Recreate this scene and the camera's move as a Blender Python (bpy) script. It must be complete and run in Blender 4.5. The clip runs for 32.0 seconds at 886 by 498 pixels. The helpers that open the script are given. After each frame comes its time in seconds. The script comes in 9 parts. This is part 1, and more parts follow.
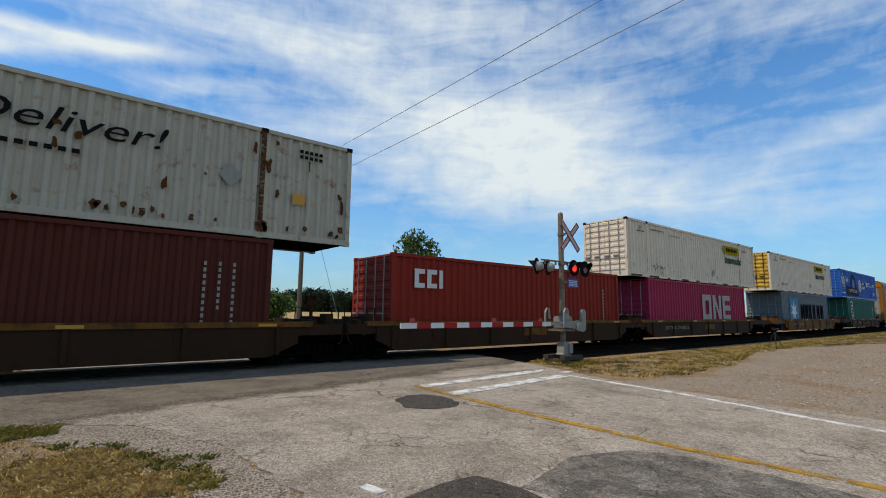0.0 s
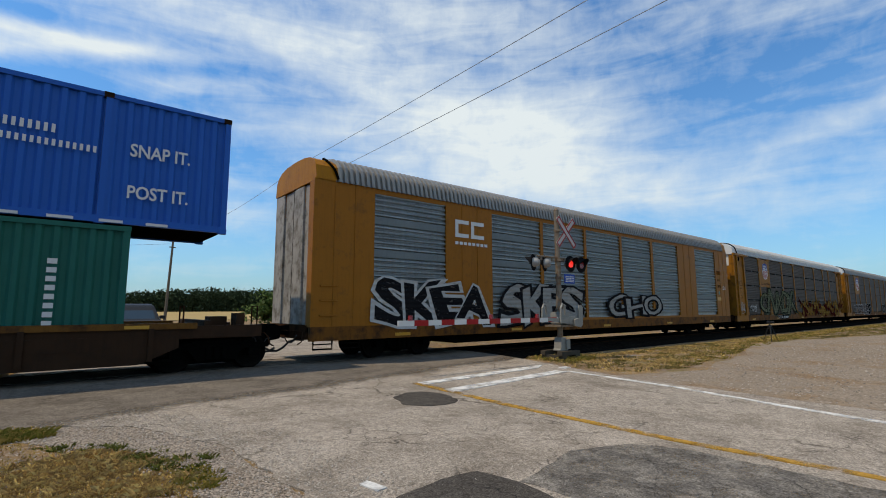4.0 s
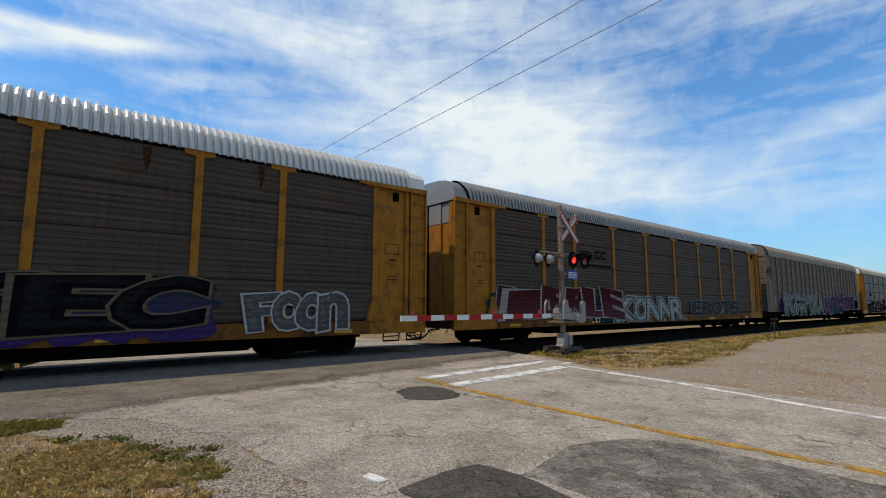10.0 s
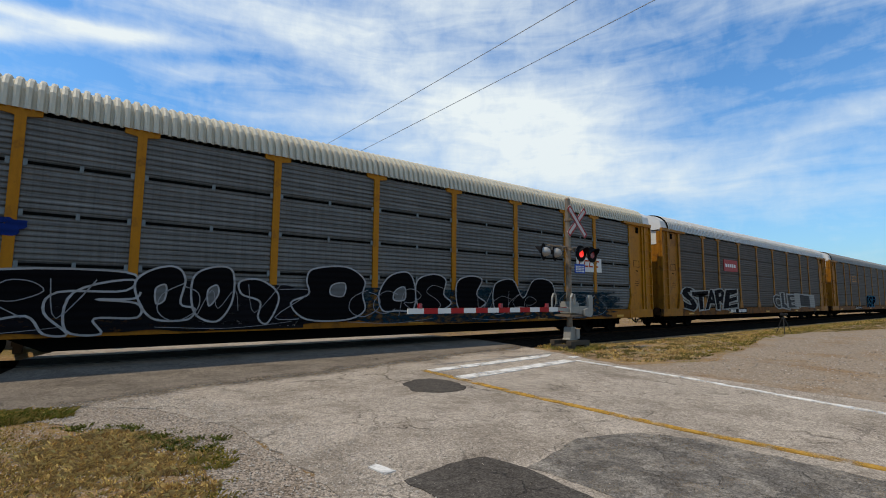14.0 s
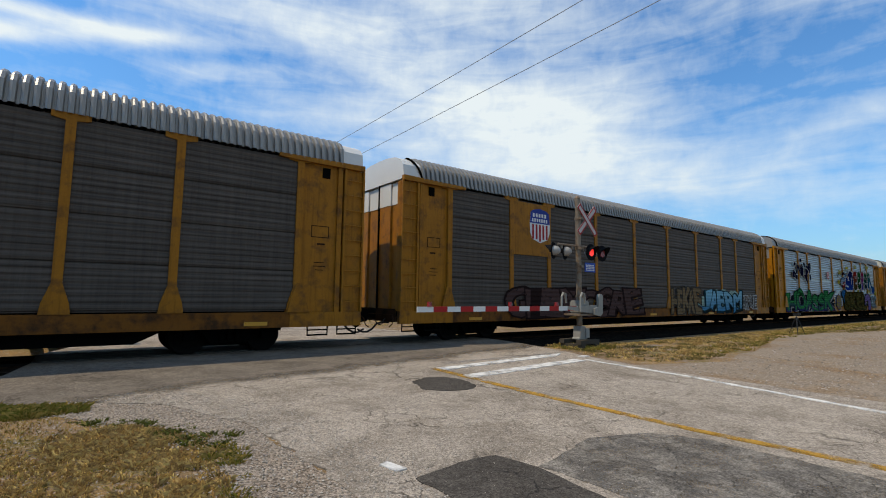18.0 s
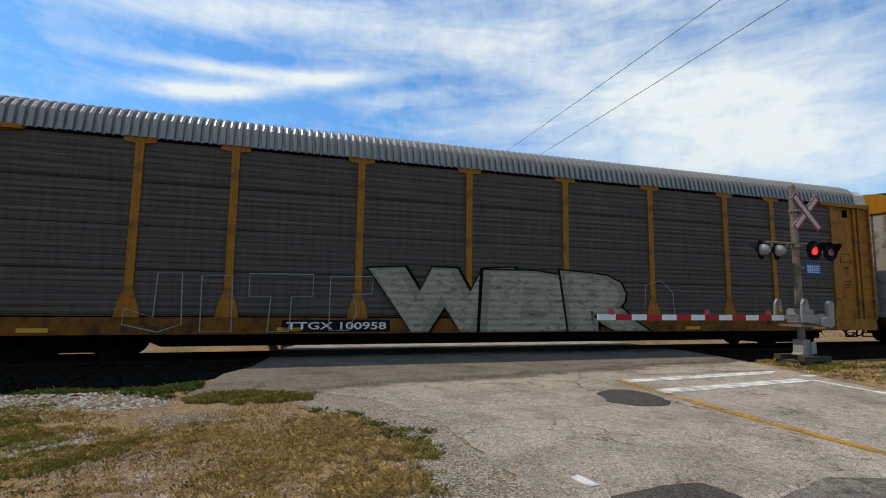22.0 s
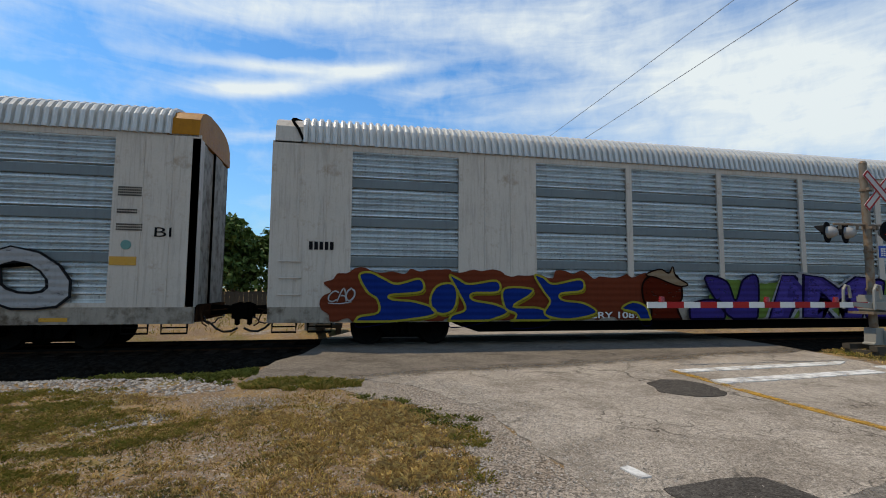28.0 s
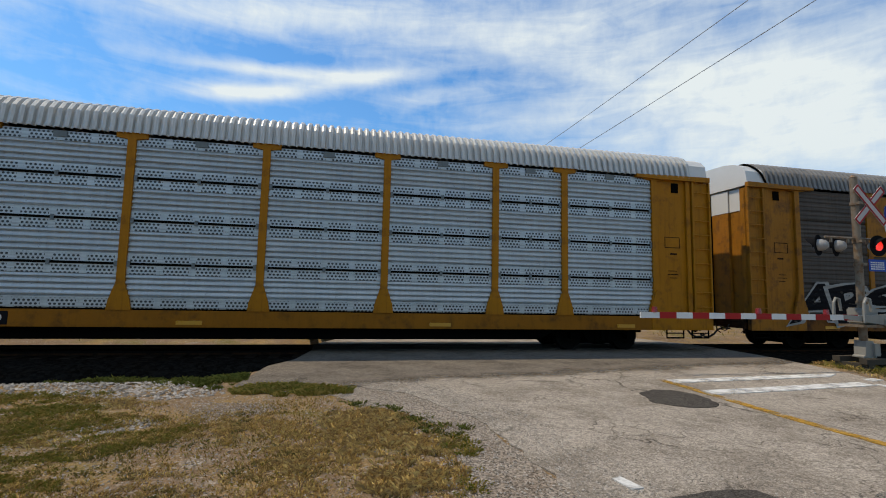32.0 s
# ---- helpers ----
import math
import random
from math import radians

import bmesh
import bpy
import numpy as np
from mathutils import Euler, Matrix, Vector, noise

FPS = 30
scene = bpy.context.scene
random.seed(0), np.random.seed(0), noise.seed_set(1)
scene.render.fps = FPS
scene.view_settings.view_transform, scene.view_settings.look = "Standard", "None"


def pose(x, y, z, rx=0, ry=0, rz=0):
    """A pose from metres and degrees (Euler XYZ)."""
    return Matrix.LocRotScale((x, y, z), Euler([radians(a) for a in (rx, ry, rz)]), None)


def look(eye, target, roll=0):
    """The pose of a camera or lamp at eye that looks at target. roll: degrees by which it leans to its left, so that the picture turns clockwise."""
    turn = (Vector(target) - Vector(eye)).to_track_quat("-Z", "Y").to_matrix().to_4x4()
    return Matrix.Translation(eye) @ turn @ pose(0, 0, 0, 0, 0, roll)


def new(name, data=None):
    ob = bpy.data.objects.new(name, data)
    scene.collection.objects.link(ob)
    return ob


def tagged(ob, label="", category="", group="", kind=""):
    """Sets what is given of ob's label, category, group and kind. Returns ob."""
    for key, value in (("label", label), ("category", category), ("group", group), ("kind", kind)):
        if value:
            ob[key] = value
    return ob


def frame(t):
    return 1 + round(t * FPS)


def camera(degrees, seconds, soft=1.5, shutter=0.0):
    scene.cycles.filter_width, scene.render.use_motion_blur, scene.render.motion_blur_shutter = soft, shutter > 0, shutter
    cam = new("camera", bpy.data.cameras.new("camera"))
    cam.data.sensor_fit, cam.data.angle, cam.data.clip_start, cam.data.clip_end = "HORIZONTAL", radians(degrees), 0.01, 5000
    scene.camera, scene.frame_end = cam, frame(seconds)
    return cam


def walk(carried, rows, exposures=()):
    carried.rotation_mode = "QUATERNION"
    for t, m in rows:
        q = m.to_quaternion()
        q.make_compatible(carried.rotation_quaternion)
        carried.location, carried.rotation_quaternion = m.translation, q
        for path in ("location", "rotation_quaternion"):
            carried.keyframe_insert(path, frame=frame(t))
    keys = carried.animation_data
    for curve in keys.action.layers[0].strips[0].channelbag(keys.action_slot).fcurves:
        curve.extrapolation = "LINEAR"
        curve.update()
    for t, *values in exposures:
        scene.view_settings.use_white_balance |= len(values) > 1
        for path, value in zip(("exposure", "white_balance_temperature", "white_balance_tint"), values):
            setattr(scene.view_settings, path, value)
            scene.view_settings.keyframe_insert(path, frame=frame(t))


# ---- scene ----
# ---------------------------------------------------------------- camera
cam = camera(85.8, 32.0, soft=1.0, shutter=0.0)
PATH = (
    (0, 0.050, -0.025, 1.488, -38.80, 7.42, 0.62), (0.5, 0.050, -0.024, 1.488, -39.20, 7.24, 0.60), (1, 0.049, -0.024, 1.488, -39.32, 7.35, 0.55),
    (1.5, 0.049, -0.022, 1.488, -39.37, 7.53, 0.64), (2, 0.047, -0.022, 1.487, -39.26, 7.23, 0.77), (2.5, 0.045, -0.021, 1.485, -39.22, 7.25, 0.30),
    (3, 0.044, -0.021, 1.482, -39.38, 6.98, 0.21), (3.5, 0.042, -0.023, 1.479, -39.24, 7.12, -0.19), (5.5, 0.040, -0.025, 1.476, -39.24, 7.24, 0.42),
    (6, 0.039, -0.027, 1.473, -39.10, 6.87, 0.52), (6.5, 0.038, -0.028, 1.469, -39.28, 6.59, 0.65), (7, 0.037, -0.029, 1.468, -39.16, 6.81, 0.81),
    (7.5, 0.037, -0.029, 1.467, -39.26, 6.73, 0.81), (8, 0.038, -0.029, 1.465, -39.22, 6.48, 0.69), (8.5, 0.038, -0.029, 1.464, -39.23, 7.01, 0.06),
    (9, 0.039, -0.029, 1.462, -38.87, 6.90, -0.30), (9.5, 0.040, -0.030, 1.460, -38.89, 6.70, -0.22), (10, 0.041, -0.031, 1.459, -38.88, 6.68, 0.12),
    (10.5, 0.042, -0.033, 1.458, -38.93, 6.48, 0.38), (11, 0.043, -0.034, 1.457, -38.97, 6.47, 0.42), (11.5, 0.044, -0.035, 1.457, -39.06, 6.26, 0.39),
    (12, 0.045, -0.036, 1.458, -39.12, 6.07, 0.54), (12.5, 0.045, -0.036, 1.458, -38.95, 5.87, 0.62), (13, 0.044, -0.036, 1.459, -38.98, 5.60, 0.75),
    (13.5, 0.043, -0.036, 1.460, -38.40, 5.67, 0.70), (14, 0.043, -0.036, 1.461, -38.01, 5.84, 0.46), (14.5, 0.041, -0.035, 1.461, -38.11, 5.60, 0.57),
    (16.5, 0.038, -0.033, 1.461, -38.45, 5.58, 0.99), (17, 0.035, -0.030, 1.461, -38.40, 5.80, 0.65), (17.5, 0.030, -0.024, 1.461, -38.21, 5.66, 0.68),
    (18, 0.021, -0.014, 1.461, -37.00, 5.63, 0.74), (18.5, 0.010, -0.004, 1.460, -33.15, 5.59, 0.86), (19, -0.005, 0.006, 1.461, -26.25, 6.01, 0.56),
    (19.5, -0.021, 0.016, 1.461, -21.93, 6.46, 0.39), (20, -0.036, 0.023, 1.462, -19.09, 6.42, 0.55), (20.5, -0.047, 0.025, 1.463, -17.15, 6.68, 0.88),
    (21, -0.054, 0.027, 1.463, -16.43, 6.50, 0.79), (21.5, -0.056, 0.028, 1.463, -16.36, 6.16, 0.74), (22, -0.055, 0.030, 1.463, -16.57, 6.15, 0.78),
    (22.5, -0.055, 0.030, 1.463, -17.15, 5.94, 0.91), (23, -0.054, 0.030, 1.462, -17.20, 5.73, 0.77), (23.5, -0.053, 0.029, 1.461, -16.58, 5.64, 0.65),
    (24, -0.052, 0.029, 1.460, -16.90, 5.40, 0.55), (24.5, -0.052, 0.029, 1.459, -16.79, 5.59, 0.80), (25, -0.052, 0.032, 1.458, -16.98, 5.67, 0.88),
    (25.5, -0.052, 0.035, 1.457, -16.77, 5.77, 1.13), (27.5, -0.052, 0.041, 1.457, -13.08, 5.28, 0.62), (28, -0.053, 0.045, 1.457, -11.42, 4.79, 0.34),
    (28.5, -0.053, 0.050, 1.457, -10.78, 5.24, 0.11), (29, -0.053, 0.053, 1.458, -10.73, 5.27, 0.16), (29.5, -0.054, 0.055, 1.459, -11.37, 5.69, 0.25),
    (30, -0.055, 0.055, 1.460, -11.83, 5.54, 0.78), (30.5, -0.056, 0.055, 1.462, -12.47, 5.51, 0.79), (31, -0.057, 0.055, 1.463, -12.38, 5.55, 0.85),
    (31.5, -0.058, 0.055, 1.463, -12.36, 5.71, 0.80), (32, -0.058, 0.054, 1.464, -12.12, 5.59, 1.17),
)


def eye_pose(x, y, z, yaw, pitch, roll):
    return pose(x, y, z, 90 + pitch, 0, yaw) @ pose(0, 0, 0, 0, 0, roll)


walk(cam, [(t, eye_pose(*row)) for t, *row in PATH], exposures=((0, -0.14, 8200, 10), (3.5, -0.14, 8200, 10), (6, -0.07, 8150, 10), (17, -0.05, 8150, 10), (28, -0.09, 8200, 10), (32, -0.11, 8300, 10)))

# ---------------------------------------------------------------- sky and sun
SUN_TO = Vector((-0.52, 0.23, 1.0)).normalized()
SUN_EL = math.asin(SUN_TO.z)
SUN_AZ = math.atan2(SUN_TO.x, SUN_TO.y)


def node_kit(tree):
    """Short helpers to add and join nodes of one tree."""
    def add(kind, **values):
        n = tree.nodes.new(kind)
        for k, v in values.items():
            if k in n.inputs:
                n.inputs[k].default_value = v
        return n

    def join(a, b):
        tree.links.new(a, b)

    def calc(op, a, b=None, c=None, clamp=False):
        n = tree.nodes.new("ShaderNodeMath")
        n.operation, n.use_clamp = op, clamp
        for i, v in enumerate((a, b, c)):
            if v is None:
                continue
            if isinstance(v, (int, float)):
                n.inputs[i].default_value = v
            else:
                join(v, n.inputs[i])
        return n.outputs[0]

    def mix(f, a, b, kind="MIX"):
        n = tree.nodes.new("ShaderNodeMix")
        n.data_type, n.blend_type = "RGBA", kind
        for s, v in ((n.inputs[0], f), (n.inputs[6], a), (n.inputs[7], b)):
            if isinstance(v, (int, float)):
                s.default_value = v
            elif isinstance(v, tuple):
                s.default_value = (*v, 1) if len(v) == 3 else v
            else:
                join(v, s)
        return n.outputs[2]

    def ramp(f, *stops):
        n = tree.nodes.new("ShaderNodeMapRange")
        n.clamp = True
        n.inputs[1].default_value, n.inputs[2].default_value = stops[0], stops[1]
        n.inputs[3].default_value, n.inputs[4].default_value = (stops[2], stops[3]) if len(stops) > 2 else (0, 1)
        join(f, n.inputs[0])
        return n.outputs[0]

    def noise_at(vec, scale, detail=4, rough=0.55, distort=0.0):
        n = add("ShaderNodeTexNoise", Scale=scale, Detail=detail, Roughness=rough, Distortion=distort)
        join(vec, n.inputs["Vector"])
        return n.outputs[0]

    def moved(vec, scale=(1, 1, 1), loc=(0, 0, 0), rot=(0, 0, 0)):
        n = tree.nodes.new("ShaderNodeMapping")
        n.inputs["Scale"].default_value, n.inputs["Location"].default_value = scale, loc
        n.inputs["Rotation"].default_value = rot
        join(vec, n.inputs["Vector"])
        return n.outputs[0]
    return add, join, calc, mix, ramp, noise_at, moved


def make_world():
    world = bpy.data.worlds.new("sky")
    scene.world = world
    world.use_nodes = True
    tree = world.node_tree
    tree.nodes.clear()
    add, join, calc, mix, ramp, noise_at, moved = node_kit(tree)
    sky = add("ShaderNodeTexSky")
    sky.sky_type, sky.sun_disc = "NISHITA", False
    sky.sun_elevation, sky.sun_rotation = SUN_EL, SUN_AZ
    sky.air_density, sky.dust_density, sky.ozone_density = 1.0, 0.6, 2.0
    co = add("ShaderNodeTexCoord").outputs["Generated"]
    sep = add("ShaderNodeSeparateXYZ")
    join(co, sep.inputs[0])
    x, y, z = sep.outputs
    az, el = calc("MULTIPLY", calc("ARCTAN2", y, x), 57.2958), calc("MULTIPLY", calc("ARCSINE", z), 57.2958)
    sheet = add("ShaderNodeCombineXYZ")
    join(calc("MULTIPLY", az, 0.1), sheet.inputs[0]), join(calc("MULTIPLY", el, 0.1), sheet.inputs[1])
    sheet = sheet.outputs[0]
    wisps = noise_at(moved(sheet, (0.75, 4.2, 1), (3.1, 0.4, 0), (0, 0, radians(9))), 1.0, 7, 0.55, 0.9)
    fibre = noise_at(moved(sheet, (1.6, 11.0, 1), (1.3, 2.7, 0), (0, 0, radians(14))), 1.0, 7, 0.65, 0.4)
    puffs = noise_at(moved(sheet, (2.4, 3.4, 1), (5.7, 2.2, 0)), 1.0, 7, 0.56, 0.5)
    ripple = noise_at(moved(sheet, (13.0, 5.0, 1), (0.3, 1.7, 0), (0, 0, radians(-25))), 1.0, 5, 0.6, 0.6)
    # banks of thicker cloud: azimuth, height, half widths, tilt, weight
    banks = None
    for a0, e0, wa, we, tilt, weight in CLOUDS:
        c, s = math.cos(radians(tilt)), math.sin(radians(tilt))
        da, de = calc("SUBTRACT", az, a0), calc("SUBTRACT", el, e0)
        p = calc("ADD", calc("MULTIPLY", da, c / wa), calc("MULTIPLY", de, s / wa))
        q = calc("ADD", calc("MULTIPLY", da, -s / we), calc("MULTIPLY", de, c / we))
        d = calc("ADD", calc("MULTIPLY", p, p), calc("MULTIPLY", q, q))
        g = calc("MULTIPLY", calc("EXPONENT", calc("MULTIPLY", d, -1.0)), weight)
        banks = g if banks is None else calc("ADD", banks, g)
    tex = calc("ADD", calc("MULTIPLY", wisps, 0.42), calc("ADD", calc("MULTIPLY", fibre, 0.12), calc("ADD", calc("MULTIPLY", puffs, 0.38), calc("MULTIPLY", ripple, 0.08))))
    dens = calc("ADD", calc("MULTIPLY", banks, 0.74), calc("MULTIPLY", calc("SUBTRACT", tex, 0.5), calc("ADD", calc("MULTIPLY", banks, 0.6), 1.25)))
    dens = calc("MULTIPLY", ramp(dens, 0.0, 0.78), 0.95)
    haze = calc("EXPONENT", calc("MULTIPLY", calc("MAXIMUM", z, 0.0), -7.0))
    tint = mix(1.0, sky.outputs[0], SKY_TINT, "MULTIPLY")
    clear = mix(calc("MULTIPLY", haze, 0.85), tint, HAZE)
    cloud = mix(calc("MULTIPLY", haze, 0.5), CLOUD_WHITE, HAZE)
    both = mix(dens, clear, cloud)
    bg = add("ShaderNodeBackground", Strength=SKY_STRENGTH)
    join(both, bg.inputs[0])
    out = add("ShaderNodeOutputWorld")
    join(bg.outputs[0], out.inputs[0])


SKY_STRENGTH = 0.15
SKY_TINT = (0.35, 0.95, 1.52)
HAZE = (2.55, 3.75, 5.0)
CLOUD_WHITE = (5.3, 6.5, 7.9)
# last three banks sit unseen behind the camera, added to whiten the fill light
CLOUDS = ((38, 20.8, 12, 5.4, 13, 0.92), (54, 23.6, 14, 4.0, 17, 0.75), (72, 29.6, 16, 2.6, 0, 0.6), (90, 24.3, 9, 1.0, -10, 0.75), (80, 23.4, 5, 0.8, -8, 0.5),
          (101, 21.6, 6.0, 0.85, -8, 1.35), (97, 24.4, 12, 0.7, -4, 0.75), (97, 30.2, 17, 2.0, -7, 0.85), (84, 14.4, 9, 1.2, 3, 0.85), (84, 11.0, 10, 1.7, 2, 0.85),
          (99, 17, 9, 0.7, -8, 0.4), (66, 20.5, 14, 3.0, 8, 0.45), (46, 15.5, 14, 3.5, 5, 0.45), (30, 13, 22, 3.2, 4, 0.55), (8, 17.5, 9, 1.6, -20, 0.4), (14, 30, 14, 3, 12, 0.4), (50, 33, 20, 4, 8, 0.6), (120, 33, 16, 4, -6, 0.6), (150, 25, 25, 6, 0, 0.6), (-40, 30, 30, 14, 0, 0.9), (-110, 35, 40, 16, 0, 0.9), (-75, 60, 60, 14, 0, 0.7))
make_world()
sun_data = bpy.data.lights.new("sun", "SUN")
sun_data.energy, sun_data.angle, sun_data.color = 3.6, radians(0.6), (1.0, 0.94, 0.85)
sun = new("sun", sun_data)
sun.matrix_world = look(SUN_TO * 60, (0, 0, 0))


# ---------------------------------------------------------------- materials
def material(name, colour, rough=0.6, metal=0.0, vary=0.18, grain=18.0, patches=1.3, bump=0.15, second=None, second_amount=0.35,
             streaks=0.0, per_object=0.0, per_island=0.0, emit=0.0, alpha_wear=0.0, ribs=0.0, extra=None, world_space=False, fade=None, cover=None):
    """A painted or natural surface with broad patches, fine grain, rain streaks and relief."""
    m = bpy.data.materials.new(name)
    m.use_nodes = True
    tree = m.node_tree
    tree.nodes.clear()
    add, join, calc, mix, ramp, noise_at, moved = node_kit(tree)
    tc = add("ShaderNodeTexCoord")
    co = tc.outputs["Object"]
    if world_space:
        co = add("ShaderNodeNewGeometry").outputs["Position"]
    big, fine = noise_at(co, patches, 5, 0.6), noise_at(co, grain, 6, 0.65)
    tone = calc("ADD", calc("MULTIPLY", calc("SUBTRACT", big, 0.5), vary * 2.0), calc("MULTIPLY", calc("SUBTRACT", fine, 0.5), vary * 1.4))
    if streaks:
        drip = noise_at(moved(co, (5.0, 5.0, 0.35)), 2.2, 5, 0.7)
        tone = calc("SUBTRACT", tone, calc("MULTIPLY", ramp(drip, 0.5, 0.8), streaks))
    if per_object:
        rnd = add("ShaderNodeObjectInfo").outputs["Random"]
        tone = calc("ADD", tone, calc("MULTIPLY", calc("SUBTRACT", rnd, 0.5), per_object))
    if per_island:
        rnd = add("ShaderNodeNewGeometry").outputs["Random Per Island"]
        tone = calc("ADD", tone, calc("MULTIPLY", calc("SUBTRACT", rnd, 0.5), per_island))
    base = colour
    if second:
        blot = noise_at(moved(co, (1, 1, 1), (7.3, 2.9, 4.1)), patches * 2.3, 7, 0.65)
        f = ramp(blot, 0.62 - second_amount * 0.4, 0.78 - second_amount * 0.3)
        if per_island:
            f = ramp(add("ShaderNodeNewGeometry").outputs["Random Per Island"], 0.5 - second_amount, 1.1 - second_amount)
        base = mix(f, colour, second)
    if fade:
        low, z0, z1 = fade
        sz = add("ShaderNodeSeparateXYZ")
        join(co, sz.inputs[0])
        base = mix(ramp(calc("ADD", sz.outputs[2], calc("MULTIPLY", big, 0.3)), z0 + 0.1, z1 + 0.15), low, base)
    bright = calc("ADD", tone, 1.0)
    grey = add("ShaderNodeCombineXYZ")
    for i in range(3):
        join(bright, grey.inputs[i])
    col = mix(1.0, base, grey.outputs[0], "MULTIPLY")
    bsdf = add("ShaderNodeBsdfPrincipled", Metallic=metal)
    bsdf.inputs["Specular IOR Level"].default_value = 0.0 if rough >= 0.8 else (0.5 if rough < 0.45 else 0.13)
    height = calc("ADD", calc("MULTIPLY", fine, 0.6), calc("MULTIPLY", big, 0.4))
    if extra:
        col, height = extra(add, join, calc, mix, ramp, noise_at, moved, co, col, height)
    if ribs:
        sp = add("ShaderNodeSeparateXYZ")
        join(co, sp.inputs[0])
        height = calc("ADD", height, calc("MULTIPLY", calc("SINE", calc("MULTIPLY", sp.outputs[2], ribs)), 1.2))
    join(col, bsdf.inputs["Base Color"])
    join(ramp(fine, 0.3, 0.7, max(rough - 0.12, 0.02), min(rough + 0.12, 1)), bsdf.inputs["Roughness"])
    if bump:
        b = add("ShaderNodeBump", Strength=bump, Distance=0.02)
        join(height, b.inputs["Height"])
        join(b.outputs[0], bsdf.inputs["Normal"])
    if emit:
        join(col, bsdf.inputs["Emission Color"])
        bsdf.inputs["Emission Strength"].default_value = emit
    if alpha_wear:
        worn = noise_at(moved(co, (1, 1, 2.5)), 3.1, 7, 0.7)
        join(ramp(worn, alpha_wear - 0.12, alpha_wear + 0.12), bsdf.inputs["Alpha"])
    if cover:
        join(cover(add, join, calc, ramp, noise_at, co), bsdf.inputs["Alpha"])
    out = add("ShaderNodeOutputMaterial")
    join(bsdf.outputs[0], out.inputs[0])
    return m


def cracks(scale, width, dark, tar=None):
    """A net of cracks, for old road surfaces."""
    def extra(add, join, calc, mix, ramp, noise_at, moved, co, col, height):
        wob = noise_at(co, 1.7, 4)
        off = add("ShaderNodeVectorMath")
        off.operation = "ADD"
        join(co, off.inputs[0])
        cmb = add("ShaderNodeCombineXYZ")
        join(calc("MULTIPLY", wob, 0.9), cmb.inputs[0]), join(calc("MULTIPLY", noise_at(co, 2.3, 4), 0.9), cmb.inputs[1])
        join(cmb.outputs[0], off.inputs[1])
        total = None
        for s, w in ((scale, width), (scale * 4.2, width * 1.5)):
            v = add("ShaderNodeTexVoronoi", Scale=s)
            v.feature = "DISTANCE_TO_EDGE"
            join(off.outputs[0], v.inputs["Vector"])
            line = ramp(v.outputs[0], w, 0.0)
            gate = ramp(noise_at(moved(co, (1, 1, 1), (s * 3.1, 0, 0)), 0.55, 3), 0.47, 0.6)
            line = calc("MULTIPLY", line, gate)
            total = line if total is None else calc("MAXIMUM", total, line)
        stone = add("ShaderNodeTexVoronoi", Scale=85.0)
        join(co, stone.inputs["Vector"])
        chip = add("ShaderNodeSeparateColor")
        join(stone.outputs["Color"], chip.inputs[0])
        chips = ramp(chip.outputs[0], 0.0, 1.0, 0.62, 1.38)
        pit = add("ShaderNodeTexVoronoi", Scale=26.0)
        join(off.outputs[0], pit.inputs["Vector"])
        pits = add("ShaderNodeSeparateColor")
        join(pit.outputs["Color"], pits.inputs[0])
        chips = calc("MULTIPLY", chips, ramp(pits.outputs[1], 0.0, 1.0, 0.80, 1.2))
        g = add("ShaderNodeCombineXYZ")
        for i in range(3):
            join(chips, g.inputs[i])
        col = mix(1.0, col, g.outputs[0], "MULTIPLY")
        return mix(calc("MULTIPLY", total, 0.8), col, dark), calc("SUBTRACT", calc("ADD", height, calc("MULTIPLY", chips, 0.3)), total)
    return extra


def thinning_edge(add, join, calc, ramp, noise_at, co):
    """The apron's asphalt thins out in a ragged border over the older road."""
    sp = add("ShaderNodeSeparateXYZ")
    join(co, sp.inputs[0])
    d = calc("SUBTRACT", sp.outputs[1], calc("ADD", calc("MULTIPLY", sp.outputs[0], 0.166), 8.02))
    d = calc("ADD", d, calc("ADD", calc("MULTIPLY", calc("SUBTRACT", noise_at(co, 0.9, 6, 0.7), 0.5), 1.5), calc("MULTIPLY", calc("SUBTRACT", noise_at(co, 24.0, 4, 0.7), 0.5), 0.9)))
    return calc("MAXIMUM", ramp(d, -0.1, 0.55), ramp(sp.outputs[0], 0.5, -0.1))


def gravelly(scale, spread=0.5):
    """Stones of many greys, one tone a stone."""
    def extra(add, join, calc, mix, ramp, noise_at, moved, co, col, height):
        v = add("ShaderNodeTexVoronoi", Scale=scale)
        join(co, v.inputs["Vector"])
        chip = add("ShaderNodeSeparateColor")
        join(v.outputs["Color"], chip.inputs[0])
        tone = ramp(chip.outputs[1], 0, 1, 1 - spread, 1 + spread)
        g = add("ShaderNodeCombineXYZ")
        for i in range(3):
            join(tone, g.inputs[i])
        return mix(1.0, col, g.outputs[0], "MULTIPLY"), calc("SUBTRACT", height, calc("MULTIPLY", v.outputs["Distance"], 1.2))
    return extra


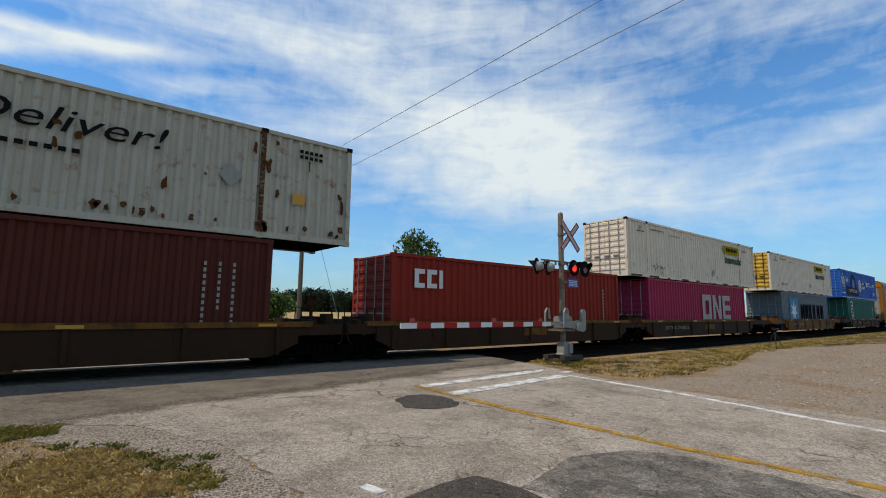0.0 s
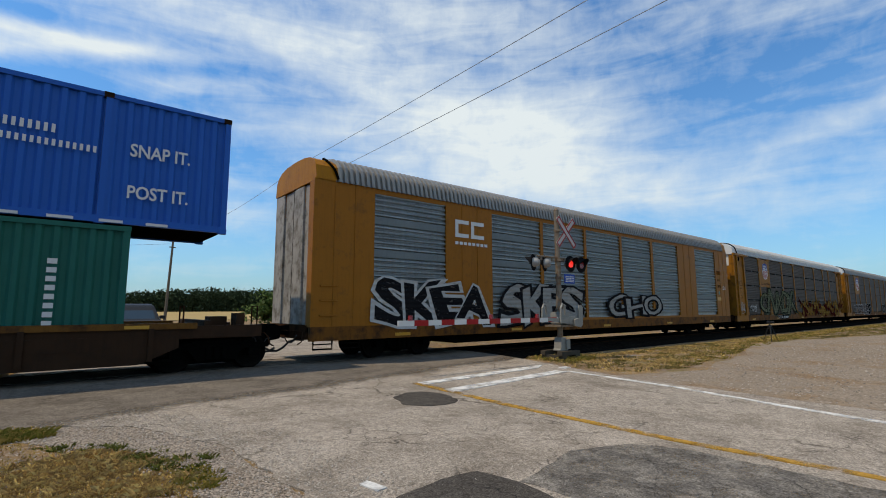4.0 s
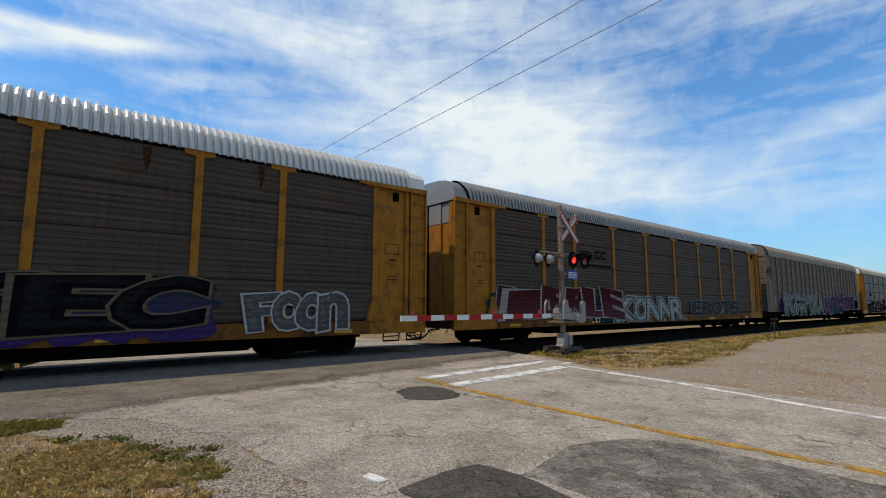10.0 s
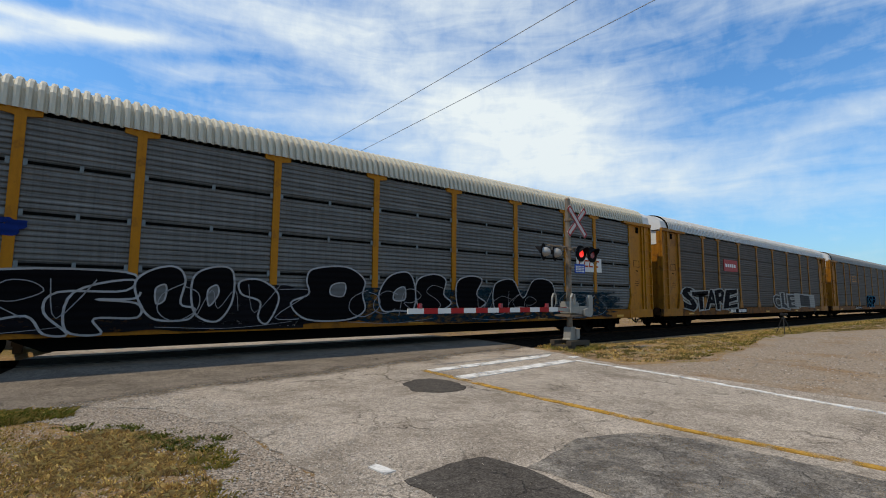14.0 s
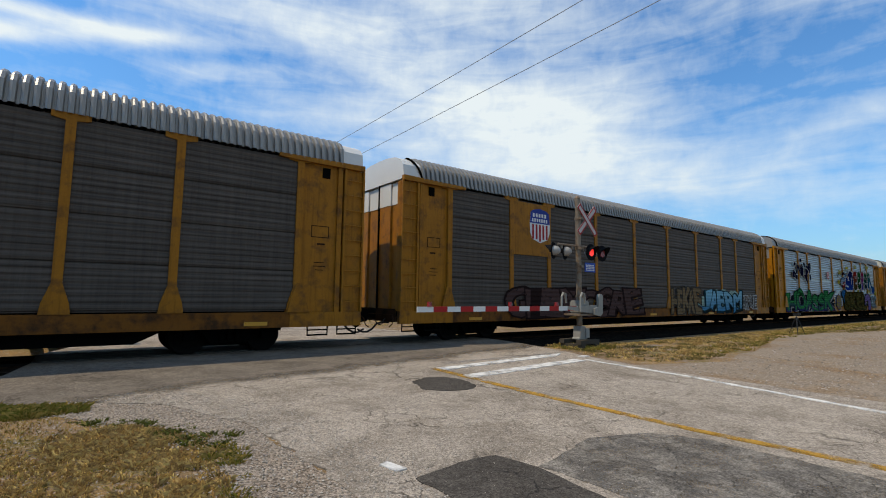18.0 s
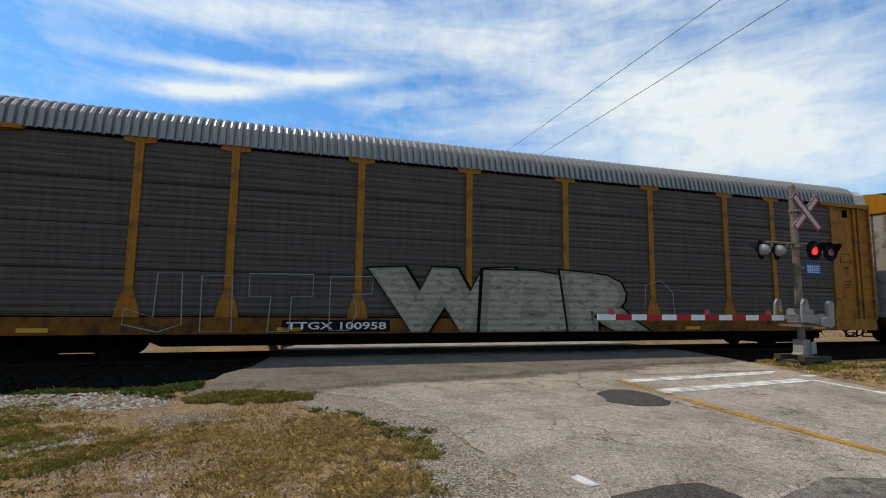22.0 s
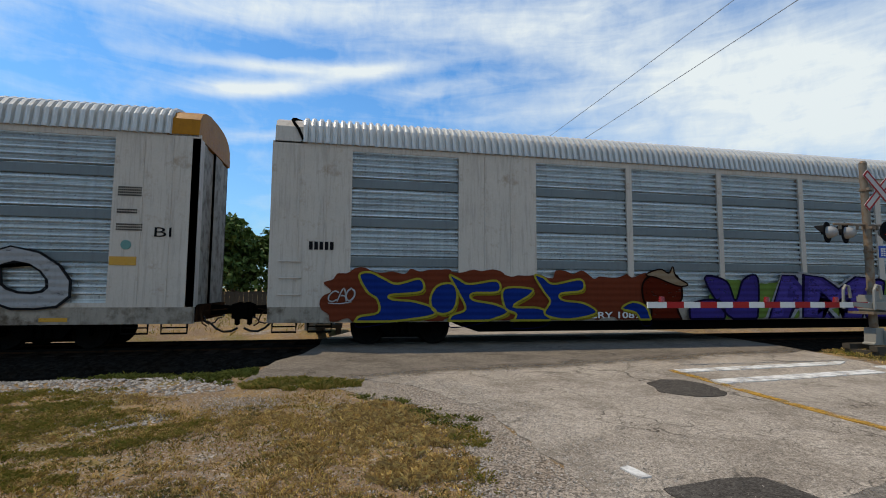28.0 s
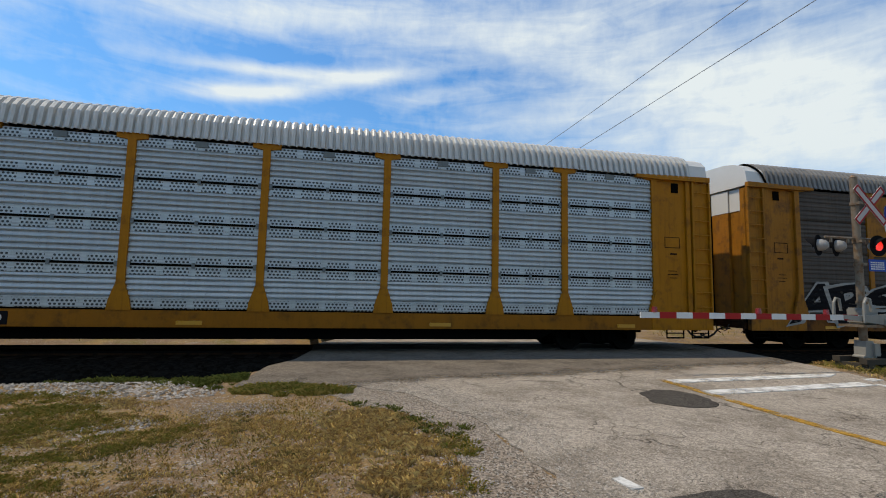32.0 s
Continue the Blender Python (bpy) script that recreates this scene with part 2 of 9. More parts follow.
def verge(straw, green, grit):
    """Worn ground: straw, moss and grit in patches of their own over bare soil."""
    def extra(add, join, calc, mix, ramp, noise_at, moved, co, col, height):
        fine = noise_at(co, 26.0, 6, 0.7)
        a = ramp(calc("ADD", noise_at(moved(co, (1, 1, 1), (3.7, 9.1, 0)), 0.75, 7, 0.68), calc("MULTIPLY", fine, 0.22)), 0.585, 0.72)
        b = ramp(calc("ADD", noise_at(moved(co, (0.8, 1, 1), (11.3, 2.2, 0)), 0.62, 7, 0.66), calc("MULTIPLY", fine, 0.2)), 0.63, 0.74)
        c = ramp(calc("ADD", noise_at(moved(co, (1, 1.3, 1), (1.9, 5.4, 2.0)), 0.9, 7, 0.7), calc("MULTIPLY", fine, 0.16)), 0.655, 0.73)
        v = add("ShaderNodeTexVoronoi", Scale=42.0)
        join(co, v.inputs["Vector"])
        chip = add("ShaderNodeSeparateColor")
        join(v.outputs["Color"], chip.inputs[0])
        tone = ramp(chip.outputs[1], 0, 1, 0.45, 1.6)
        g = add("ShaderNodeCombineXYZ")
        for i in range(3):
            join(tone, g.inputs[i])
        stone = mix(1.0, grit, g.outputs[0], "MULTIPLY")
        speck = ramp(noise_at(co, 70.0, 3, 0.6), 0.3, 0.7, 0.55, 1.4)
        k = add("ShaderNodeCombineXYZ")
        for i in range(3):
            join(speck, k.inputs[i])
        col = mix(b, mix(a, col, straw), green)
        col = mix(1.0, col, k.outputs[0], "MULTIPLY")
        loose = ramp(chip.outputs[0], 0.80, 0.84)
        col = mix(calc("MAXIMUM", c, calc("MULTIPLY", loose, 0.6)), col, stone)
        return col, calc("SUBTRACT", calc("ADD", height, fine), calc("MULTIPLY", v.outputs["Distance"], 1.0))
    return extra


def galvanised(light, perforated=False, holes=(11.0, 13.0), wide=0.40):
    """Ribbed rack sheet: faint plaid of stains, and rows of small holes where there are any."""
    def extra(add, join, calc, mix, ramp, noise_at, moved, co, col, height):
        sp = add("ShaderNodeSeparateXYZ")
        join(co, sp.inputs[0])
        rows = noise_at(moved(co, (0.12, 1, 9.0)), 2.0, 4, 0.7)
        cols = noise_at(moved(co, (5.0, 1, 0.22)), 1.6, 6, 0.75)
        plaid = calc("ADD", ramp(rows, 0.3, 0.7, 1 - light, 1 + light), calc("MULTIPLY", calc("SUBTRACT", cols, 0.5), light * 1.9))
        g = add("ShaderNodeCombineXYZ")
        for i in range(3):
            join(plaid, g.inputs[i])
        col = mix(1.0, col, g.outputs[0], "MULTIPLY")
        if perforated:
            px = calc("SUBTRACT", calc("FRACT", calc("ADD", calc("MULTIPLY", sp.outputs[0], holes[0]), calc("MULTIPLY", calc("FLOOR", calc("MULTIPLY", sp.outputs[2], holes[1])), 0.5))), 0.5)
            row = calc("MULTIPLY", sp.outputs[2], holes[1])
            pz = calc("SUBTRACT", calc("FRACT", row), 0.5)
            r2 = calc("ADD", calc("MULTIPLY", px, px), calc("MULTIPLY", pz, pz))
            hole = ramp(r2, 0.13, 0.08)
            band = calc("ABSOLUTE", calc("SUBTRACT", calc("FRACT", calc("MULTIPLY", calc("SUBTRACT", sp.outputs[2], 1.03), perforated)), 0.5))
            cluster = calc("ABSOLUTE", calc("SUBTRACT", calc("FRACT", calc("MULTIPLY", sp.outputs[0], 1.45)), 0.5))
            hole = calc("MULTIPLY", calc("MULTIPLY", hole, ramp(cluster, wide, wide - 0.01)), ramp(band, 0.27, 0.28))
            col = mix(calc("MULTIPLY", hole, 0.95), col, (0.008, 0.008, 0.008))
        return col, height
    return extra


M = {}
RUST = (0.16, 0.06, 0.025)
M["yellow"] = material("rack_yellow", (0.270, 0.106, 0.010), 0.55, vary=0.30, streaks=0.45, second=(0.125, 0.050, 0.013), second_amount=0.28)
M["yellow_clean"] = material("rack_yellow_clean", (0.325, 0.124, 0.006), 0.5, vary=0.24, streaks=0.34, second=(0.20, 0.075, 0.008), second_amount=0.2)
M["orange"] = material("rack_orange", (0.345, 0.043, 0.003), 0.5, vary=0.26, streaks=0.4, second=(0.20, 0.028, 0.004), second_amount=0.15)
M["amber"] = material("rack_amber", (0.26, 0.094, 0.009), 0.5, vary=0.16, streaks=0.22, second=(0.16, 0.06, 0.012), second_amount=0.15)
M["white_car"] = material("rack_white", (0.445, 0.392, 0.338), 0.5, vary=0.16, streaks=0.42, second=(0.30, 0.235, 0.175), second_amount=0.10)
M["taupe"] = material("rack_taupe", (0.135, 0.100, 0.077), 0.6, vary=0.15, streaks=0.25)
M["dark_panel"] = material("panel_dark", (0.064, 0.053, 0.045), 0.65, vary=0.22, streaks=0.35, extra=galvanised(0.5))
M["brown_panel"] = material("panel_brown", (0.054, 0.040, 0.031), 0.65, vary=0.22, streaks=0.38, second=(0.07, 0.028, 0.013), second_amount=0.14, extra=galvanised(0.48))
M["grey_panel"] = material("panel_grey", (0.105, 0.105, 0.102), 0.5, metal=0.2, vary=0.18, streaks=0.3, extra=galvanised(0.5))
M["silver_panel"] = material("panel_silver", (0.228, 0.256, 0.262), 0.36, metal=0.4, vary=0.2, streaks=0.3, extra=galvanised(0.52))
M["bright_panel"] = material("panel_bright", (0.42, 0.46, 0.47), 0.34, metal=0.4, vary=0.2, streaks=0.3, extra=galvanised(0.5))
M["perf_panel"] = material("panel_perforated", (0.365, 0.40, 0.415), 0.36, metal=0.35, vary=0.14, streaks=0.14, extra=galvanised(0.28, perforated=1.0076))
M["taupe_panel"] = material("panel_taupe", (0.112, 0.083, 0.065), 0.6, vary=0.16, streaks=0.25, extra=galvanised(0.12, perforated=1.40, holes=(22.0, 22.0), wide=0.47))
M["roof_white"] = material("roof_white", (0.47, 0.47, 0.455), 0.45, metal=0.15, vary=0.16, streaks=0.2)
M["roof_grey"] = material("roof_grey", (0.235, 0.23, 0.22), 0.45, metal=0.3, vary=0.18, streaks=0.2)
M["roof_cream"] = material("roof_cream", (0.45, 0.42, 0.345), 0.6, vary=0.14, streaks=0.14)
M["roof_tan"] = material("roof_tan", (0.25, 0.195, 0.145), 0.42, metal=0.4, vary=0.2, streaks=0.2)
M["roof_dark"] = material("roof_dark", (0.19, 0.185, 0.18), 0.6, vary=0.2, streaks=0.15)
# black parts; colour deepened further to hold the shade under the cars
M["shaded_black_steel"] = material("shaded_black_steel", (0.004, 0.004, 0.0035), 0.85, vary=0.3)
M["rusty_steel"] = material("rusty_steel", (0.041, 0.02, 0.011), 0.8, vary=0.35, second=(0.013, 0.009, 0.007), second_amount=0.4)
# wheel colour also lowered for the shade round the trucks
M["wheel"] = material("shaded_wheel_steel", (0.009, 0.008, 0.007), 0.8, vary=0.2)
M["well_brown"] = material("well_brown", (0.032, 0.014, 0.006), 0.7, vary=0.32, streaks=0.3, second=(0.025, 0.012, 0.006), second_amount=0.4)
M["well_yellow"] = material("well_yellow", (0.135, 0.056, 0.010), 0.65, vary=0.28, streaks=0.35, second=(0.042, 0.018, 0.008), second_amount=0.4)
M["hose"] = material("rubber_hose", (0.02, 0.02, 0.02), 0.6, vary=0.1)
M["white_paint"] = material("white_paint", (0.54, 0.54, 0.525), 0.5, vary=0.08)
M["orange_marker"] = material("reflector_yellow", (0.45, 0.216, 0.012), 0.35, vary=0.06)
M["red_paint"] = material("red_paint", (0.294, 0.014, 0.014), 0.45, vary=0.1)
M["black_paint"] = material("black_paint", (0.011, 0.011, 0.012), 0.85, vary=0.1)
M["blue_paint"] = material("blue_paint", (0.012, 0.032, 0.20), 0.5, vary=0.1)
M["asphalt"] = material("asphalt_old", (0.290, 0.250, 0.208), 0.9, vary=0.22, grain=38, patches=0.45, bump=0.6, second=(0.190, 0.160, 0.130), second_amount=0.38, extra=cracks(0.42, 0.013, (0.05, 0.043, 0.036)), world_space=True)
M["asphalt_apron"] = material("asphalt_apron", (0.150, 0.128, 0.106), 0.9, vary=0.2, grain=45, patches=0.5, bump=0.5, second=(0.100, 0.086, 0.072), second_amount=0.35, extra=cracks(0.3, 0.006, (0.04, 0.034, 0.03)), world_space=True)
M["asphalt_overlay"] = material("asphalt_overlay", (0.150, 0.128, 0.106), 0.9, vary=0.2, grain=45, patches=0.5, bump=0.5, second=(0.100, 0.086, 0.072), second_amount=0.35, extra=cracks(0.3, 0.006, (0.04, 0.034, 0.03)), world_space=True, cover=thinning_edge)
M["asphalt_patch"] = material("asphalt_patch", (0.068, 0.061, 0.054), 0.92, vary=0.35, grain=60, patches=1.5, bump=0.6, extra=cracks(0.3, 0.004, (0.02, 0.02, 0.02)), world_space=True)
M["asphalt_worn"] = material("asphalt_worn", (0.115, 0.105, 0.094), 0.92, vary=0.55, grain=30, patches=1.4, bump=0.7, alpha_wear=0.40, second=(0.20, 0.18, 0.155), second_amount=0.5, extra=cracks(0.6, 0.006, (0.03, 0.03, 0.03)), world_space=True)
M["gravel"] = material("gravel_shoulder", (0.270, 0.225, 0.183), 0.95, vary=0.22, grain=40, patches=0.7, bump=0.8, second=(0.205, 0.160, 0.122), second_amount=0.35, extra=gravelly(58, 0.6), world_space=True)
M["dirt_lot"] = material("dirt_lot", (0.223, 0.18, 0.14), 0.95, vary=0.14, grain=30, patches=0.35, bump=0.5, second=(0.205, 0.136, 0.081), second_amount=0.3, extra=gravelly(34, 0.3), world_space=True)
M["soil"] = material("soil", (0.205, 0.138, 0.086), 0.95, vary=0.30, grain=22, patches=0.5, bump=0.9, extra=verge((0.29, 0.185, 0.080), (0.17, 0.135, 0.050), (0.265, 0.225, 0.185)), world_space=True)
# near black: the train's shade is put into the stone colour
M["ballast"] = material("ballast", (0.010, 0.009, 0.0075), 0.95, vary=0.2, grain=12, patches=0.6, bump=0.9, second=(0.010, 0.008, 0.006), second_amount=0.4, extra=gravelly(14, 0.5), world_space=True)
M["pale_stone"] = material("pale_stone", (0.300, 0.268, 0.232), 0.9, vary=0.15, grain=30, per_island=1.0)
M["stone"] = material("loose_stone", (0.26, 0.225, 0.19), 0.9, vary=0.15, grain=30, per_island=1.1)
M["field"] = material("field", (0.315, 0.232, 0.112), 0.95, vary=0.12, grain=3, patches=0.05, bump=0.2, world_space=True)
M["dry_grass"] = material("dry_grass", (0.33, 0.19, 0.058), 0.85, vary=0.1, per_island=0.9, second=(0.17, 0.14, 0.03), second_amount=0.2, bump=0)
M["green_grass"] = material("green_grass", (0.235, 0.220, 0.040), 0.85, vary=0.1, per_island=0.9, second=(0.28, 0.19, 0.055), second_amount=0.3, bump=0)
M["straw_grass"] = material("straw_grass", (0.46, 0.288, 0.118), 0.85, vary=0.1, per_island=0.9, second=(0.46, 0.33, 0.12), second_amount=0.2, bump=0)
M["olive_grass"] = material("olive_grass", (0.27, 0.205, 0.066), 0.85, vary=0.1, per_island=1.0, second=(0.10, 0.085, 0.03), second_amount=0.3, bump=0)
M["weed"] = material("weed", (0.125, 0.130, 0.028), 0.8, vary=0.1, per_island=1.0, second=(0.14, 0.14, 0.035), second_amount=0.3, bump=0)
M["leaf"] = material("leaf", (0.045, 0.085, 0.018), 0.6, vary=0.15, per_island=0.8, second=(0.08, 0.12, 0.03), second_amount=0.3, bump=0)
M["far_leaf"] = material("far_leaf", (0.026, 0.040, 0.022), 0.85, vary=0.15, per_island=0.8, bump=0)
M["bark"] = material("bark", (0.10, 0.075, 0.05), 0.9, vary=0.3, bump=0.6)
M["pole_wood"] = material("pole_wood", (0.13, 0.105, 0.08), 0.85, vary=0.2, streaks=0.2)
M["wire"] = material("wire", (0.22, 0.24, 0.27), 0.6)
M["line_white"] = material("line_white", (0.561, 0.552, 0.527), 0.8, vary=0.15, grain=30, patches=3, alpha_wear=0.44, world_space=True)
M["line_yellow"] = material("line_yellow", (0.38, 0.215, 0.050), 0.85, vary=0.25, grain=30, patches=3, alpha_wear=0.50, world_space=True)
M["sign_white"] = material("sign_white", (0.40, 0.37, 0.355), 0.6, vary=0.15, streaks=0.15)
M["mast"] = material("mast_aluminium", (0.185, 0.148, 0.112), 0.55, metal=0.25, vary=0.25, second=(0.15, 0.075, 0.035), second_amount=0.35, patches=3)
M["cabinet_grey"] = material("cabinet_grey", (0.25, 0.24, 0.215), 0.5, metal=0.2, vary=0.18, streaks=0.2)
M["concrete"] = material("concrete", (0.062, 0.053, 0.042), 0.9, vary=0.3)
M["lamp_red"] = material("lamp_red_lit", (0.9, 0.03, 0.02), 0.3, vary=0.02, emit=0.9)
M["lamp_dim"] = material("lamp_red_unlit", (0.22, 0.015, 0.015), 0.25, vary=0.05)
M["lamp_back"] = material("lamp_back", (0.27, 0.262, 0.25), 0.5, metal=0.2, vary=0.25, streaks=0.25)
M["sign_blue"] = material("sign_blue", (0.012, 0.06, 0.30), 0.45, vary=0.08)
M["car_grey"] = material("car_dark_grey", (0.024, 0.026, 0.028), 0.45, vary=0.05, bump=0)
M["car_silver"] = material("car_silver", (0.40, 0.41, 0.42), 0.3, metal=0.4, vary=0.05)
M["car_dark"] = material("car_dark", (0.03, 0.035, 0.045), 0.25, vary=0.05)
M["glass"] = material("car_glass", (0.03, 0.045, 0.055), 0.08, vary=0.02, bump=0)
M["tyre"] = material("tyre", (0.02, 0.02, 0.02), 0.85)
M["tripod_black"] = material("tripod_black", (0.015, 0.015, 0.016), 0.5)
M["band"] = material("panel_band", (0.135, 0.155, 0.16), 0.5, metal=0.3, vary=0.2, streaks=0.25)
M["pale_green"] = material("pale_green", (0.10, 0.22, 0.2), 0.5, vary=0.15)
# tie wood lowered in tone to carry the shade under the train
M["tie"] = material("shaded_tie", (0.020, 0.016, 0.013), 0.9, vary=0.3)
M["dark_green"] = material("dark_green_paint", (0.008, 0.045, 0.022), 0.7, vary=0.1)
M["sill_yellow"] = material("sill_yellow_grimy", (0.145, 0.053, 0.008), 0.7, vary=0.35, streaks=0.3, second=(0.045, 0.02, 0.008), second_amount=0.4)
M["sill_clean"] = material("sill_yellow", (0.235, 0.086, 0.006), 0.6, vary=0.25, streaks=0.25, second=(0.12, 0.045, 0.007), second_amount=0.25)
M["sill_white"] = material("sill_white_grimy", (0.26, 0.225, 0.185), 0.7, vary=0.3, streaks=0.35, second=(0.09, 0.066, 0.045), second_amount=0.35)
M["sill_orange"] = material("sill_orange_grimy", (0.17, 0.022, 0.003), 0.7, vary=0.3, streaks=0.3, second=(0.05, 0.012, 0.004), second_amount=0.35)
M["end_grey"] = material("end_door_grey", (0.27, 0.25, 0.225), 0.6, vary=0.3, streaks=0.4, second=(0.10, 0.08, 0.06), second_amount=0.4)
M["band_grey"] = material("panel_band_grey", (0.150, 0.150, 0.146), 0.55, metal=0.2, vary=0.25, streaks=0.35)


# ---------------------------------------------------------------- building kit
def box(bm, x0, x1, y0, y1, z0, z1, m=None):
    vs = [bm.verts.new(p) for p in ((x0, y0, z0), (x1, y0, z0), (x1, y1, z0), (x0, y1, z0), (x0, y0, z1), (x1, y0, z1), (x1, y1, z1), (x0, y1, z1))]
    if m is not None:
        for v in vs:
            v.co = m @ v.co
    for f in ((3, 2, 1, 0), (4, 5, 6, 7), (0, 1, 5, 4), (1, 2, 6, 5), (2, 3, 7, 6), (3, 0, 4, 7)):
        bm.faces.new([vs[i] for i in f])


def tube(bm, a, b, r0, r1=None, n=8, caps=True):
    a, b = Vector(a), Vector(b)
    r1 = r0 if r1 is None else r1
    q = (b - a).to_track_quat("Z", "Y").to_matrix()
    rings = []
    for p, r in ((a, r0), (b, r1)):
        rings.append([bm.verts.new(p + q @ Vector((r * math.cos(2 * math.pi * i / n), r * math.sin(2 * math.pi * i / n), 0))) for i in range(n)])
    for i in range(n):
        bm.faces.new((rings[0][i], rings[0][(i + 1) % n], rings[1][(i + 1) % n], rings[1][i]))
    if caps:
        bm.faces.new(rings[0][::-1]), bm.faces.new(rings[1])


def bent_tube(bm, pts, r, n=6):
    """One connected tube along a line of points."""
    pts = [Vector(p) for p in pts]
    rows, side = [], None
    for i, p in enumerate(pts):
        d = (pts[min(i + 1, len(pts) - 1)] - pts[max(i - 1, 0)]).normalized()
        if side is None:
            side = d.orthogonal()
        side = (side - d * side.dot(d)).normalized()
        up = d.cross(side)
        rows.append([bm.verts.new(p + (side * math.cos(2 * math.pi * k / n) + up * math.sin(2 * math.pi * k / n)) * r) for k in range(n)])
    for a, b in zip(rows, rows[1:]):
        for k in range(n):
            bm.faces.new((a[k], a[(k + 1) % n], b[(k + 1) % n], b[k]))
    bm.faces.new(rows[0][::-1]), bm.faces.new(rows[-1])


def prism(bm, outline, y0, y1):
    """An outline in x and z, made thick along y."""
    lo = [bm.verts.new((x, y0, z)) for x, z in outline]
    hi = [bm.verts.new((x, y1, z)) for x, z in outline]
    n = len(outline)
    bm.faces.new(lo), bm.faces.new(hi[::-1])
    for i in range(n):
        bm.faces.new((lo[(i + 1) % n], lo[i], hi[i], hi[(i + 1) % n]))


def slab(bm, outline, z0, z1):
    """An outline in x and y, made thick along z."""
    lo = [bm.verts.new((x, y, z0)) for x, y in outline]
    hi = [bm.verts.new((x, y, z1)) for x, y in outline]
    n = len(outline)
    bm.faces.new(lo[::-1]), bm.faces.new(hi)
    for i in range(n):
        bm.faces.new((lo[i], lo[(i + 1) % n], hi[(i + 1) % n], hi[i]))


def mesh_of(name, bm, smooth=False):
    bmesh.ops.recalc_face_normals(bm, faces=bm.faces[:])
    me = bpy.data.meshes.new(name)
    bm.to_mesh(me)
    bm.free()
    if smooth:
        me.polygons.foreach_set("use_smooth", [True] * len(me.polygons))
    return me


def hang(name, me, mat, parent, label="", m=None):
    """One mesh object under a thing; the mesh may be shared, the material belongs to the object."""
    ob = new(name, me)
    if not me.materials:
        me.materials.append(mat)
    if me.materials[0] != mat:
        ob.material_slots[0].link = "OBJECT"
        ob.material_slots[0].material = mat
    ob.parent = parent
    if m is not None:
        ob.matrix_basis = m
    if label:
        tagged(ob, label)
    return ob


def part(name, bm, mat, parent, label="", smooth=False, m=None):
    return hang(name, mesh_of(name, bm, smooth), mat, parent, label, m)


def thing(name, label, category, group="", kind="", m=None):
    ob = new(name)
    ob.empty_display_size = 0.2
    if m is not None:
        ob.matrix_basis = m
    return tagged(ob, label, category, group, kind)


SHARED = {}


def shared(key, build):
    if key not in SHARED:
        bm = bmesh.new()
        smooth = build(bm)
        SHARED[key] = mesh_of(key[0] if isinstance(key, tuple) else key, bm, bool(smooth))
    return SHARED[key]


# ---------------------------------------------------------------- lettering
def letter_mesh(text, offset=0.0, shear=0.0):
    """Letters as a flat mesh in x and z, one unit high, facing -y; kept by text and weight."""
    key = ("letters", text, offset, shear)
    if key in SHARED:
        return SHARED[key]
    cu = bpy.data.curves.new("letters", "FONT")
    cu.body, cu.offset, cu.shear, cu.resolution_u, cu.fill_mode = text, offset, shear, 3, "FRONT"
    ob = bpy.data.objects.new("letters", cu)
    me = bpy.data.meshes.new_from_object(ob)
    bpy.data.objects.remove(ob)
    me.materials.clear()
    co = np.empty(len(me.vertices) * 3, np.float32)
    me.vertices.foreach_get("co", co)
    co = co.reshape(-1, 3)
    flat = np.zeros_like(co)
    if len(co):
        flat[:, 0], flat[:, 2] = co[:, 0], co[:, 1]
        flat -= flat.min(0)
    me.vertices.foreach_set("co", flat.ravel())
    me.update()
    SHARED[key] = me
    return me


def mesh_span(me):
    co = np.empty(len(me.vertices) * 3, np.float32)
    me.vertices.foreach_get("co", co)
    co = co.reshape(-1, 3)
    return co.min(0), co.max(0)


def words(name, text, x0, x1, z0, z1, y, mat, parent, label="", offset=0.0, shear=0.0):
    """Words that fill the box x0..x1, z0..z1 on a side at depth y."""
    me = letter_mesh(text, offset, shear)
    lo, hi = mesh_span(me)
    sx, sz = (x1 - x0) / max(hi[0] - lo[0], 1e-3), (z1 - z0) / max(hi[2] - lo[2], 1e-3)
    return hang(name, me, mat, parent, label, Matrix.LocRotScale((x0 - lo[0] * sx, y, z0 - lo[2] * sz), None, (sx, 1, sz)))


def bars(name, x0, x1, z0, z1, y, mat, parent, n=6, gap=0.3, label="", rows=1):
    """Writing too small to read, or not to be read: a row of plain bars."""
    bm = bmesh.new()
    step, high = (x1 - x0) / n, (z1 - z0) / rows
    for r in range(rows):
        for i in range(n):
            box(bm, x0 + i * step, x0 + (i + 1 - gap) * step, y - 0.003, y, z0 + r * high, z0 + (r + (1 if rows == 1 else 0.6)) * high)
    return tagged(part(name, bm, mat, parent, label), label, kind="stuff")


PAINTS = {}


def spray(colour, wear=0.34, fade=None):
    """Sprayed paint, worn thin in places; fade: a second colour that it runs into, low down, between two heights."""
    key = (colour, wear, fade)
    if key not in PAINTS:
        k = 0.62
        low = (tuple(c * k for c in fade[0]), *fade[1:]) if fade else None
        PAINTS[key] = material("spray_paint", tuple(c * k for c in colour), 0.8, vary=0.16, patches=2.0, streaks=0.15, alpha_wear=wear, ribs=38.0, bump=0.3, fade=low)
    return PAINTS[key]


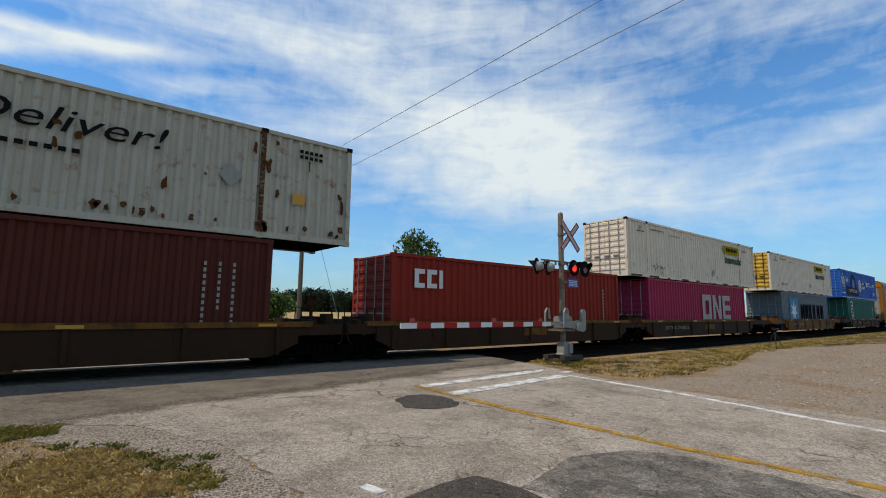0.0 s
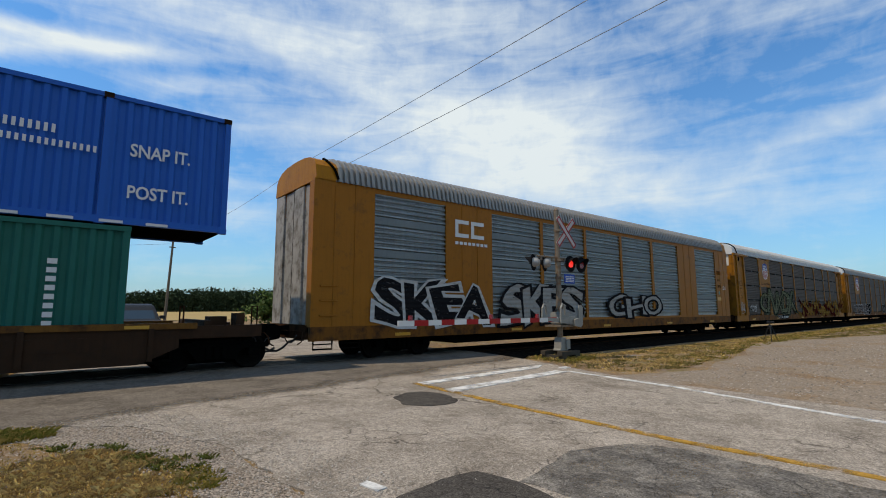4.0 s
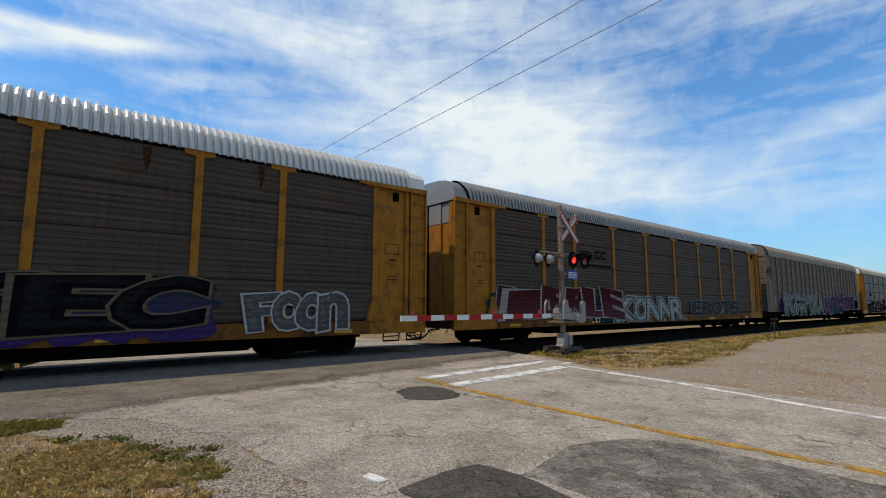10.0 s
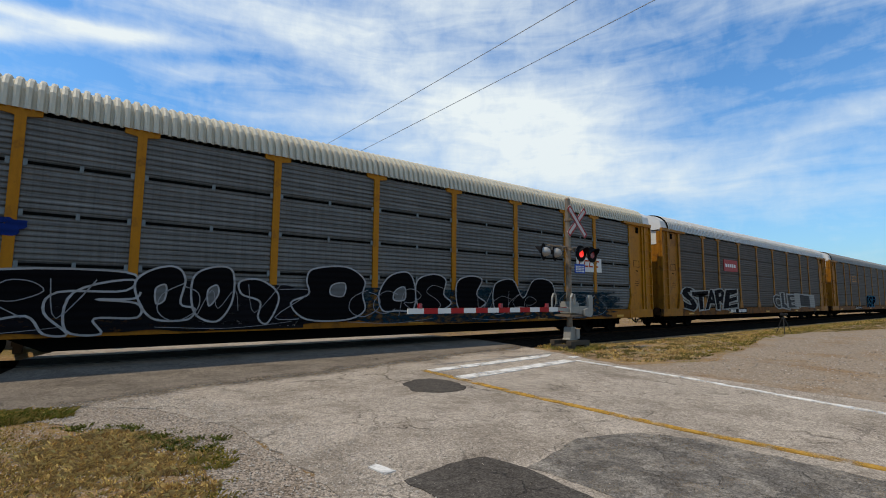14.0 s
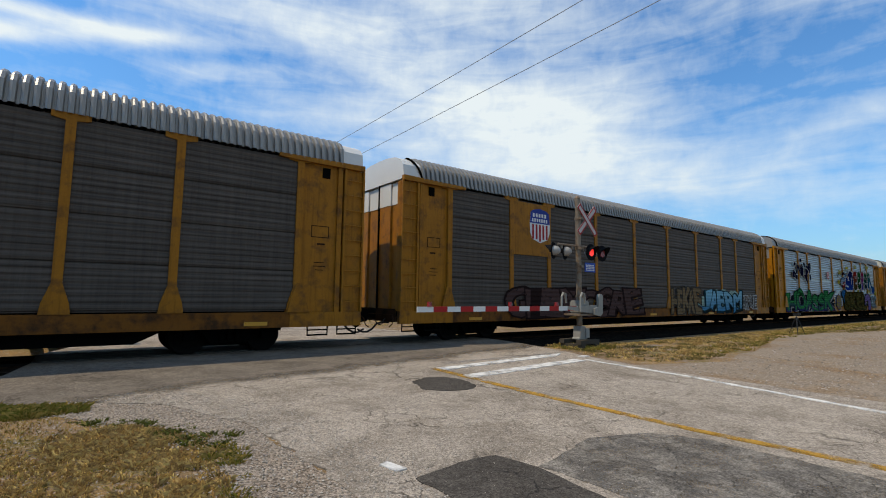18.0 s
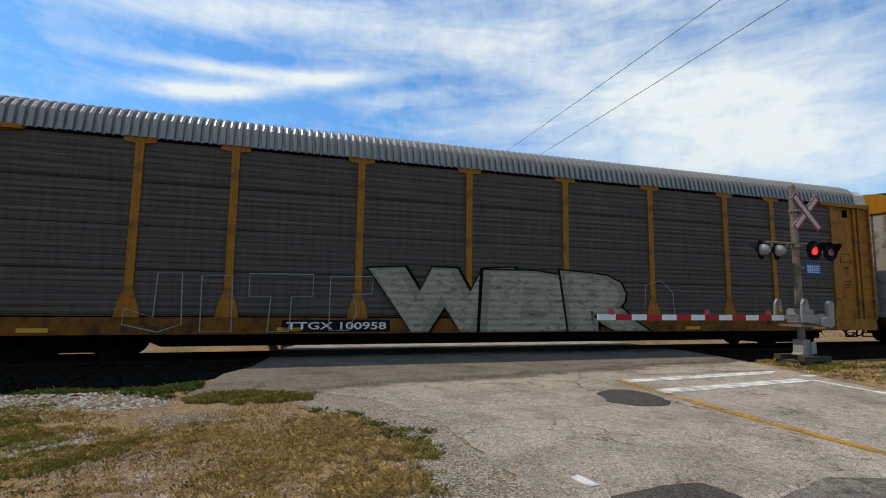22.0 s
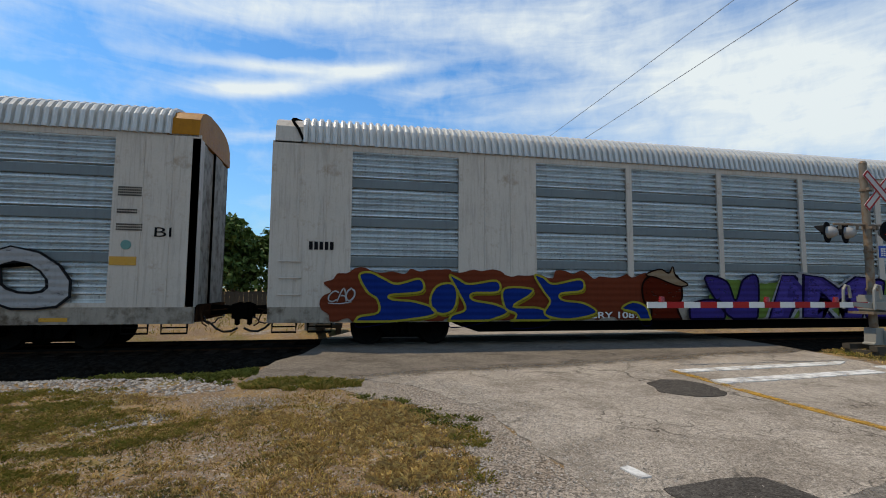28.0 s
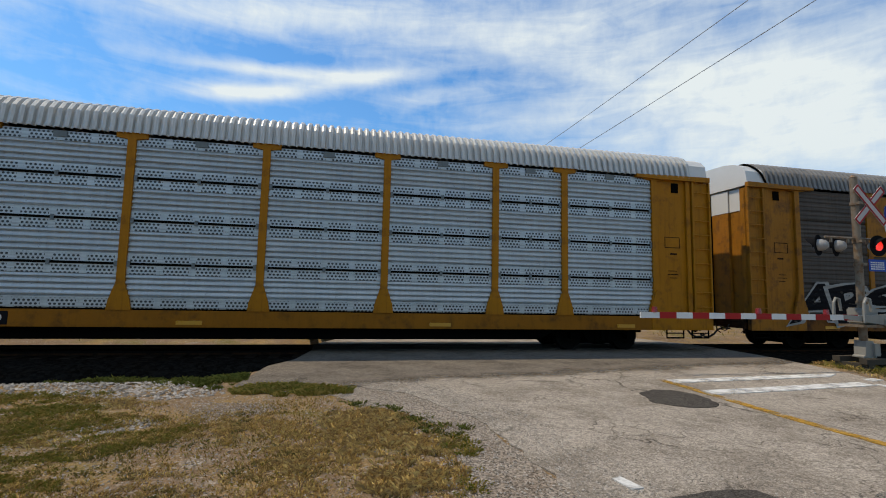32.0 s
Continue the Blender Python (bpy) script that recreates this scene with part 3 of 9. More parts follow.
def blob_outline(rng, x0, x1, z0, z1, n=28, rough=0.16):
    cx, cz, rx, rz = (x0 + x1) / 2, (z0 + z1) / 2, (x1 - x0) / 2, (z1 - z0) / 2
    pts = []
    for i in range(n):
        a = 2 * math.pi * i / n
        c, s = math.cos(a), math.sin(a)
        k = 1 / max(abs(c), abs(s)) ** 0.75 * (1 + rng.uniform(-rough, rough))
        pts.append((cx + rx * c * k, cz + rz * s * k))
    return pts


def glyph_points(ch, off, wide, high, rng, tilt, wild):
    """One letter, stretched, leaned and bent; its points in x and z round its middle, and its faces."""
    me = letter_mesh(ch, off)
    co = np.empty(len(me.vertices) * 3, np.float32)
    me.vertices.foreach_get("co", co)
    co = co.reshape(-1, 3)
    lo, hi = mesh_span(letter_mesh(ch, 0.0))
    px = (co[:, 0] - (hi[0] - lo[0]) / 2 - off) / max(hi[0] - lo[0], 1e-3) * wide
    pz = (co[:, 2] - (hi[2] - lo[2]) / 2 - off) / max(hi[2] - lo[2], 1e-3) * high
    u, w = pz / high, px / wide
    a, lean, flare = radians(rng.uniform(-tilt, tilt)), rng.uniform(-0.35, 0.35) * wild, rng.uniform(-0.5, 0.5) * wild
    bow, kick = rng.uniform(-0.25, 0.25) * wild, rng.uniform(-0.35, 0.35) * wild
    px = px * (1 + flare * u) + lean * pz + bow * wide * np.sin(3.1 * u)
    pz = pz + kick * high * w * np.abs(w) + 0.12 * wild * high * np.sin(5 * w + rng.uniform(0, 6))
    return px * math.cos(a) - pz * math.sin(a), px * math.sin(a) + pz * math.cos(a), [tuple(p.vertices) for p in me.polygons]


def graffiti(parent, text, x0, x1, z0, z1, fill, outline, label, back=None, seed=0, y=-0.035, bold=0.035, edge=0.05, wear=0.34, tilt=7, only_outline=False, low=None, wild=0.8, depth=None):
    """A sprayed piece: a ragged cloud, a shifted shade, an edge and a fill for each letter."""
    rng = random.Random(seed)
    if back:
        n = max(2, int((x1 - x0) / 1.3))
        for i in range(n):
            a = x0 - 0.25 + (x1 - x0 + 0.5) * i / n
            out = blob_outline(rng, a - 0.3, a + (x1 - x0) / n + 0.3, z0 - 0.06, z1 + rng.uniform(-0.35, 0.12))
            bm = bmesh.new()
            bm.faces.new([bm.verts.new((px, y + 0.008 - i * 0.0004, max(pz, 0.64))) for px, pz in out])
            part("graffiti_cloud", bm, spray(back, wear + 0.04), parent)
    glyphs = [c for c in text if c != " "]
    step = (x1 - x0) / len(glyphs)
    fade = (low, z0, z0 + (z1 - z0) * 0.75) if low else None
    wild = min(wild, 0.5)
    for i, ch in enumerate(glyphs):
        wide, high = step * rng.uniform(1.02, 1.22), (z1 - z0) * rng.uniform(0.84, 1.0)
        cx, cz = x0 + (i + 0.5) * step, (z0 + z1) / 2 + rng.uniform(-0.04, 0.04) * (z1 - z0)
        state = rng.random()
        made = None
        layers = [("graffiti_letter", spray(outline, wear - 0.06), bold + edge, 0.0, 0.0), ("letter_fill", spray(fill, wear - 0.02, fade), bold if not only_outline else bold - edge * 0.4, -0.005, 0.0)]
        if depth:
            layers.insert(0, ("graffiti_letter", spray(depth, wear - 0.04), bold + edge * 1.5, 0.003, 0.07))
            layers[1] = ("letter_edge",) + layers[1][1:]
        for name, mat, off, dy, shift in layers:
            qx, qz, faces = glyph_points(ch, off, wide, high, random.Random(state), tilt, wild)
            if not len(faces):
                continue
            d = y + dy * 0.5 - i * 0.0032 * (1 if len(glyphs) < 9 else 0.5)
            me = bpy.data.meshes.new(name)
            me.from_pydata([(cx + u + shift, d, min(max(cz + w - shift, 0.645), z1 + 0.15)) for u, w in zip(qx, qz)], [], faces)
            ob = hang(name, me, mat, made or parent, label if made is None else "")
            made = made or ob


def rounded(pts, steps=5, closed=True):
    """A smooth line through points."""
    out, n = [], len(pts)
    for i in range(n if closed else n - 1):
        p = [Vector(pts[(i + k) % n]) if closed else Vector(pts[min(max(i + k, 0), n - 1)]) for k in (-1, 0, 1, 2)]
        for j in range(steps):
            u = j / steps
            q = 0.5 * (2 * p[1] + (p[2] - p[0]) * u + (2 * p[0] - 5 * p[1] + 4 * p[2] - p[3]) * u * u + (3 * p[1] - p[0] - 3 * p[2] + p[3]) * u * u * u)
            out.append((q.x, q.y))
    return out


def ribbon(bm, pts, width, y, closed=False):
    """A thin sprayed line through points in x and z, as one strip."""
    ring = list(pts) + ([pts[0]] if closed else [])
    last = None
    for i, (px, pz) in enumerate(ring):
        p, q = ring[max(i - 1, 0)], ring[min(i + 1, len(ring) - 1)]
        if closed and i in (0, len(ring) - 1):
            p, q = ring[-2], ring[1]
        d = Vector((q[0] - p[0], q[1] - p[1]))
        if d.length < 1e-6:
            continue
        d.normalize()
        yy = y - 0.00012 * i
        pair = [bm.verts.new((px - d.y * width * k, yy, pz + d.x * width * k)) for k in (-1, 1)]
        if last:
            bm.faces.new((last[0], pair[0], pair[1], last[1]))
        last = pair


def strokes(parent, lines, colour, width=0.03, y=-0.035, label="", closed=True, smooth=False, name="graffiti_outline"):
    for ln in lines:
        bm = bmesh.new()
        ribbon(bm, rounded(ln, 4, closed) if smooth else ln, width, y, closed)
        part(name, bm, spray(colour, 0.3), parent, label)


def shape(parent, pts, colour, label, edge=None, width=0.035, y=-0.035, smooth=True, low=None, wear=0.3, name="graffiti_shape", floor=0.645):
    """One flat sprayed shape with an edge line."""
    out = rounded(pts) if smooth else pts
    out = [(px, max(pz, floor)) for px, pz in out]
    bm = bmesh.new()
    bm.faces.new([bm.verts.new((px, y, pz)) for px, pz in out])
    bm.normal_update()
    bmesh.ops.triangulate(bm, faces=bm.faces[:], ngon_method="EAR_CLIP")
    zs = [p[1] for p in out]
    ob = part(name, bm, spray(colour, wear, (low, min(zs), max(zs)) if low else None), parent, label)
    if edge:
        bm = bmesh.new()
        ribbon(bm, out, width, y - 0.003, True)
        part("shape_edge", bm, spray(edge, wear - 0.05), ob)
    return ob


def circle(cx, cz, r, n=16, squash=1.0):
    return [(cx + r * math.cos(2 * math.pi * i / n), cz + r * squash * math.sin(2 * math.pi * i / n)) for i in range(n)]


def piece(parent, cells, outline, label, y=-0.04, bold=0.05, edge=0.03, wear=0.3, wild=0.25, tilt=4, seed=1, depth=None, shine=True, rim=None):
    """A sprayed piece given letter by letter: sign, box in x and z, fill and the colour that it runs into."""
    rng = random.Random(seed)
    for i, (ch, x0, x1, z0, z1, fill, low) in enumerate(cells):
        state = rng.random()
        top = None
        layers = [("graffiti_letter", spray(outline, wear - 0.06), bold + edge, 0.0, 0.0), ("letter_fill", spray(fill, wear - 0.03, (low, z0, z0 + (z1 - z0) * 0.8) if low else None), bold, -0.0016, 0.0)]
        if shine:
            layers.append(("letter_shine", spray(tuple(min(0.6, q * 1.45 + 0.006) for q in fill), wear + 0.08), bold - max(0.05, edge * 1.6), -0.0026, -0.03))
        if depth:
            layers.insert(0, ("graffiti_letter", spray(depth, wear - 0.04), bold + edge * 1.6, 0.0016, 0.06))
            layers[1] = ("letter_edge",) + layers[1][1:]
        if rim:
            layers.insert(0, ("graffiti_letter", spray(rim, wear - 0.06), bold + edge + 0.035, 0.0024, 0.0))
            layers = [("letter_edge",) + ly[1:] if k and ly[0] == "graffiti_letter" else ly for k, ly in enumerate(layers)]
        for name, mat, off, dy, shift in layers:
            wide, high = (x1 - x0) * 0.88, (z1 - z0) * 0.86
            qx, qz, faces = glyph_points(ch, off, wide, high, random.Random(state), tilt, wild)
            me = bpy.data.meshes.new(name)
            me.from_pydata([((x0 + x1) / 2 + u + shift, y + dy - 0.0032 * i, max((z0 + z1) / 2 + w - shift, 0.645)) for u, w in zip(qx, qz)], [], faces)
            ob = hang(name, me, mat, top or parent, label if top is None else "")
            top = top or ob


def flames(parent, x0, x1, z0, z1, colours, n, label, seed, y=-0.036):
    """Long pointed sprayed tongues, one over another."""
    rng = random.Random(seed)
    for i in range(n):
        cx = x0 + (x1 - x0) * (i + rng.uniform(0.1, 0.9)) / n
        cz = z0 + (z1 - z0) * rng.uniform(0.0, 0.55)
        ang = math.radians(rng.choice((rng.uniform(10, 60), rng.uniform(120, 170))))
        ln, th = rng.uniform(0.8, 1.7), rng.uniform(0.14, 0.30)
        c, s = math.cos(ang), math.sin(ang)
        raw = ((0, 0), (0.3, th), (0.55, th * 0.7), (1.0, rng.uniform(-0.1, 0.2)), (0.5, -th * 0.4), (0.2, -th * 0.8))
        pts = [(cx + (u * ln) * c - w * s, min(cz + (u * ln) * s + w * c, z1 + 0.1)) for u, w in raw]
        shape(parent, pts, colours[i % len(colours)], label if i == 0 else "", y=y - 0.0012 * i, smooth=False, name="graffiti_tongue", wear=0.26)


STROKES = (((0.1, 0.0), (0.15, 0.9), (0.5, 1.0), (0.8, 0.75), (0.5, 0.5), (0.2, 0.48), (0.85, 0.0)), ((0.85, 0.85), (0.4, 1.0), (0.05, 0.6), (0.1, 0.15), (0.5, 0.0), (0.9, 0.25)),
           ((0.05, 0.0), (0.2, 1.0), (0.45, 0.3), (0.7, 1.0), (0.95, 0.0)), ((0.5, 1.0), (0.1, 0.7), (0.1, 0.25), (0.5, 0.0), (0.9, 0.3), (0.85, 0.75), (0.45, 0.95)),
           ((0.1, 1.0), (0.5, 0.1), (0.9, 1.0), (0.7, 0.4)), ((0.1, 0.95), (0.9, 0.9), (0.15, 0.1), (0.95, 0.05)), ((0.15, 1.0), (0.15, 0.0), (0.2, 0.5), (0.85, 0.95), (0.35, 0.5), (0.9, 0.0)),
           ((0.85, 0.9), (0.4, 1.0), (0.2, 0.75), (0.6, 0.5), (0.8, 0.25), (0.45, 0.0), (0.1, 0.15)), ((0.1, 0.0), (0.5, 1.0), (0.9, 0.0), (0.7, 0.4), (0.25, 0.42)))


def scrawl(parent, x0, x1, z0, z1, colour, seed, y=-0.035, width=0.016, loops=7, label=""):
    """A quick tag: a row of bent, leaning pen-strokes that run into one another, and a flourish under them."""
    rng = random.Random(seed)
    n = max(3, loops - 1)
    step = (x1 - x0) / n
    bm = bmesh.new()
    for i in range(n):
        w, h = step * rng.uniform(1.0, 1.35), (z1 - z0) * rng.uniform(0.65, 1.0)
        bx, bz, lean = x0 + i * step, z0 + (z1 - z0) * rng.uniform(0.0, 0.22), rng.uniform(0.0, 0.3)
        pts = [(bx + (u + lean * v) * w, bz + v * h) for u, v in STROKES[rng.randrange(len(STROKES))]]
        ribbon(bm, rounded(pts, 4, False), width * rng.uniform(0.75, 1.15), y - 0.0012 * i)
    ribbon(bm, rounded([(x0 + 0.1 * step, z0 - 0.02), ((x0 + x1) / 2, z0 - 0.10 * (z1 - z0)), (x1, z0 + 0.06 * (z1 - z0))], 5, False), width * 0.6, y)
    part("graffiti_tag", bm, spray(colour, 0.26), parent, label)


# ---------------------------------------------------------------- the ground
TRACK_Y = 12.1          # near side of the train
RAIL_NEAR = TRACK_Y + 0.82
GAUGE = 1.435
CARLEN = 28.1


def flat_sheet(name, outline, z, mat, label, category, kind="structure", thick=0.25):
    bm = bmesh.new()
    slab(bm, outline, z - thick, z)
    ob = new(name, mesh_of(name, bm))
    ob.data.materials.append(mat)
    return tagged(ob, label, category, kind=kind)


def densify(pts, step, wobble, rng, closed=True):
    """Adds points along an outline and roughens it, for worn edges."""
    out = []
    n = len(pts)
    for i in range(n if closed else n - 1):
        a, b = Vector(pts[i]), Vector(pts[(i + 1) % n])
        k = max(1, int((b - a).length / step))
        for j in range(k):
            p = a.lerp(b, j / k)
            out.append((p.x + rng.uniform(-wobble, wobble), p.y + rng.uniform(-wobble, wobble)))
    return out


def ground_z(x, y):
    """Height of the soil: level by the road, with a shallow ditch along the rails on both sides of the crossing."""
    z = -0.018 + 0.012 * noise.noise((x * 0.21, y * 0.23, 3)) + 0.008 * noise.noise((x * 1.3, y * 1.3, 8))
    side = min(1.0, max(0.0, (-1.55 - x) / 0.9)) if x < 5 else min(1.0, max(0.0, (x - 12.6) / 3.0))
    dip = min(1.0, max(0.0, (y - 8.5) / 2.2))
    dip = dip * dip * (3 - 2 * dip)
    if y > 16.5:
        dip = max(0.0, 1 - (y - 16.5) / 4)
    deep = 0.42 if x < 5 else 0.26
    return z - deep * dip * side - (0.25 if 10 < y < 17 else 0) * (1 - side)


def build_ground():
    bm = bmesh.new()
    xs = [-3000, -400, -80, -40, -28, -20] + [-15 + 0.75 * i for i in range(45)] + [20, 24, 28, 34, 40, 50, 60, 80, 120, 400, 3000]
    ys = [-3000, -400, -60, -30, -20, -12, -6, -2] + [0.75 * i for i in range(25)] + [19.5, 22, 25, 32, 40, 60, 120, 400, 3000]
    grid = {}
    for i, x in enumerate(xs):
        for j, y in enumerate(ys):
            z = ground_z(x, y)
            if abs(x) > 100 or y > 50 or y < -50:
                z = -0.12
            grid[i, j] = bm.verts.new((x, y, z))
    for i in range(len(xs) - 1):
        for j in range(len(ys) - 1):
            bm.faces.new((grid[i, j], grid[i + 1, j], grid[i + 1, j + 1], grid[i, j + 1]))
    ground = new("ground", mesh_of("ground", bm))
    ground.data.materials.append(M["soil"])
    tagged(ground, "dry brown soil with sparse patches of grass", "ground", kind="structure")

    rng = random.Random(4)
    left = [(1.75, 3.5), (1.7, 4.6), (1.62, 5.6), (1.3, 6.6), (0.95, 7.4), (0.0, 8.12)]
    road = [(1.7, -25), (1.75, 0)] + densify(left, 0.12, 0.05, rng, False) + [(0.0, 8.12), (-0.2, 9.6), (-0.1, 12.8), (11.5, 12.8), (11.2, 10.9), (11.1, 10.0)]
    road += densify([(10.75, 8.86), (10.1, 6.8), (9.75, 5.5), (9.62, 3.9), (9.5, 2.3)], 0.3, 0.03, rng, False) + [(9.45, 0), (9.4, -25)]
    flat_sheet("road", road, 0.0, M["asphalt"], "old cracked light grey asphalt road towards the crossing", "road")
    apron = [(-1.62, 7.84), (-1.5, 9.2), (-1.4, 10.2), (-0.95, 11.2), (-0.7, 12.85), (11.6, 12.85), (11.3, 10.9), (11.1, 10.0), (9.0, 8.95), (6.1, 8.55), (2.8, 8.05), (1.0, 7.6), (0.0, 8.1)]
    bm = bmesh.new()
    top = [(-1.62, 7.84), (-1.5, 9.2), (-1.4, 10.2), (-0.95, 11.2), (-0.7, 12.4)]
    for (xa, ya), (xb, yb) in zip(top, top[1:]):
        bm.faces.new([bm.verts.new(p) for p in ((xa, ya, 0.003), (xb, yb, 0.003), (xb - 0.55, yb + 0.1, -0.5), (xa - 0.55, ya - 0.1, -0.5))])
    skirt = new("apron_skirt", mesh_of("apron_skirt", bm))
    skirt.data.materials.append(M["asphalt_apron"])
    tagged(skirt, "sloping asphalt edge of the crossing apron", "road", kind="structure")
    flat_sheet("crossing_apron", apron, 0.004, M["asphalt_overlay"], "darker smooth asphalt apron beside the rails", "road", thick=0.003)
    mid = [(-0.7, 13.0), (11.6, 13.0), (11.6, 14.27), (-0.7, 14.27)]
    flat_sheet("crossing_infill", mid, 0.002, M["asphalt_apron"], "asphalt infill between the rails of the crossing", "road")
    far = [(-0.7, 14.43), (11.6, 14.43), (10.6, 18), (9.6, 24), (9.6, 220), (1.6, 220), (1.6, 24), (0.6, 18)]
    flat_sheet("far_road", far, -0.002, M["asphalt"], "light grey road going on beyond the rails", "road")
    shoulder = [(-1.5, 7.9), (0.0, 8.13), (0.95, 7.42), (1.3, 6.62), (1.62, 5.6), (1.75, 3.5), (1.7, -25), (0.2, -25), (0.75, 3.0), (0.95, 4.0), (1.1, 5.0), (0.8, 6.0), (0.4, 6.6), (-0.1, 7.3), (-0.9, 7.7)]
    flat_sheet("gravel_shoulder", densify(shoulder, 0.4, 0.05, rng), -0.006, M["gravel"], "pale crushed gravel shoulder of the road", "gravel")
    lot = [(9.72, 5.2), (9.6, 3.9), (9.45, 0), (9.4, -25), (60, -25), (60, 2.0), (40, 4.4), (27, 7.3), (22.5, 7.2), (19.6, 6.6), (17.5, 5.9), (14.6, 5.6), (12.6, 5.2), (11.2, 5.5), (10.3, 5.9), (9.95, 5.9)]
    flat_sheet("dirt_lot", densify(lot, 0.9, 0.12, rng), -0.010, M["dirt_lot"], "pale tan dirt and gravel lot beside the road", "ground")
    patch_a = [(4.40, 6.25), (4.62, 6.9), (5.0, 7.1), (5.3, 7.05), (5.45, 6.7), (5.42, 6.35), (5.27, 5.97), (4.95, 5.85), (4.6, 5.98)]
    flat_sheet("asphalt_patch", densify(patch_a, 0.12, 0.02, rng), 0.008, M["asphalt_patch"], "small dark fresh asphalt patch", "patch", thick=0.02)
    patch_b = [(2.25, 3.3), (2.8, 3.37), (3.16, 3.33), (3.25, 3.04), (3.24, 2.6), (3.1, 1.6), (2.4, 1.4), (2.3, 2.4)]
    flat_sheet("asphalt_patch", densify(patch_b, 0.12, 0.02, rng), 0.008, M["asphalt_patch"], "dark asphalt patch near the road's edge", "patch", thick=0.02)
    patch_c = [(4.36, 3.18), (5.05, 2.92), (5.36, 2.4), (5.38, 0.9), (5.4, -3), (3.6, -3), (3.3, 2.6), (3.3, 2.9)]
    flat_sheet("asphalt_patch", densify(patch_c, 0.15, 0.03, rng), 0.006, M["asphalt_worn"], "long worn darker strip of patched asphalt", "patch", thick=0.02)
    # painted lines
    def paint(name, outline, mat, label):
        flat_sheet(name, densify(outline, 0.25, 0.008, rng), 0.0125, mat, label, "road marking", thick=0.012)
    paint("stop_line", [(5.8, 7.62), (5.86, 7.92), (9.7, 8.24), (10.15, 8.24), (9.6, 7.93)], M["line_white"], "white painted stop line, worn")
    paint("stop_line", [(5.7, 6.62), (5.72, 6.94), (9.5, 7.32), (9.5, 7.0)], M["line_white"], "white painted stop line, worn")
    paint("edge_line", [(9.6, 7.1), (9.7, 7.06), (9.34, 4.4), (8.82, 2.45), (8.6, 1.4), (8.4, -4), (8.28, -4), (8.46, 1.4), (8.7, 2.45), (9.22, 4.4)], M["line_white"], "white painted edge line of the road")
    paint("centre_line", [(5.72, 7.9), (5.86, 7.9), (5.68, 5.2), (5.66, 2.65), (5.82, 0.98), (5.9, -3), (5.78, -3), (5.7, 0.98), (5.54, 2.65), (5.55, 5.2)], M["line_yellow"], "yellow painted centre line, worn")
    paint("edge_mark", [(2.17, 3.72), (2.27, 3.74), (2.31, 3.5), (2.21, 3.48)], M["line_white"], "short white remnant of an edge line")
    paint("edge_mark", [(10.0, 7.6), (10.35, 7.66), (10.3, 7.45), (9.98, 7.4)], M["line_white"], "short white remnant of a stop line")
    flat_sheet("field", [(-1500, 75), (1500, 75), (1500, 480), (-1500, 480)], -0.03, M["field"], "pale tan harvested field in the distance", "field", thick=0.05)


def build_track():
    bm = bmesh.new()
    prof = [(10.3, -0.62), (11.75, -0.16), (12.3, -0.1), (14.9, -0.1), (15.7, -0.16), (17.3, -0.62)]
    for xa, xb in ((-400, -0.8), (11.7, 1200)):
        rows = [[bm.verts.new((x, y, z)) for y, z in prof] for x in (xa, xb)]
        for i in range(len(prof) - 1):
            bm.faces.new((rows[0][i], rows[1][i], rows[1][i + 1], rows[0][i + 1]))
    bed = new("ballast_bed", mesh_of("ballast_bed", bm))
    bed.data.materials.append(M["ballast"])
    tagged(bed, "crushed stone bed, coloured near black for the train's shade", "ballast", kind="structure")
    for y in (RAIL_NEAR, RAIL_NEAR + GAUGE):
        rail = thing("rail", "worn steel rail on wooden ties", "rail", "rails", m=pose(0, y, 0))
        for nm, w, z0, z1 in (("rail_head", 0.036, -0.045, -0.002), ("rail_web", 0.009, -0.15, -0.045), ("rail_foot", 0.07, -0.17, -0.15)):
            bm = bmesh.new()
            box(bm, -400, 1200, -w, w, z0, z1)
            part(nm, bm, M["rusty_steel"] if nm != "rail_head" else M["wheel"], rail)
    tie = shared("tie", lambda b: box(b, -0.115, 0.115, -0.6, 2.0, -0.2, -0.085))
    first = None
    for i in range(150):
        x = -45 + i * 0.55
        if -0.9 < x < 11.8:
            continue
        t = new("railway_tie", tie)
        if first is None:
            tie.materials.append(M["tie"])
            first = t
        t.matrix_basis = pose(x, RAIL_NEAR + random.uniform(-0.04, 0.04), 0, 0, 0, random.uniform(-1, 1))
        tagged(t, "weathered wooden railway tie in ballast, darkened for the train's shade", "railway tie", "ties under the rails")


build_ground()
build_track()


# ---------------------------------------------------------------- rolling stock
def wheel_build(bm):
    n = 28
    prof = ((0.0, 0.06), (0.06, 0.07), (0.09, 0.03), (0.30, 0.02), (0.36, 0.06), (0.405, 0.065), (0.415, -0.05), (0.445, -0.065), (0.445, -0.085), (0.30, -0.06), (0.0, -0.06))
    rings = [[bm.verts.new((r * math.cos(2 * math.pi * i / n), -y, r * math.sin(2 * math.pi * i / n))) for i in range(n)] for r, y in prof[1:-1]]
    for a, b in zip(rings, rings[1:]):
        for i in range(n):
            bm.faces.new((a[i], a[(i + 1) % n], b[(i + 1) % n], b[i]))
    bm.faces.new(rings[0]), bm.faces.new(rings[-1][::-1])


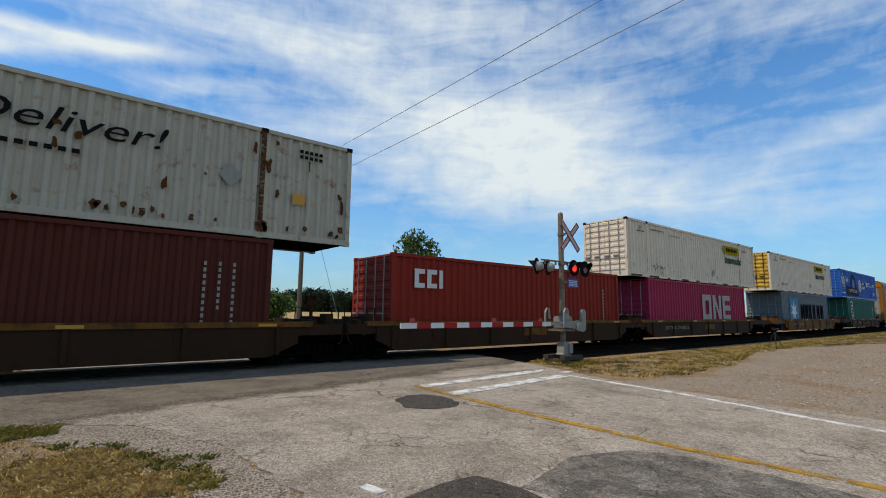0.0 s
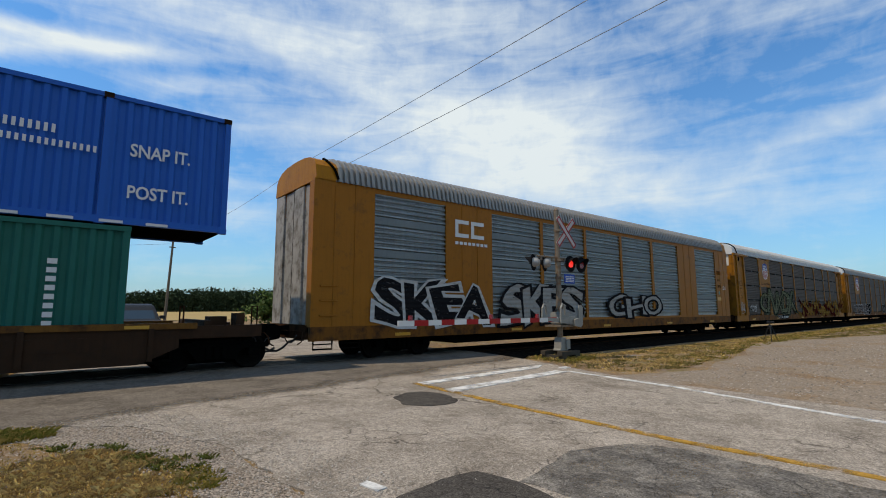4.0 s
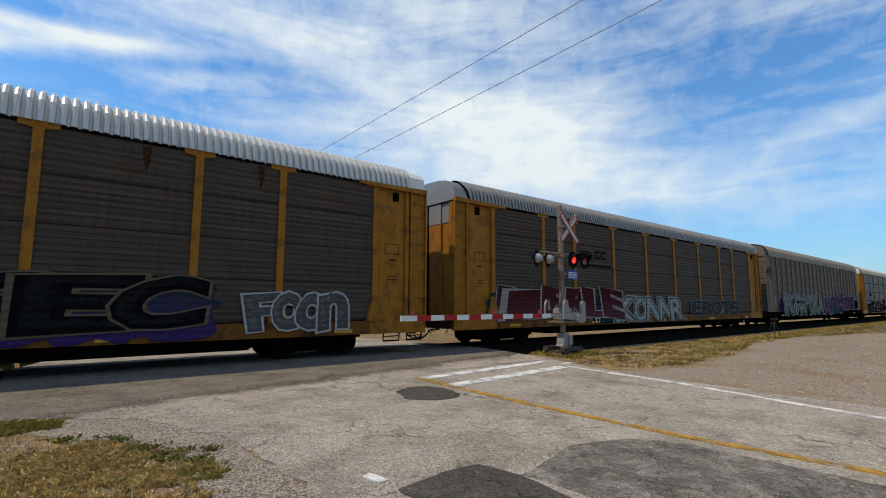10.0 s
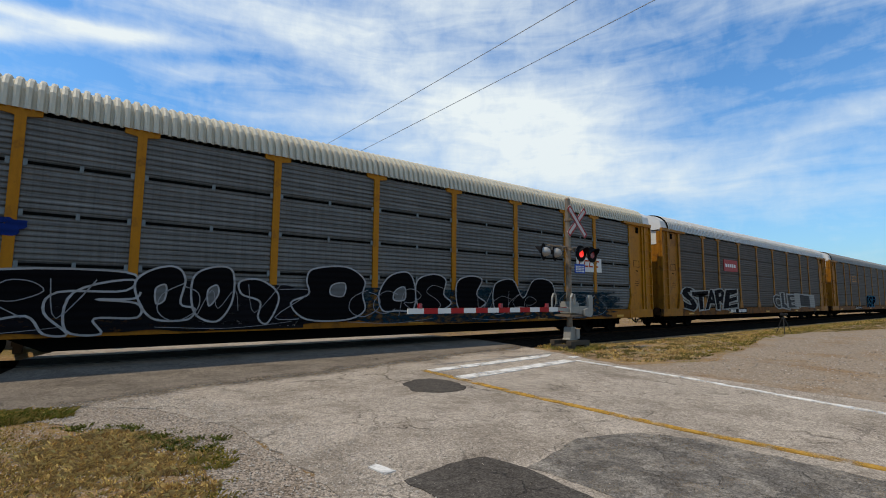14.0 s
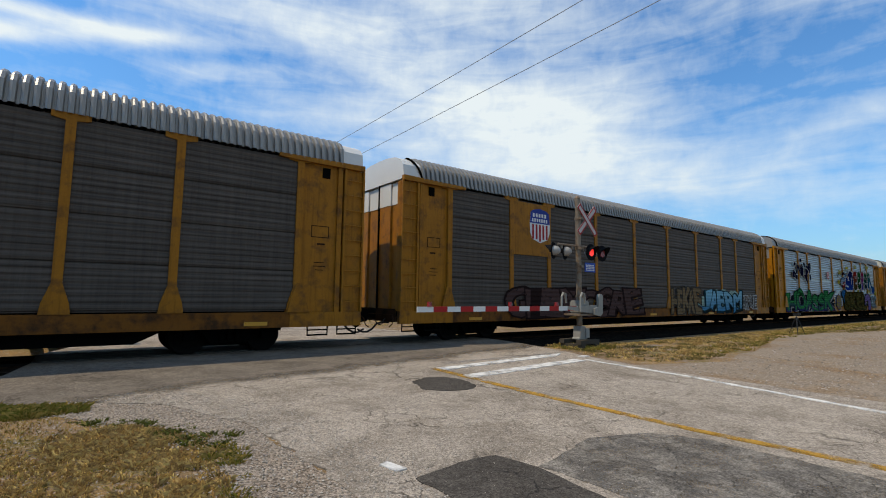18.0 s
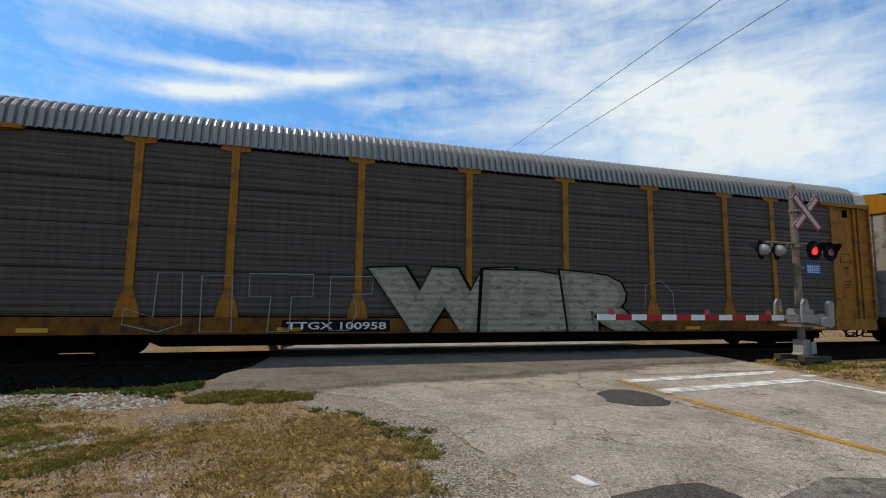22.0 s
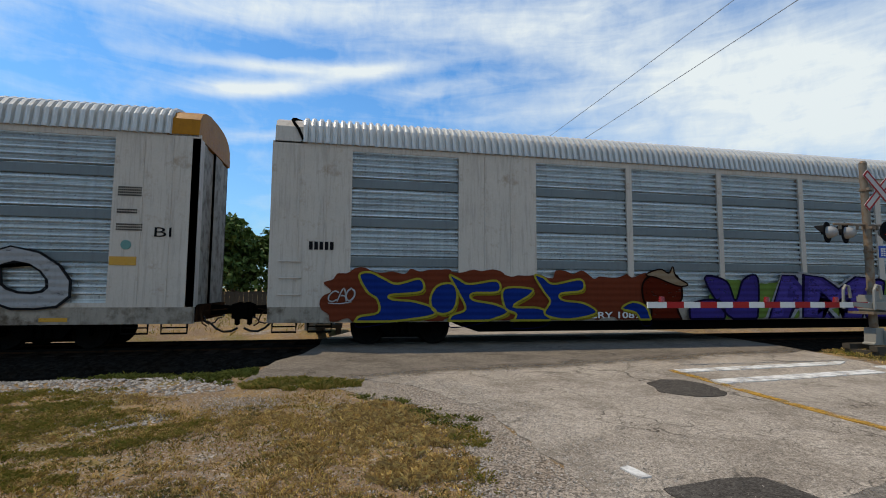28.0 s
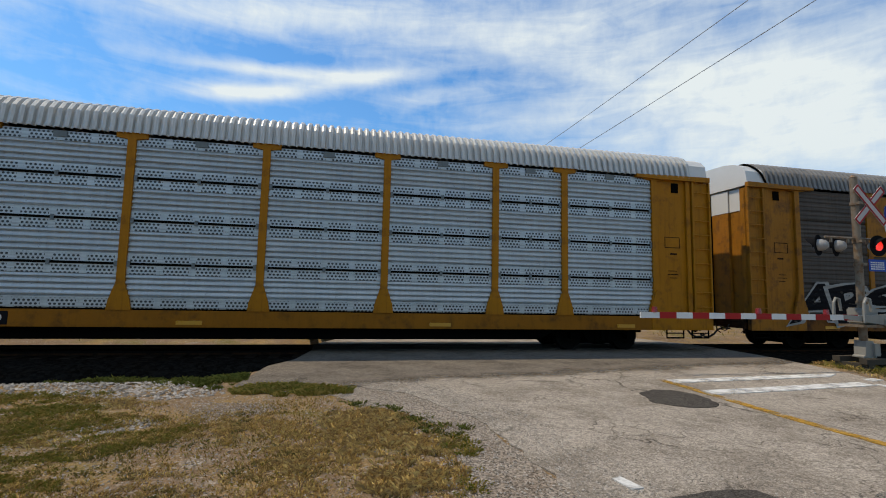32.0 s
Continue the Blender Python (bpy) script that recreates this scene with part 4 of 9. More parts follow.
def frame_build(bm):
    prism(bm, [(-1.25, 0.52), (-0.62, 0.52), (-0.42, 0.26), (0.42, 0.26), (0.62, 0.52), (1.25, 0.52), (1.25, 0.64), (0.7, 0.66), (0.4, 0.74), (-0.4, 0.74), (-0.7, 0.66), (-1.25, 0.64)], -0.07, 0.07)
    for x in (-0.18, 0, 0.18):
        tube(bm, (x, -0.1, 0.3), (x, -0.1, 0.58), 0.07, n=8)
    for x in (-0.88, 0.88):
        box(bm, x - 0.13, x + 0.13, -0.14, 0.1, 0.33, 0.53)


def truck(parent, x, y_mid):
    """A four-wheel truck under a car."""
    wheel = shared("wheel", wheel_build)
    side = shared("side_frame", frame_build)
    for dy, turn in ((-1.0, 0), (1.0, 180)):
        hang("truck_side_frame", side, M["shaded_black_steel"], parent, m=pose(x, y_mid + dy, 0, 0, 0, turn))
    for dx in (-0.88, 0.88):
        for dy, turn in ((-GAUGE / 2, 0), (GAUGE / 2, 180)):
            hang("wheel", wheel, M["wheel"], parent, "steel railway wheel, coloured dark for the shade under the car", m=pose(x + dx, y_mid + dy, 0.415, 0, 0, turn))
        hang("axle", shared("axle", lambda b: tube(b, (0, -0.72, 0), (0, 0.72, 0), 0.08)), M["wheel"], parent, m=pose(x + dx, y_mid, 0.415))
    # plain block added in place of the dark shade between the wheels
    hang("brake_rigging", shared("brake_rigging", lambda b: box(b, -1.05, 1.05, -0.62, 0.62, 0.16, 0.60)), M["shaded_black_steel"], parent, "added black block standing for the shade between the wheels", m=pose(x, y_mid, 0))
    hang("bolster", shared("bolster", lambda b: box(b, -0.18, 0.18, -1.0, 1.0, 0.42, 0.66)), M["shaded_black_steel"], parent, m=pose(x, y_mid, 0))


def coupler_build(bm):
    prism(bm, [(-0.1, 0.74), (0.28, 0.76), (0.62, 0.78), (0.62, 0.98), (0.28, 1.0), (-0.1, 1.02)], -0.12, 0.12)
    prism(bm, [(0.55, 0.66), (0.70, 0.62), (0.92, 0.66), (0.96, 0.8), (0.96, 1.0), (0.72, 1.08), (0.55, 1.02)], -0.20, 0.17)


def knuckle_build(bm):
    prism(bm, [(0.60, 0.50), (0.66, 0.46), (0.72, 0.50), (0.72, 0.64), (0.60, 0.64)], -0.05, 0.05)


def hose_build(bm):
    pts = [(-0.35, 0.05, 0.60), (-0.1, 0.02, 0.62), (0.08, 0.0, 0.56), (0.22, 0, 0.42), (0.40, 0, 0.33), (0.58, 0.01, 0.34), (0.74, 0.03, 0.42)]
    bent_tube(bm, pts, 0.030)


def line_build(bm):
    pts = [(-0.05, 0, 0.80), (0.06, -0.03, 0.72), (0.10, -0.05, 0.60), (0.16, -0.05, 0.56), (0.30, -0.03, 0.60), (0.36, 0, 0.70), (0.46, 0, 0.72)]
    bent_tube(bm, pts, 0.018)


def lever_build(side):
    def build(bm):
        pts = [(0.62, 1.52, 0.92), (0.40, 1.40, 0.90), (0.12, 1.25, 0.88), (0.12, 0.22, 0.88), (0.16, 0.10, 0.80), (0.20, 0.06, 0.62), (0.30, 0.06, 0.56)]
        bent_tube(bm, [(px * side, py, pz) for px, py, pz in pts], 0.017)
    return build


def couplers(parent, length, y_mid):
    c, h = shared("coupler", coupler_build), shared("air_hose", hose_build)
    for x, turn in ((0, 180), (length, 0)):
        head = hang("coupler", c, M["shaded_black_steel"], parent, m=pose(x, y_mid, 0, 0, 0, turn))
        hang("knuckle_pin", shared("knuckle_pin", knuckle_build), M["shaded_black_steel"], head)
        hang("air_hose", h, M["hose"], parent, "hanging black rubber air hose", m=pose(x, y_mid - 0.35 if turn == 0 else y_mid - 0.3, 0.0, 0, 0, turn))
        hang("brake_line", shared("brake_line", line_build), M["hose"], parent, m=pose(x, y_mid - 0.75, 0, 0, 0, turn))
        hang("uncoupling_lever", shared(("uncoupling_lever", turn), lever_build(-1 if turn else 1)), M["rusty_steel"], parent, m=pose(x, y_mid - 1.53, 0))


RACK_Z0, RACK_Z1 = 1.03, 5.0


def sheet_build(width, tiers, ribs, gap=0.05, depth=0.04):
    """A ribbed steel sheet, its ribs lying along x."""
    def build(bm):
        prof = []
        high = (RACK_Z1 - RACK_Z0) / tiers
        for t in range(tiers):
            z = RACK_Z0 + t * high
            prof += [(0.045, z), (0.045, z + gap * 0.5), (depth, z + gap)] if gap < 0.1 else [(depth, z), (depth, z + gap)]
            pitch = (high - gap) / ribs
            for r in range(ribs):
                a = z + gap + r * pitch
                prof += [(depth, a + pitch * 0.12), (0.0, a + pitch * 0.34), (0.0, a + pitch * 0.52), (depth, a + pitch)]
        rows = [[bm.verts.new((x, y, z)) for y, z in prof] for x in (0, width)]
        for i in range(len(prof) - 1):
            bm.faces.new((rows[0][i], rows[1][i], rows[1][i + 1], rows[0][i + 1]))
        back = [bm.verts.new(p) for p in ((0, 0.14, RACK_Z0), (width, 0.14, RACK_Z0), (width, 0.14, RACK_Z1), (0, 0.14, RACK_Z1))]
        bm.faces.new(back)
    return build


def perf_build(width, tiers=4, ribs=4, depth=0.05, flat=0.22):
    """A sheet with ribs in the middle of each tier and flat perforated strips above and below them."""
    def build(bm):
        prof, high = [], (RACK_Z1 - RACK_Z0) / tiers
        for t in range(tiers):
            z = RACK_Z0 + t * high
            pitch = (high - 2 * flat - 0.03) / ribs
            prof += [(0.1, z), (0.1, z + 0.03), (0.01, z + 0.03), (0.01, z + 0.03 + flat)]
            for r in range(ribs):
                a = z + 0.03 + flat + r * pitch
                prof += [(depth, a + pitch * 0.2), (0.0, a + pitch * 0.45), (0.0, a + pitch * 0.6), (depth * 0.6, a + pitch)]
            prof += [(0.01, z + high - flat), (0.01, z + high)]
        rows = [[bm.verts.new((x, y, z)) for y, z in prof] for x in (0, width)]
        for i in range(len(prof) - 1):
            bm.faces.new((rows[0][i], rows[1][i], rows[1][i + 1], rows[0][i + 1]))
        bm.faces.new([bm.verts.new(p) for p in ((0, 0.14, RACK_Z0), (width, 0.14, RACK_Z0), (width, 0.14, RACK_Z1), (0, 0.14, RACK_Z1))])
    return build


def roof_build(length, width, rise, z0, pitch, rib):
    """An arched steel roof with ribs across it."""
    def build(bm):
        arch = [(0.0, 0.0), (0.0, 0.06)]
        for i in range(11):
            a = math.pi * (1 - i / 10)
            arch.append((width / 2 + (width / 2 - 0.02) * math.copysign(abs(math.cos(a)) ** 0.72, math.cos(a)), 0.06 + rise * math.sin(a) ** 0.62))
        arch += [(width, 0.06), (width, 0.0)]
        n = int(length / pitch)
        stations = []
        for i in range(n):
            x = i * length / n
            w = length / n
            stations += [(x, 0), (x + w * 0.28, 0), (x + w * 0.36, 0.9), (x + w * 0.58, 1.12), (x + w * 0.88, 0.9)]
        stations.append((length, 0))
        rows = []
        for x, up in stations:
            row = []
            for k, (y, z) in enumerate(arch):
                lift = rib * up
                d = Vector((0, y - width / 2, max(0.0, z - 0.1) * 1.2)).normalized() * lift
                row.append(bm.verts.new((x, y + d.y, z0 + z + d.z)))
            rows.append(row)
        for a, b in zip(rows, rows[1:]):
            for k in range(len(arch) - 1):
                bm.faces.new((a[k], b[k], b[k + 1], a[k + 1]))
        bm.faces.new(rows[0]), bm.faces.new(rows[-1][::-1])
    return build


def post_build(bm):
    prism(bm, [(-0.25, 1.0), (0.25, 1.0), (0.22, 1.22), (0.09, 1.62), (0.09, 4.92), (0.33, 4.96), (0.33, 5.08), (-0.33, 5.08), (-0.33, 4.96), (-0.09, 4.92), (-0.09, 1.62), (-0.22, 1.22)], -0.026, 0.07)


def end_door_build(bm):
    front = []
    for i in range(4):
        a, b = 0.06 + i * 0.735, 0.06 + (i + 1) * 0.735
        d = 0.0 if i % 2 else 0.05
        front += [(0.075, a), (d, a + 0.03), (d, b - 0.03), (0.075, b - 0.005)]
    slab(bm, front + [(0.13, 3.0), (0.13, 0.06)], 1.05, 5.0)


def end_cap_build(width, rise):
    def build(bm):
        pts = [(0.0, 0.0)]
        for i in range(11):
            a = math.pi * (1 - i / 10)
            pts.append((width / 2 + (width / 2) * math.copysign(abs(math.cos(a)) ** 0.72, math.cos(a)), 0.07 + rise * 0.98 * math.sin(a) ** 0.62))
        pts.append((width, 0.0))
        lo = [bm.verts.new((0.05, y, 5.0 + z)) for y, z in pts]
        hi = [bm.verts.new((0.75, y, 5.0 + z)) for y, z in pts]
        bm.faces.new(lo), bm.faces.new(hi[::-1])
        for i in range(len(pts)):
            j = (i + 1) % len(pts)
            bm.faces.new((lo[j], lo[i], hi[i], hi[j]))
    return build


W = 3.06
BAYS = (1.85, 4.66, 6.68, 9.67, 12.60, 15.56, 18.51, 21.43, 23.43, 26.24)
FRAME_PARTS = {}
RUNGS = 9


def ladder_end(car, paint_mat, x, flip, steps_mat):
    """The corner of a rack: a ladder panel with rungs, a narrow side door and a header."""
    m = Matrix.Translation((x, 0, 0)) @ (Matrix.Scale(-1, 4, (1, 0, 0)) if flip else Matrix())
    key = "flip" if flip else "plain"
    s = -1 if flip else 1

    def mirror(build):
        def made(bm):
            build(bm)
            if flip:
                for v in bm.verts:
                    v.co.x = -v.co.x
        return made

    def panel(bm):
        box(bm, 0.0, 0.60, 0.03, 0.09, 1.0, 4.96)
        box(bm, 0.0, 0.05, -0.05, 0.25, 1.0, 4.96)
        box(bm, 0.55, 0.62, -0.05, 0.09, 1.0, 4.96)

    def door(bm):
        prism(bm, [(0.68, 1.0), (1.80, 1.0), (1.80, 4.97), (0.68, 4.97)], 0.055, 0.16)

    def door_post(bm):
        box(bm, 0.665, 0.80, -0.012, 0.052, 1.0, 4.965)

    def plate(bm):
        box(bm, 1.02, 1.24, 0.030, 0.053, 4.62, 4.90)

    def notice(bm):
        for a, b, c, d in ((1.0, 1.5, 3.28, 3.30), (1.0, 1.5, 2.98, 3.0), (1.0, 1.02, 3.0, 3.28), (1.48, 1.5, 3.0, 3.28), (1.1, 1.32, 2.78, 2.83), (1.12, 1.4, 2.3, 2.32), (1.08, 1.42, 2.2, 2.22), (1.12, 1.36, 2.1, 2.12)):
            box(bm, a, b, 0.048, 0.053, c, d)

    def header(bm):
        prism(bm, [(0.02, 4.97), (1.9, 4.97), (2.45, 4.99), (2.45, 5.08), (0.02, 5.12)], -0.085, 0.05)

    def gusset(bm):
        box(bm, 0.0, 2.0, -0.014, -0.002, 0.62, 1.0)
        prism(bm, [(1.5, 1.0), (2.08, 1.0), (2.02, 1.3), (1.86, 1.75), (1.72, 1.75), (1.6, 1.3)], -0.05, 0.02)
    at = pose(x, 0, 0)
    lad = hang("ladder_panel", shared(("ladder_panel", key), mirror(panel)), paint_mat, car, m=at)
    side = hang("side_door", shared(("side_door", key), mirror(door)), paint_mat, car, "narrow closed side door", m=at)
    hang("door_post", shared(("door_post", key), mirror(door_post)), paint_mat, side)
    hang("lock_plate", shared(("lock_plate", key), mirror(plate)), M["shaded_black_steel"], side)
    hang("stencil", shared(("door_stencil", key), mirror(notice)), M["rusty_steel"], side, "faint dark stencilled frame and lines")
    hang("header", shared(("header", key), mirror(header)), paint_mat, car, m=at)
    hang("corner_gusset", shared(("corner_gusset", key), mirror(gusset)), paint_mat, car, m=at)
    rung = shared("rung", lambda b: bent_tube(b, [(0.04, 0.03, 0), (0.04, -0.045, 0), (0.56, -0.045, 0), (0.56, 0.03, 0)], 0.016, 6))
    for i in range(RUNGS):
        hang("rung", rung, steps_mat, lad, m=pose(0 if not flip else -0.60, 0, 1.28 + i * 0.42))


def rack_frame(name, label, body, roof, end_paint, X, roof_z=5.06, rise=0.78):
    """What all autorack cars share: deck, trucks, couplers, roof and ends."""
    car = thing(name, label, "rail car", "autorack cars of the train", m=pose(X, TRACK_Y, 0))
    sill = {M["yellow"].name: M["sill_yellow"], M["yellow_clean"].name: M["sill_clean"], M["amber"].name: M["sill_yellow"], M["white_car"].name: M["sill_white"], M["orange"].name: M["sill_orange"]}.get(body.name, body)
    for yy in (0.0, W - 0.12):
        hang("side_sill", shared("side_sill", lambda b: box(b, 0.0, CARLEN, 0.0, 0.12, 0.62, 1.0)), sill, car, "grimy side sill", m=pose(0, yy, 0))
    hang("deck", shared("deck", lambda b: box(b, 0.0, CARLEN, 0.12, W - 0.12, 0.86, 0.98)), M["shaded_black_steel"], car)
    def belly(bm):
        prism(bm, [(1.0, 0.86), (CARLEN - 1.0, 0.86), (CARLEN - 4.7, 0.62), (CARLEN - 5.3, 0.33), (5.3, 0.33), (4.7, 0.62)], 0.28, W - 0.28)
    hang("centre_sill", shared("centre_sill", belly), M["shaded_black_steel"], car)
    hang("roof", shared(("roof", rise), roof_build(CARLEN - 1.3, W, rise, roof_z, 0.18 if rise < 0.8 else 0.215, 0.078)), roof, car, "ribbed arched steel roof", m=pose(0.65, 0, 0))
    cap = shared(("roof_end", rise), end_cap_build(W, rise))
    hang("roof_end", cap, end_paint, car, m=pose(0, 0, 0.04))
    hang("roof_end", cap, end_paint, car, m=pose(CARLEN, W, 0.04, 0, 0, 180))
    def seal(bm):
        pts = []
        for i in range(8):
            a = math.pi * (1 - 0.45 * i / 7)
            pts.append((0.72 - 0.3 * math.sin(i * 0.45), W / 2 + (W / 2 + 0.02) * math.copysign(abs(math.cos(a)) ** 0.72, math.cos(a)), 5.13 + rise * 1.0 * math.sin(a) ** 0.62))
        bent_tube(bm, pts, 0.035, 6)
    hang("roof_seal", shared(("roof_seal", rise), seal), M["shaded_black_steel"], car, "torn black seal at the roof's end")
    hang("roof_seal", shared(("roof_seal", rise), seal), M["shaded_black_steel"], car, "torn black seal at the roof's end", m=Matrix.Translation((CARLEN, W, 0)) @ Matrix.Rotation(math.pi, 4, "Z"))
    def end_top(bm):
        for i in range(4):
            a, b = 0.06 + i * 0.735, 0.06 + (i + 1) * 0.735
            box(bm, -0.012 + (0.05 if i % 2 == 0 else 0.0), 0.03, a + 0.01, b - 0.01, 4.3, 5.0)
    hang("end_door_top", shared("end_door_top", end_top), end_paint, car, m=pose(0.1, 0, 0))
    hang("end_door_top", shared("end_door_top", end_top), end_paint, car, m=pose(CARLEN - 0.1, W, 0, 0, 0, 180))
    for x, turn in ((0.06, 0), (CARLEN - 0.06, 180)):
        hang("door_seam", shared("door_seam", lambda b: box(b, -0.005, 0.06, -0.02, 0.02, 1.05, 5.5)), M["shaded_black_steel"], car, m=pose(x, W / 2, 0, 0, 0, turn))
    truck(car, 3.3, W / 2)
    truck(car, CARLEN - 3.3, W / 2)
    couplers(car, CARLEN, W / 2)
    def skirt(bm):
        box(bm, -0.02, 0.1, 0.2, W - 0.2, 0.66, 1.04)
    for x in (0.0, CARLEN - 0.08):
        hang("end_sill", shared("end_sill", skirt), M["rusty_steel"], car, m=pose(x, 0, 0))
    def handbar(bm):
        bent_tube(bm, [(0, 0, 0.64), (0, 0, 0.40), (0.55, 0, 0.40), (0.55, 0, 0.64)], 0.024)
        bent_tube(bm, [(0, 0.02, 0.53), (0.55, 0.02, 0.53)], 0.018)
    for x in (0.12, 0.95, CARLEN - 1.5, CARLEN - 0.67):
        hang("stirrup_step", shared("stirrup_step", handbar), M["shaded_black_steel"], car, m=pose(x, 0.05, 0))
    # far side
    hang("far_side_wall", shared("far_side_wall", lambda b: box(b, 0.1, CARLEN - 0.1, W - 0.06, W - 0.01, 1.0, 5.06)), M["dark_panel"], car)
    hang("rack_deck", shared("rack_deck", lambda b: (box(b, 0.3, CARLEN - 0.3, 0.1, W - 0.1, 2.9, 2.96), None)[1]), M["rusty_steel"], car)
    return car


def rack_markers(car, mat, dark=None, mark=None):
    for x in (2.7, 7.8, 13.8, 19.7, 25.0):
        hang("reflector", shared("reflector", lambda b: box(b, 0, 0.55, -0.012, 0, 0.68, 0.77)), M["orange_marker"], car, m=pose(x, 0, 0))
    if dark:
        hang("number_plate", shared("number_plate", lambda b: box(b, 0, 2.6, -0.012, 0, 0.66, 0.95)), dark, car, "black stencil plate", m=pose(7.9, 0, 0))
        if mark:
            words("car_mark", mark, 8.0, 10.4, 0.72, 0.90, -0.016, M["white_paint"], car, "white stencilled car mark", offset=0.015)
        else:
            bars("car_mark", 8.0, 8.75, 0.72, 0.90, -0.016, M["white_paint"], car, 4, 0.25)
            bars("car_mark", 9.2, 10.4, 0.72, 0.90, -0.016, M["white_paint"], car, 6, 0.25)


def rack_posts(X, label, paint_mat, panel_mat, roof, end_paint, tiers=4, ribs=7, logo_bays=(), gap=0.05, plate=True, name="autorack_car", mark=None, depth=0.013, joints=False):
    """An autorack with outside posts, ladder corners and ribbed side sheets."""
    car = rack_frame(name, label, paint_mat, roof, end_paint, X)
    for x, flip in ((0, False), (CARLEN, True)):
        ladder_end(car, paint_mat, x, flip, paint_mat)
    hang("end_door", shared("end_door", end_door_build), paint_mat, car, m=pose(0.1, 0, 0))
    hang("end_door", shared("end_door", end_door_build), paint_mat, car, m=pose(CARLEN - 0.1, W, 0, 0, 0, 180))
    for x in BAYS:
        hang("post", shared("post", post_build), paint_mat, car, m=pose(x, 0, 0))
    for i, (a, b) in enumerate(zip(BAYS, BAYS[1:])):
        w = round(b - a - 0.16, 2)
        made = perf_build(w) if panel_mat is M["perf_panel"] else sheet_build(w, tiers, ribs, gap, depth)
        hang("side_panel", shared(("side_panel", w, tiers, ribs, gap, depth), made), panel_mat, car, m=pose(a + 0.08, 0.012, 0))
        if joints:
            high = (RACK_Z1 - RACK_Z0) / tiers
            for t in range(1, tiers):
                hang("panel_joint", shared(("panel_joint", w), lambda bm: box(bm, 0, w, 0.002, 0.014, -0.01, 0.045)), M["shaded_black_steel"], car, m=pose(a + 0.08, 0, RACK_Z0 + t * high))
                for dx in (0.05, w / 2, w - 0.05):
                    hang("panel_clip", shared("panel_clip", lambda bm: box(bm, -0.035, 0.035, -0.012, 0.012, -0.05, 0.08)), M["band"], car, m=pose(a + 0.08 + dx, 0, RACK_Z0 + t * high))
        if panel_mat is M["perf_panel"]:
            hang("top_plate", shared("top_plate", lambda bm: box(bm, -0.14, 0.14, -0.004, 0.02, 4.86, 5.0)), M["band"], car, m=pose((a + b) / 2, 0, 0))
        if i in logo_bays:
            z0 = logo_bays[i]
            bm = bmesh.new()
            box(bm, a + 0.09, b - 0.09, -0.018, 0.03, z0, 4.96)
            part("logo_panel", bm, paint_mat, car, "flat painted panel")
    rack_markers(car, paint_mat, M["black_paint"] if plate else None, mark)
    FRAME_PARTS[car.name] = {ob.name for ob in car.children}
    return car


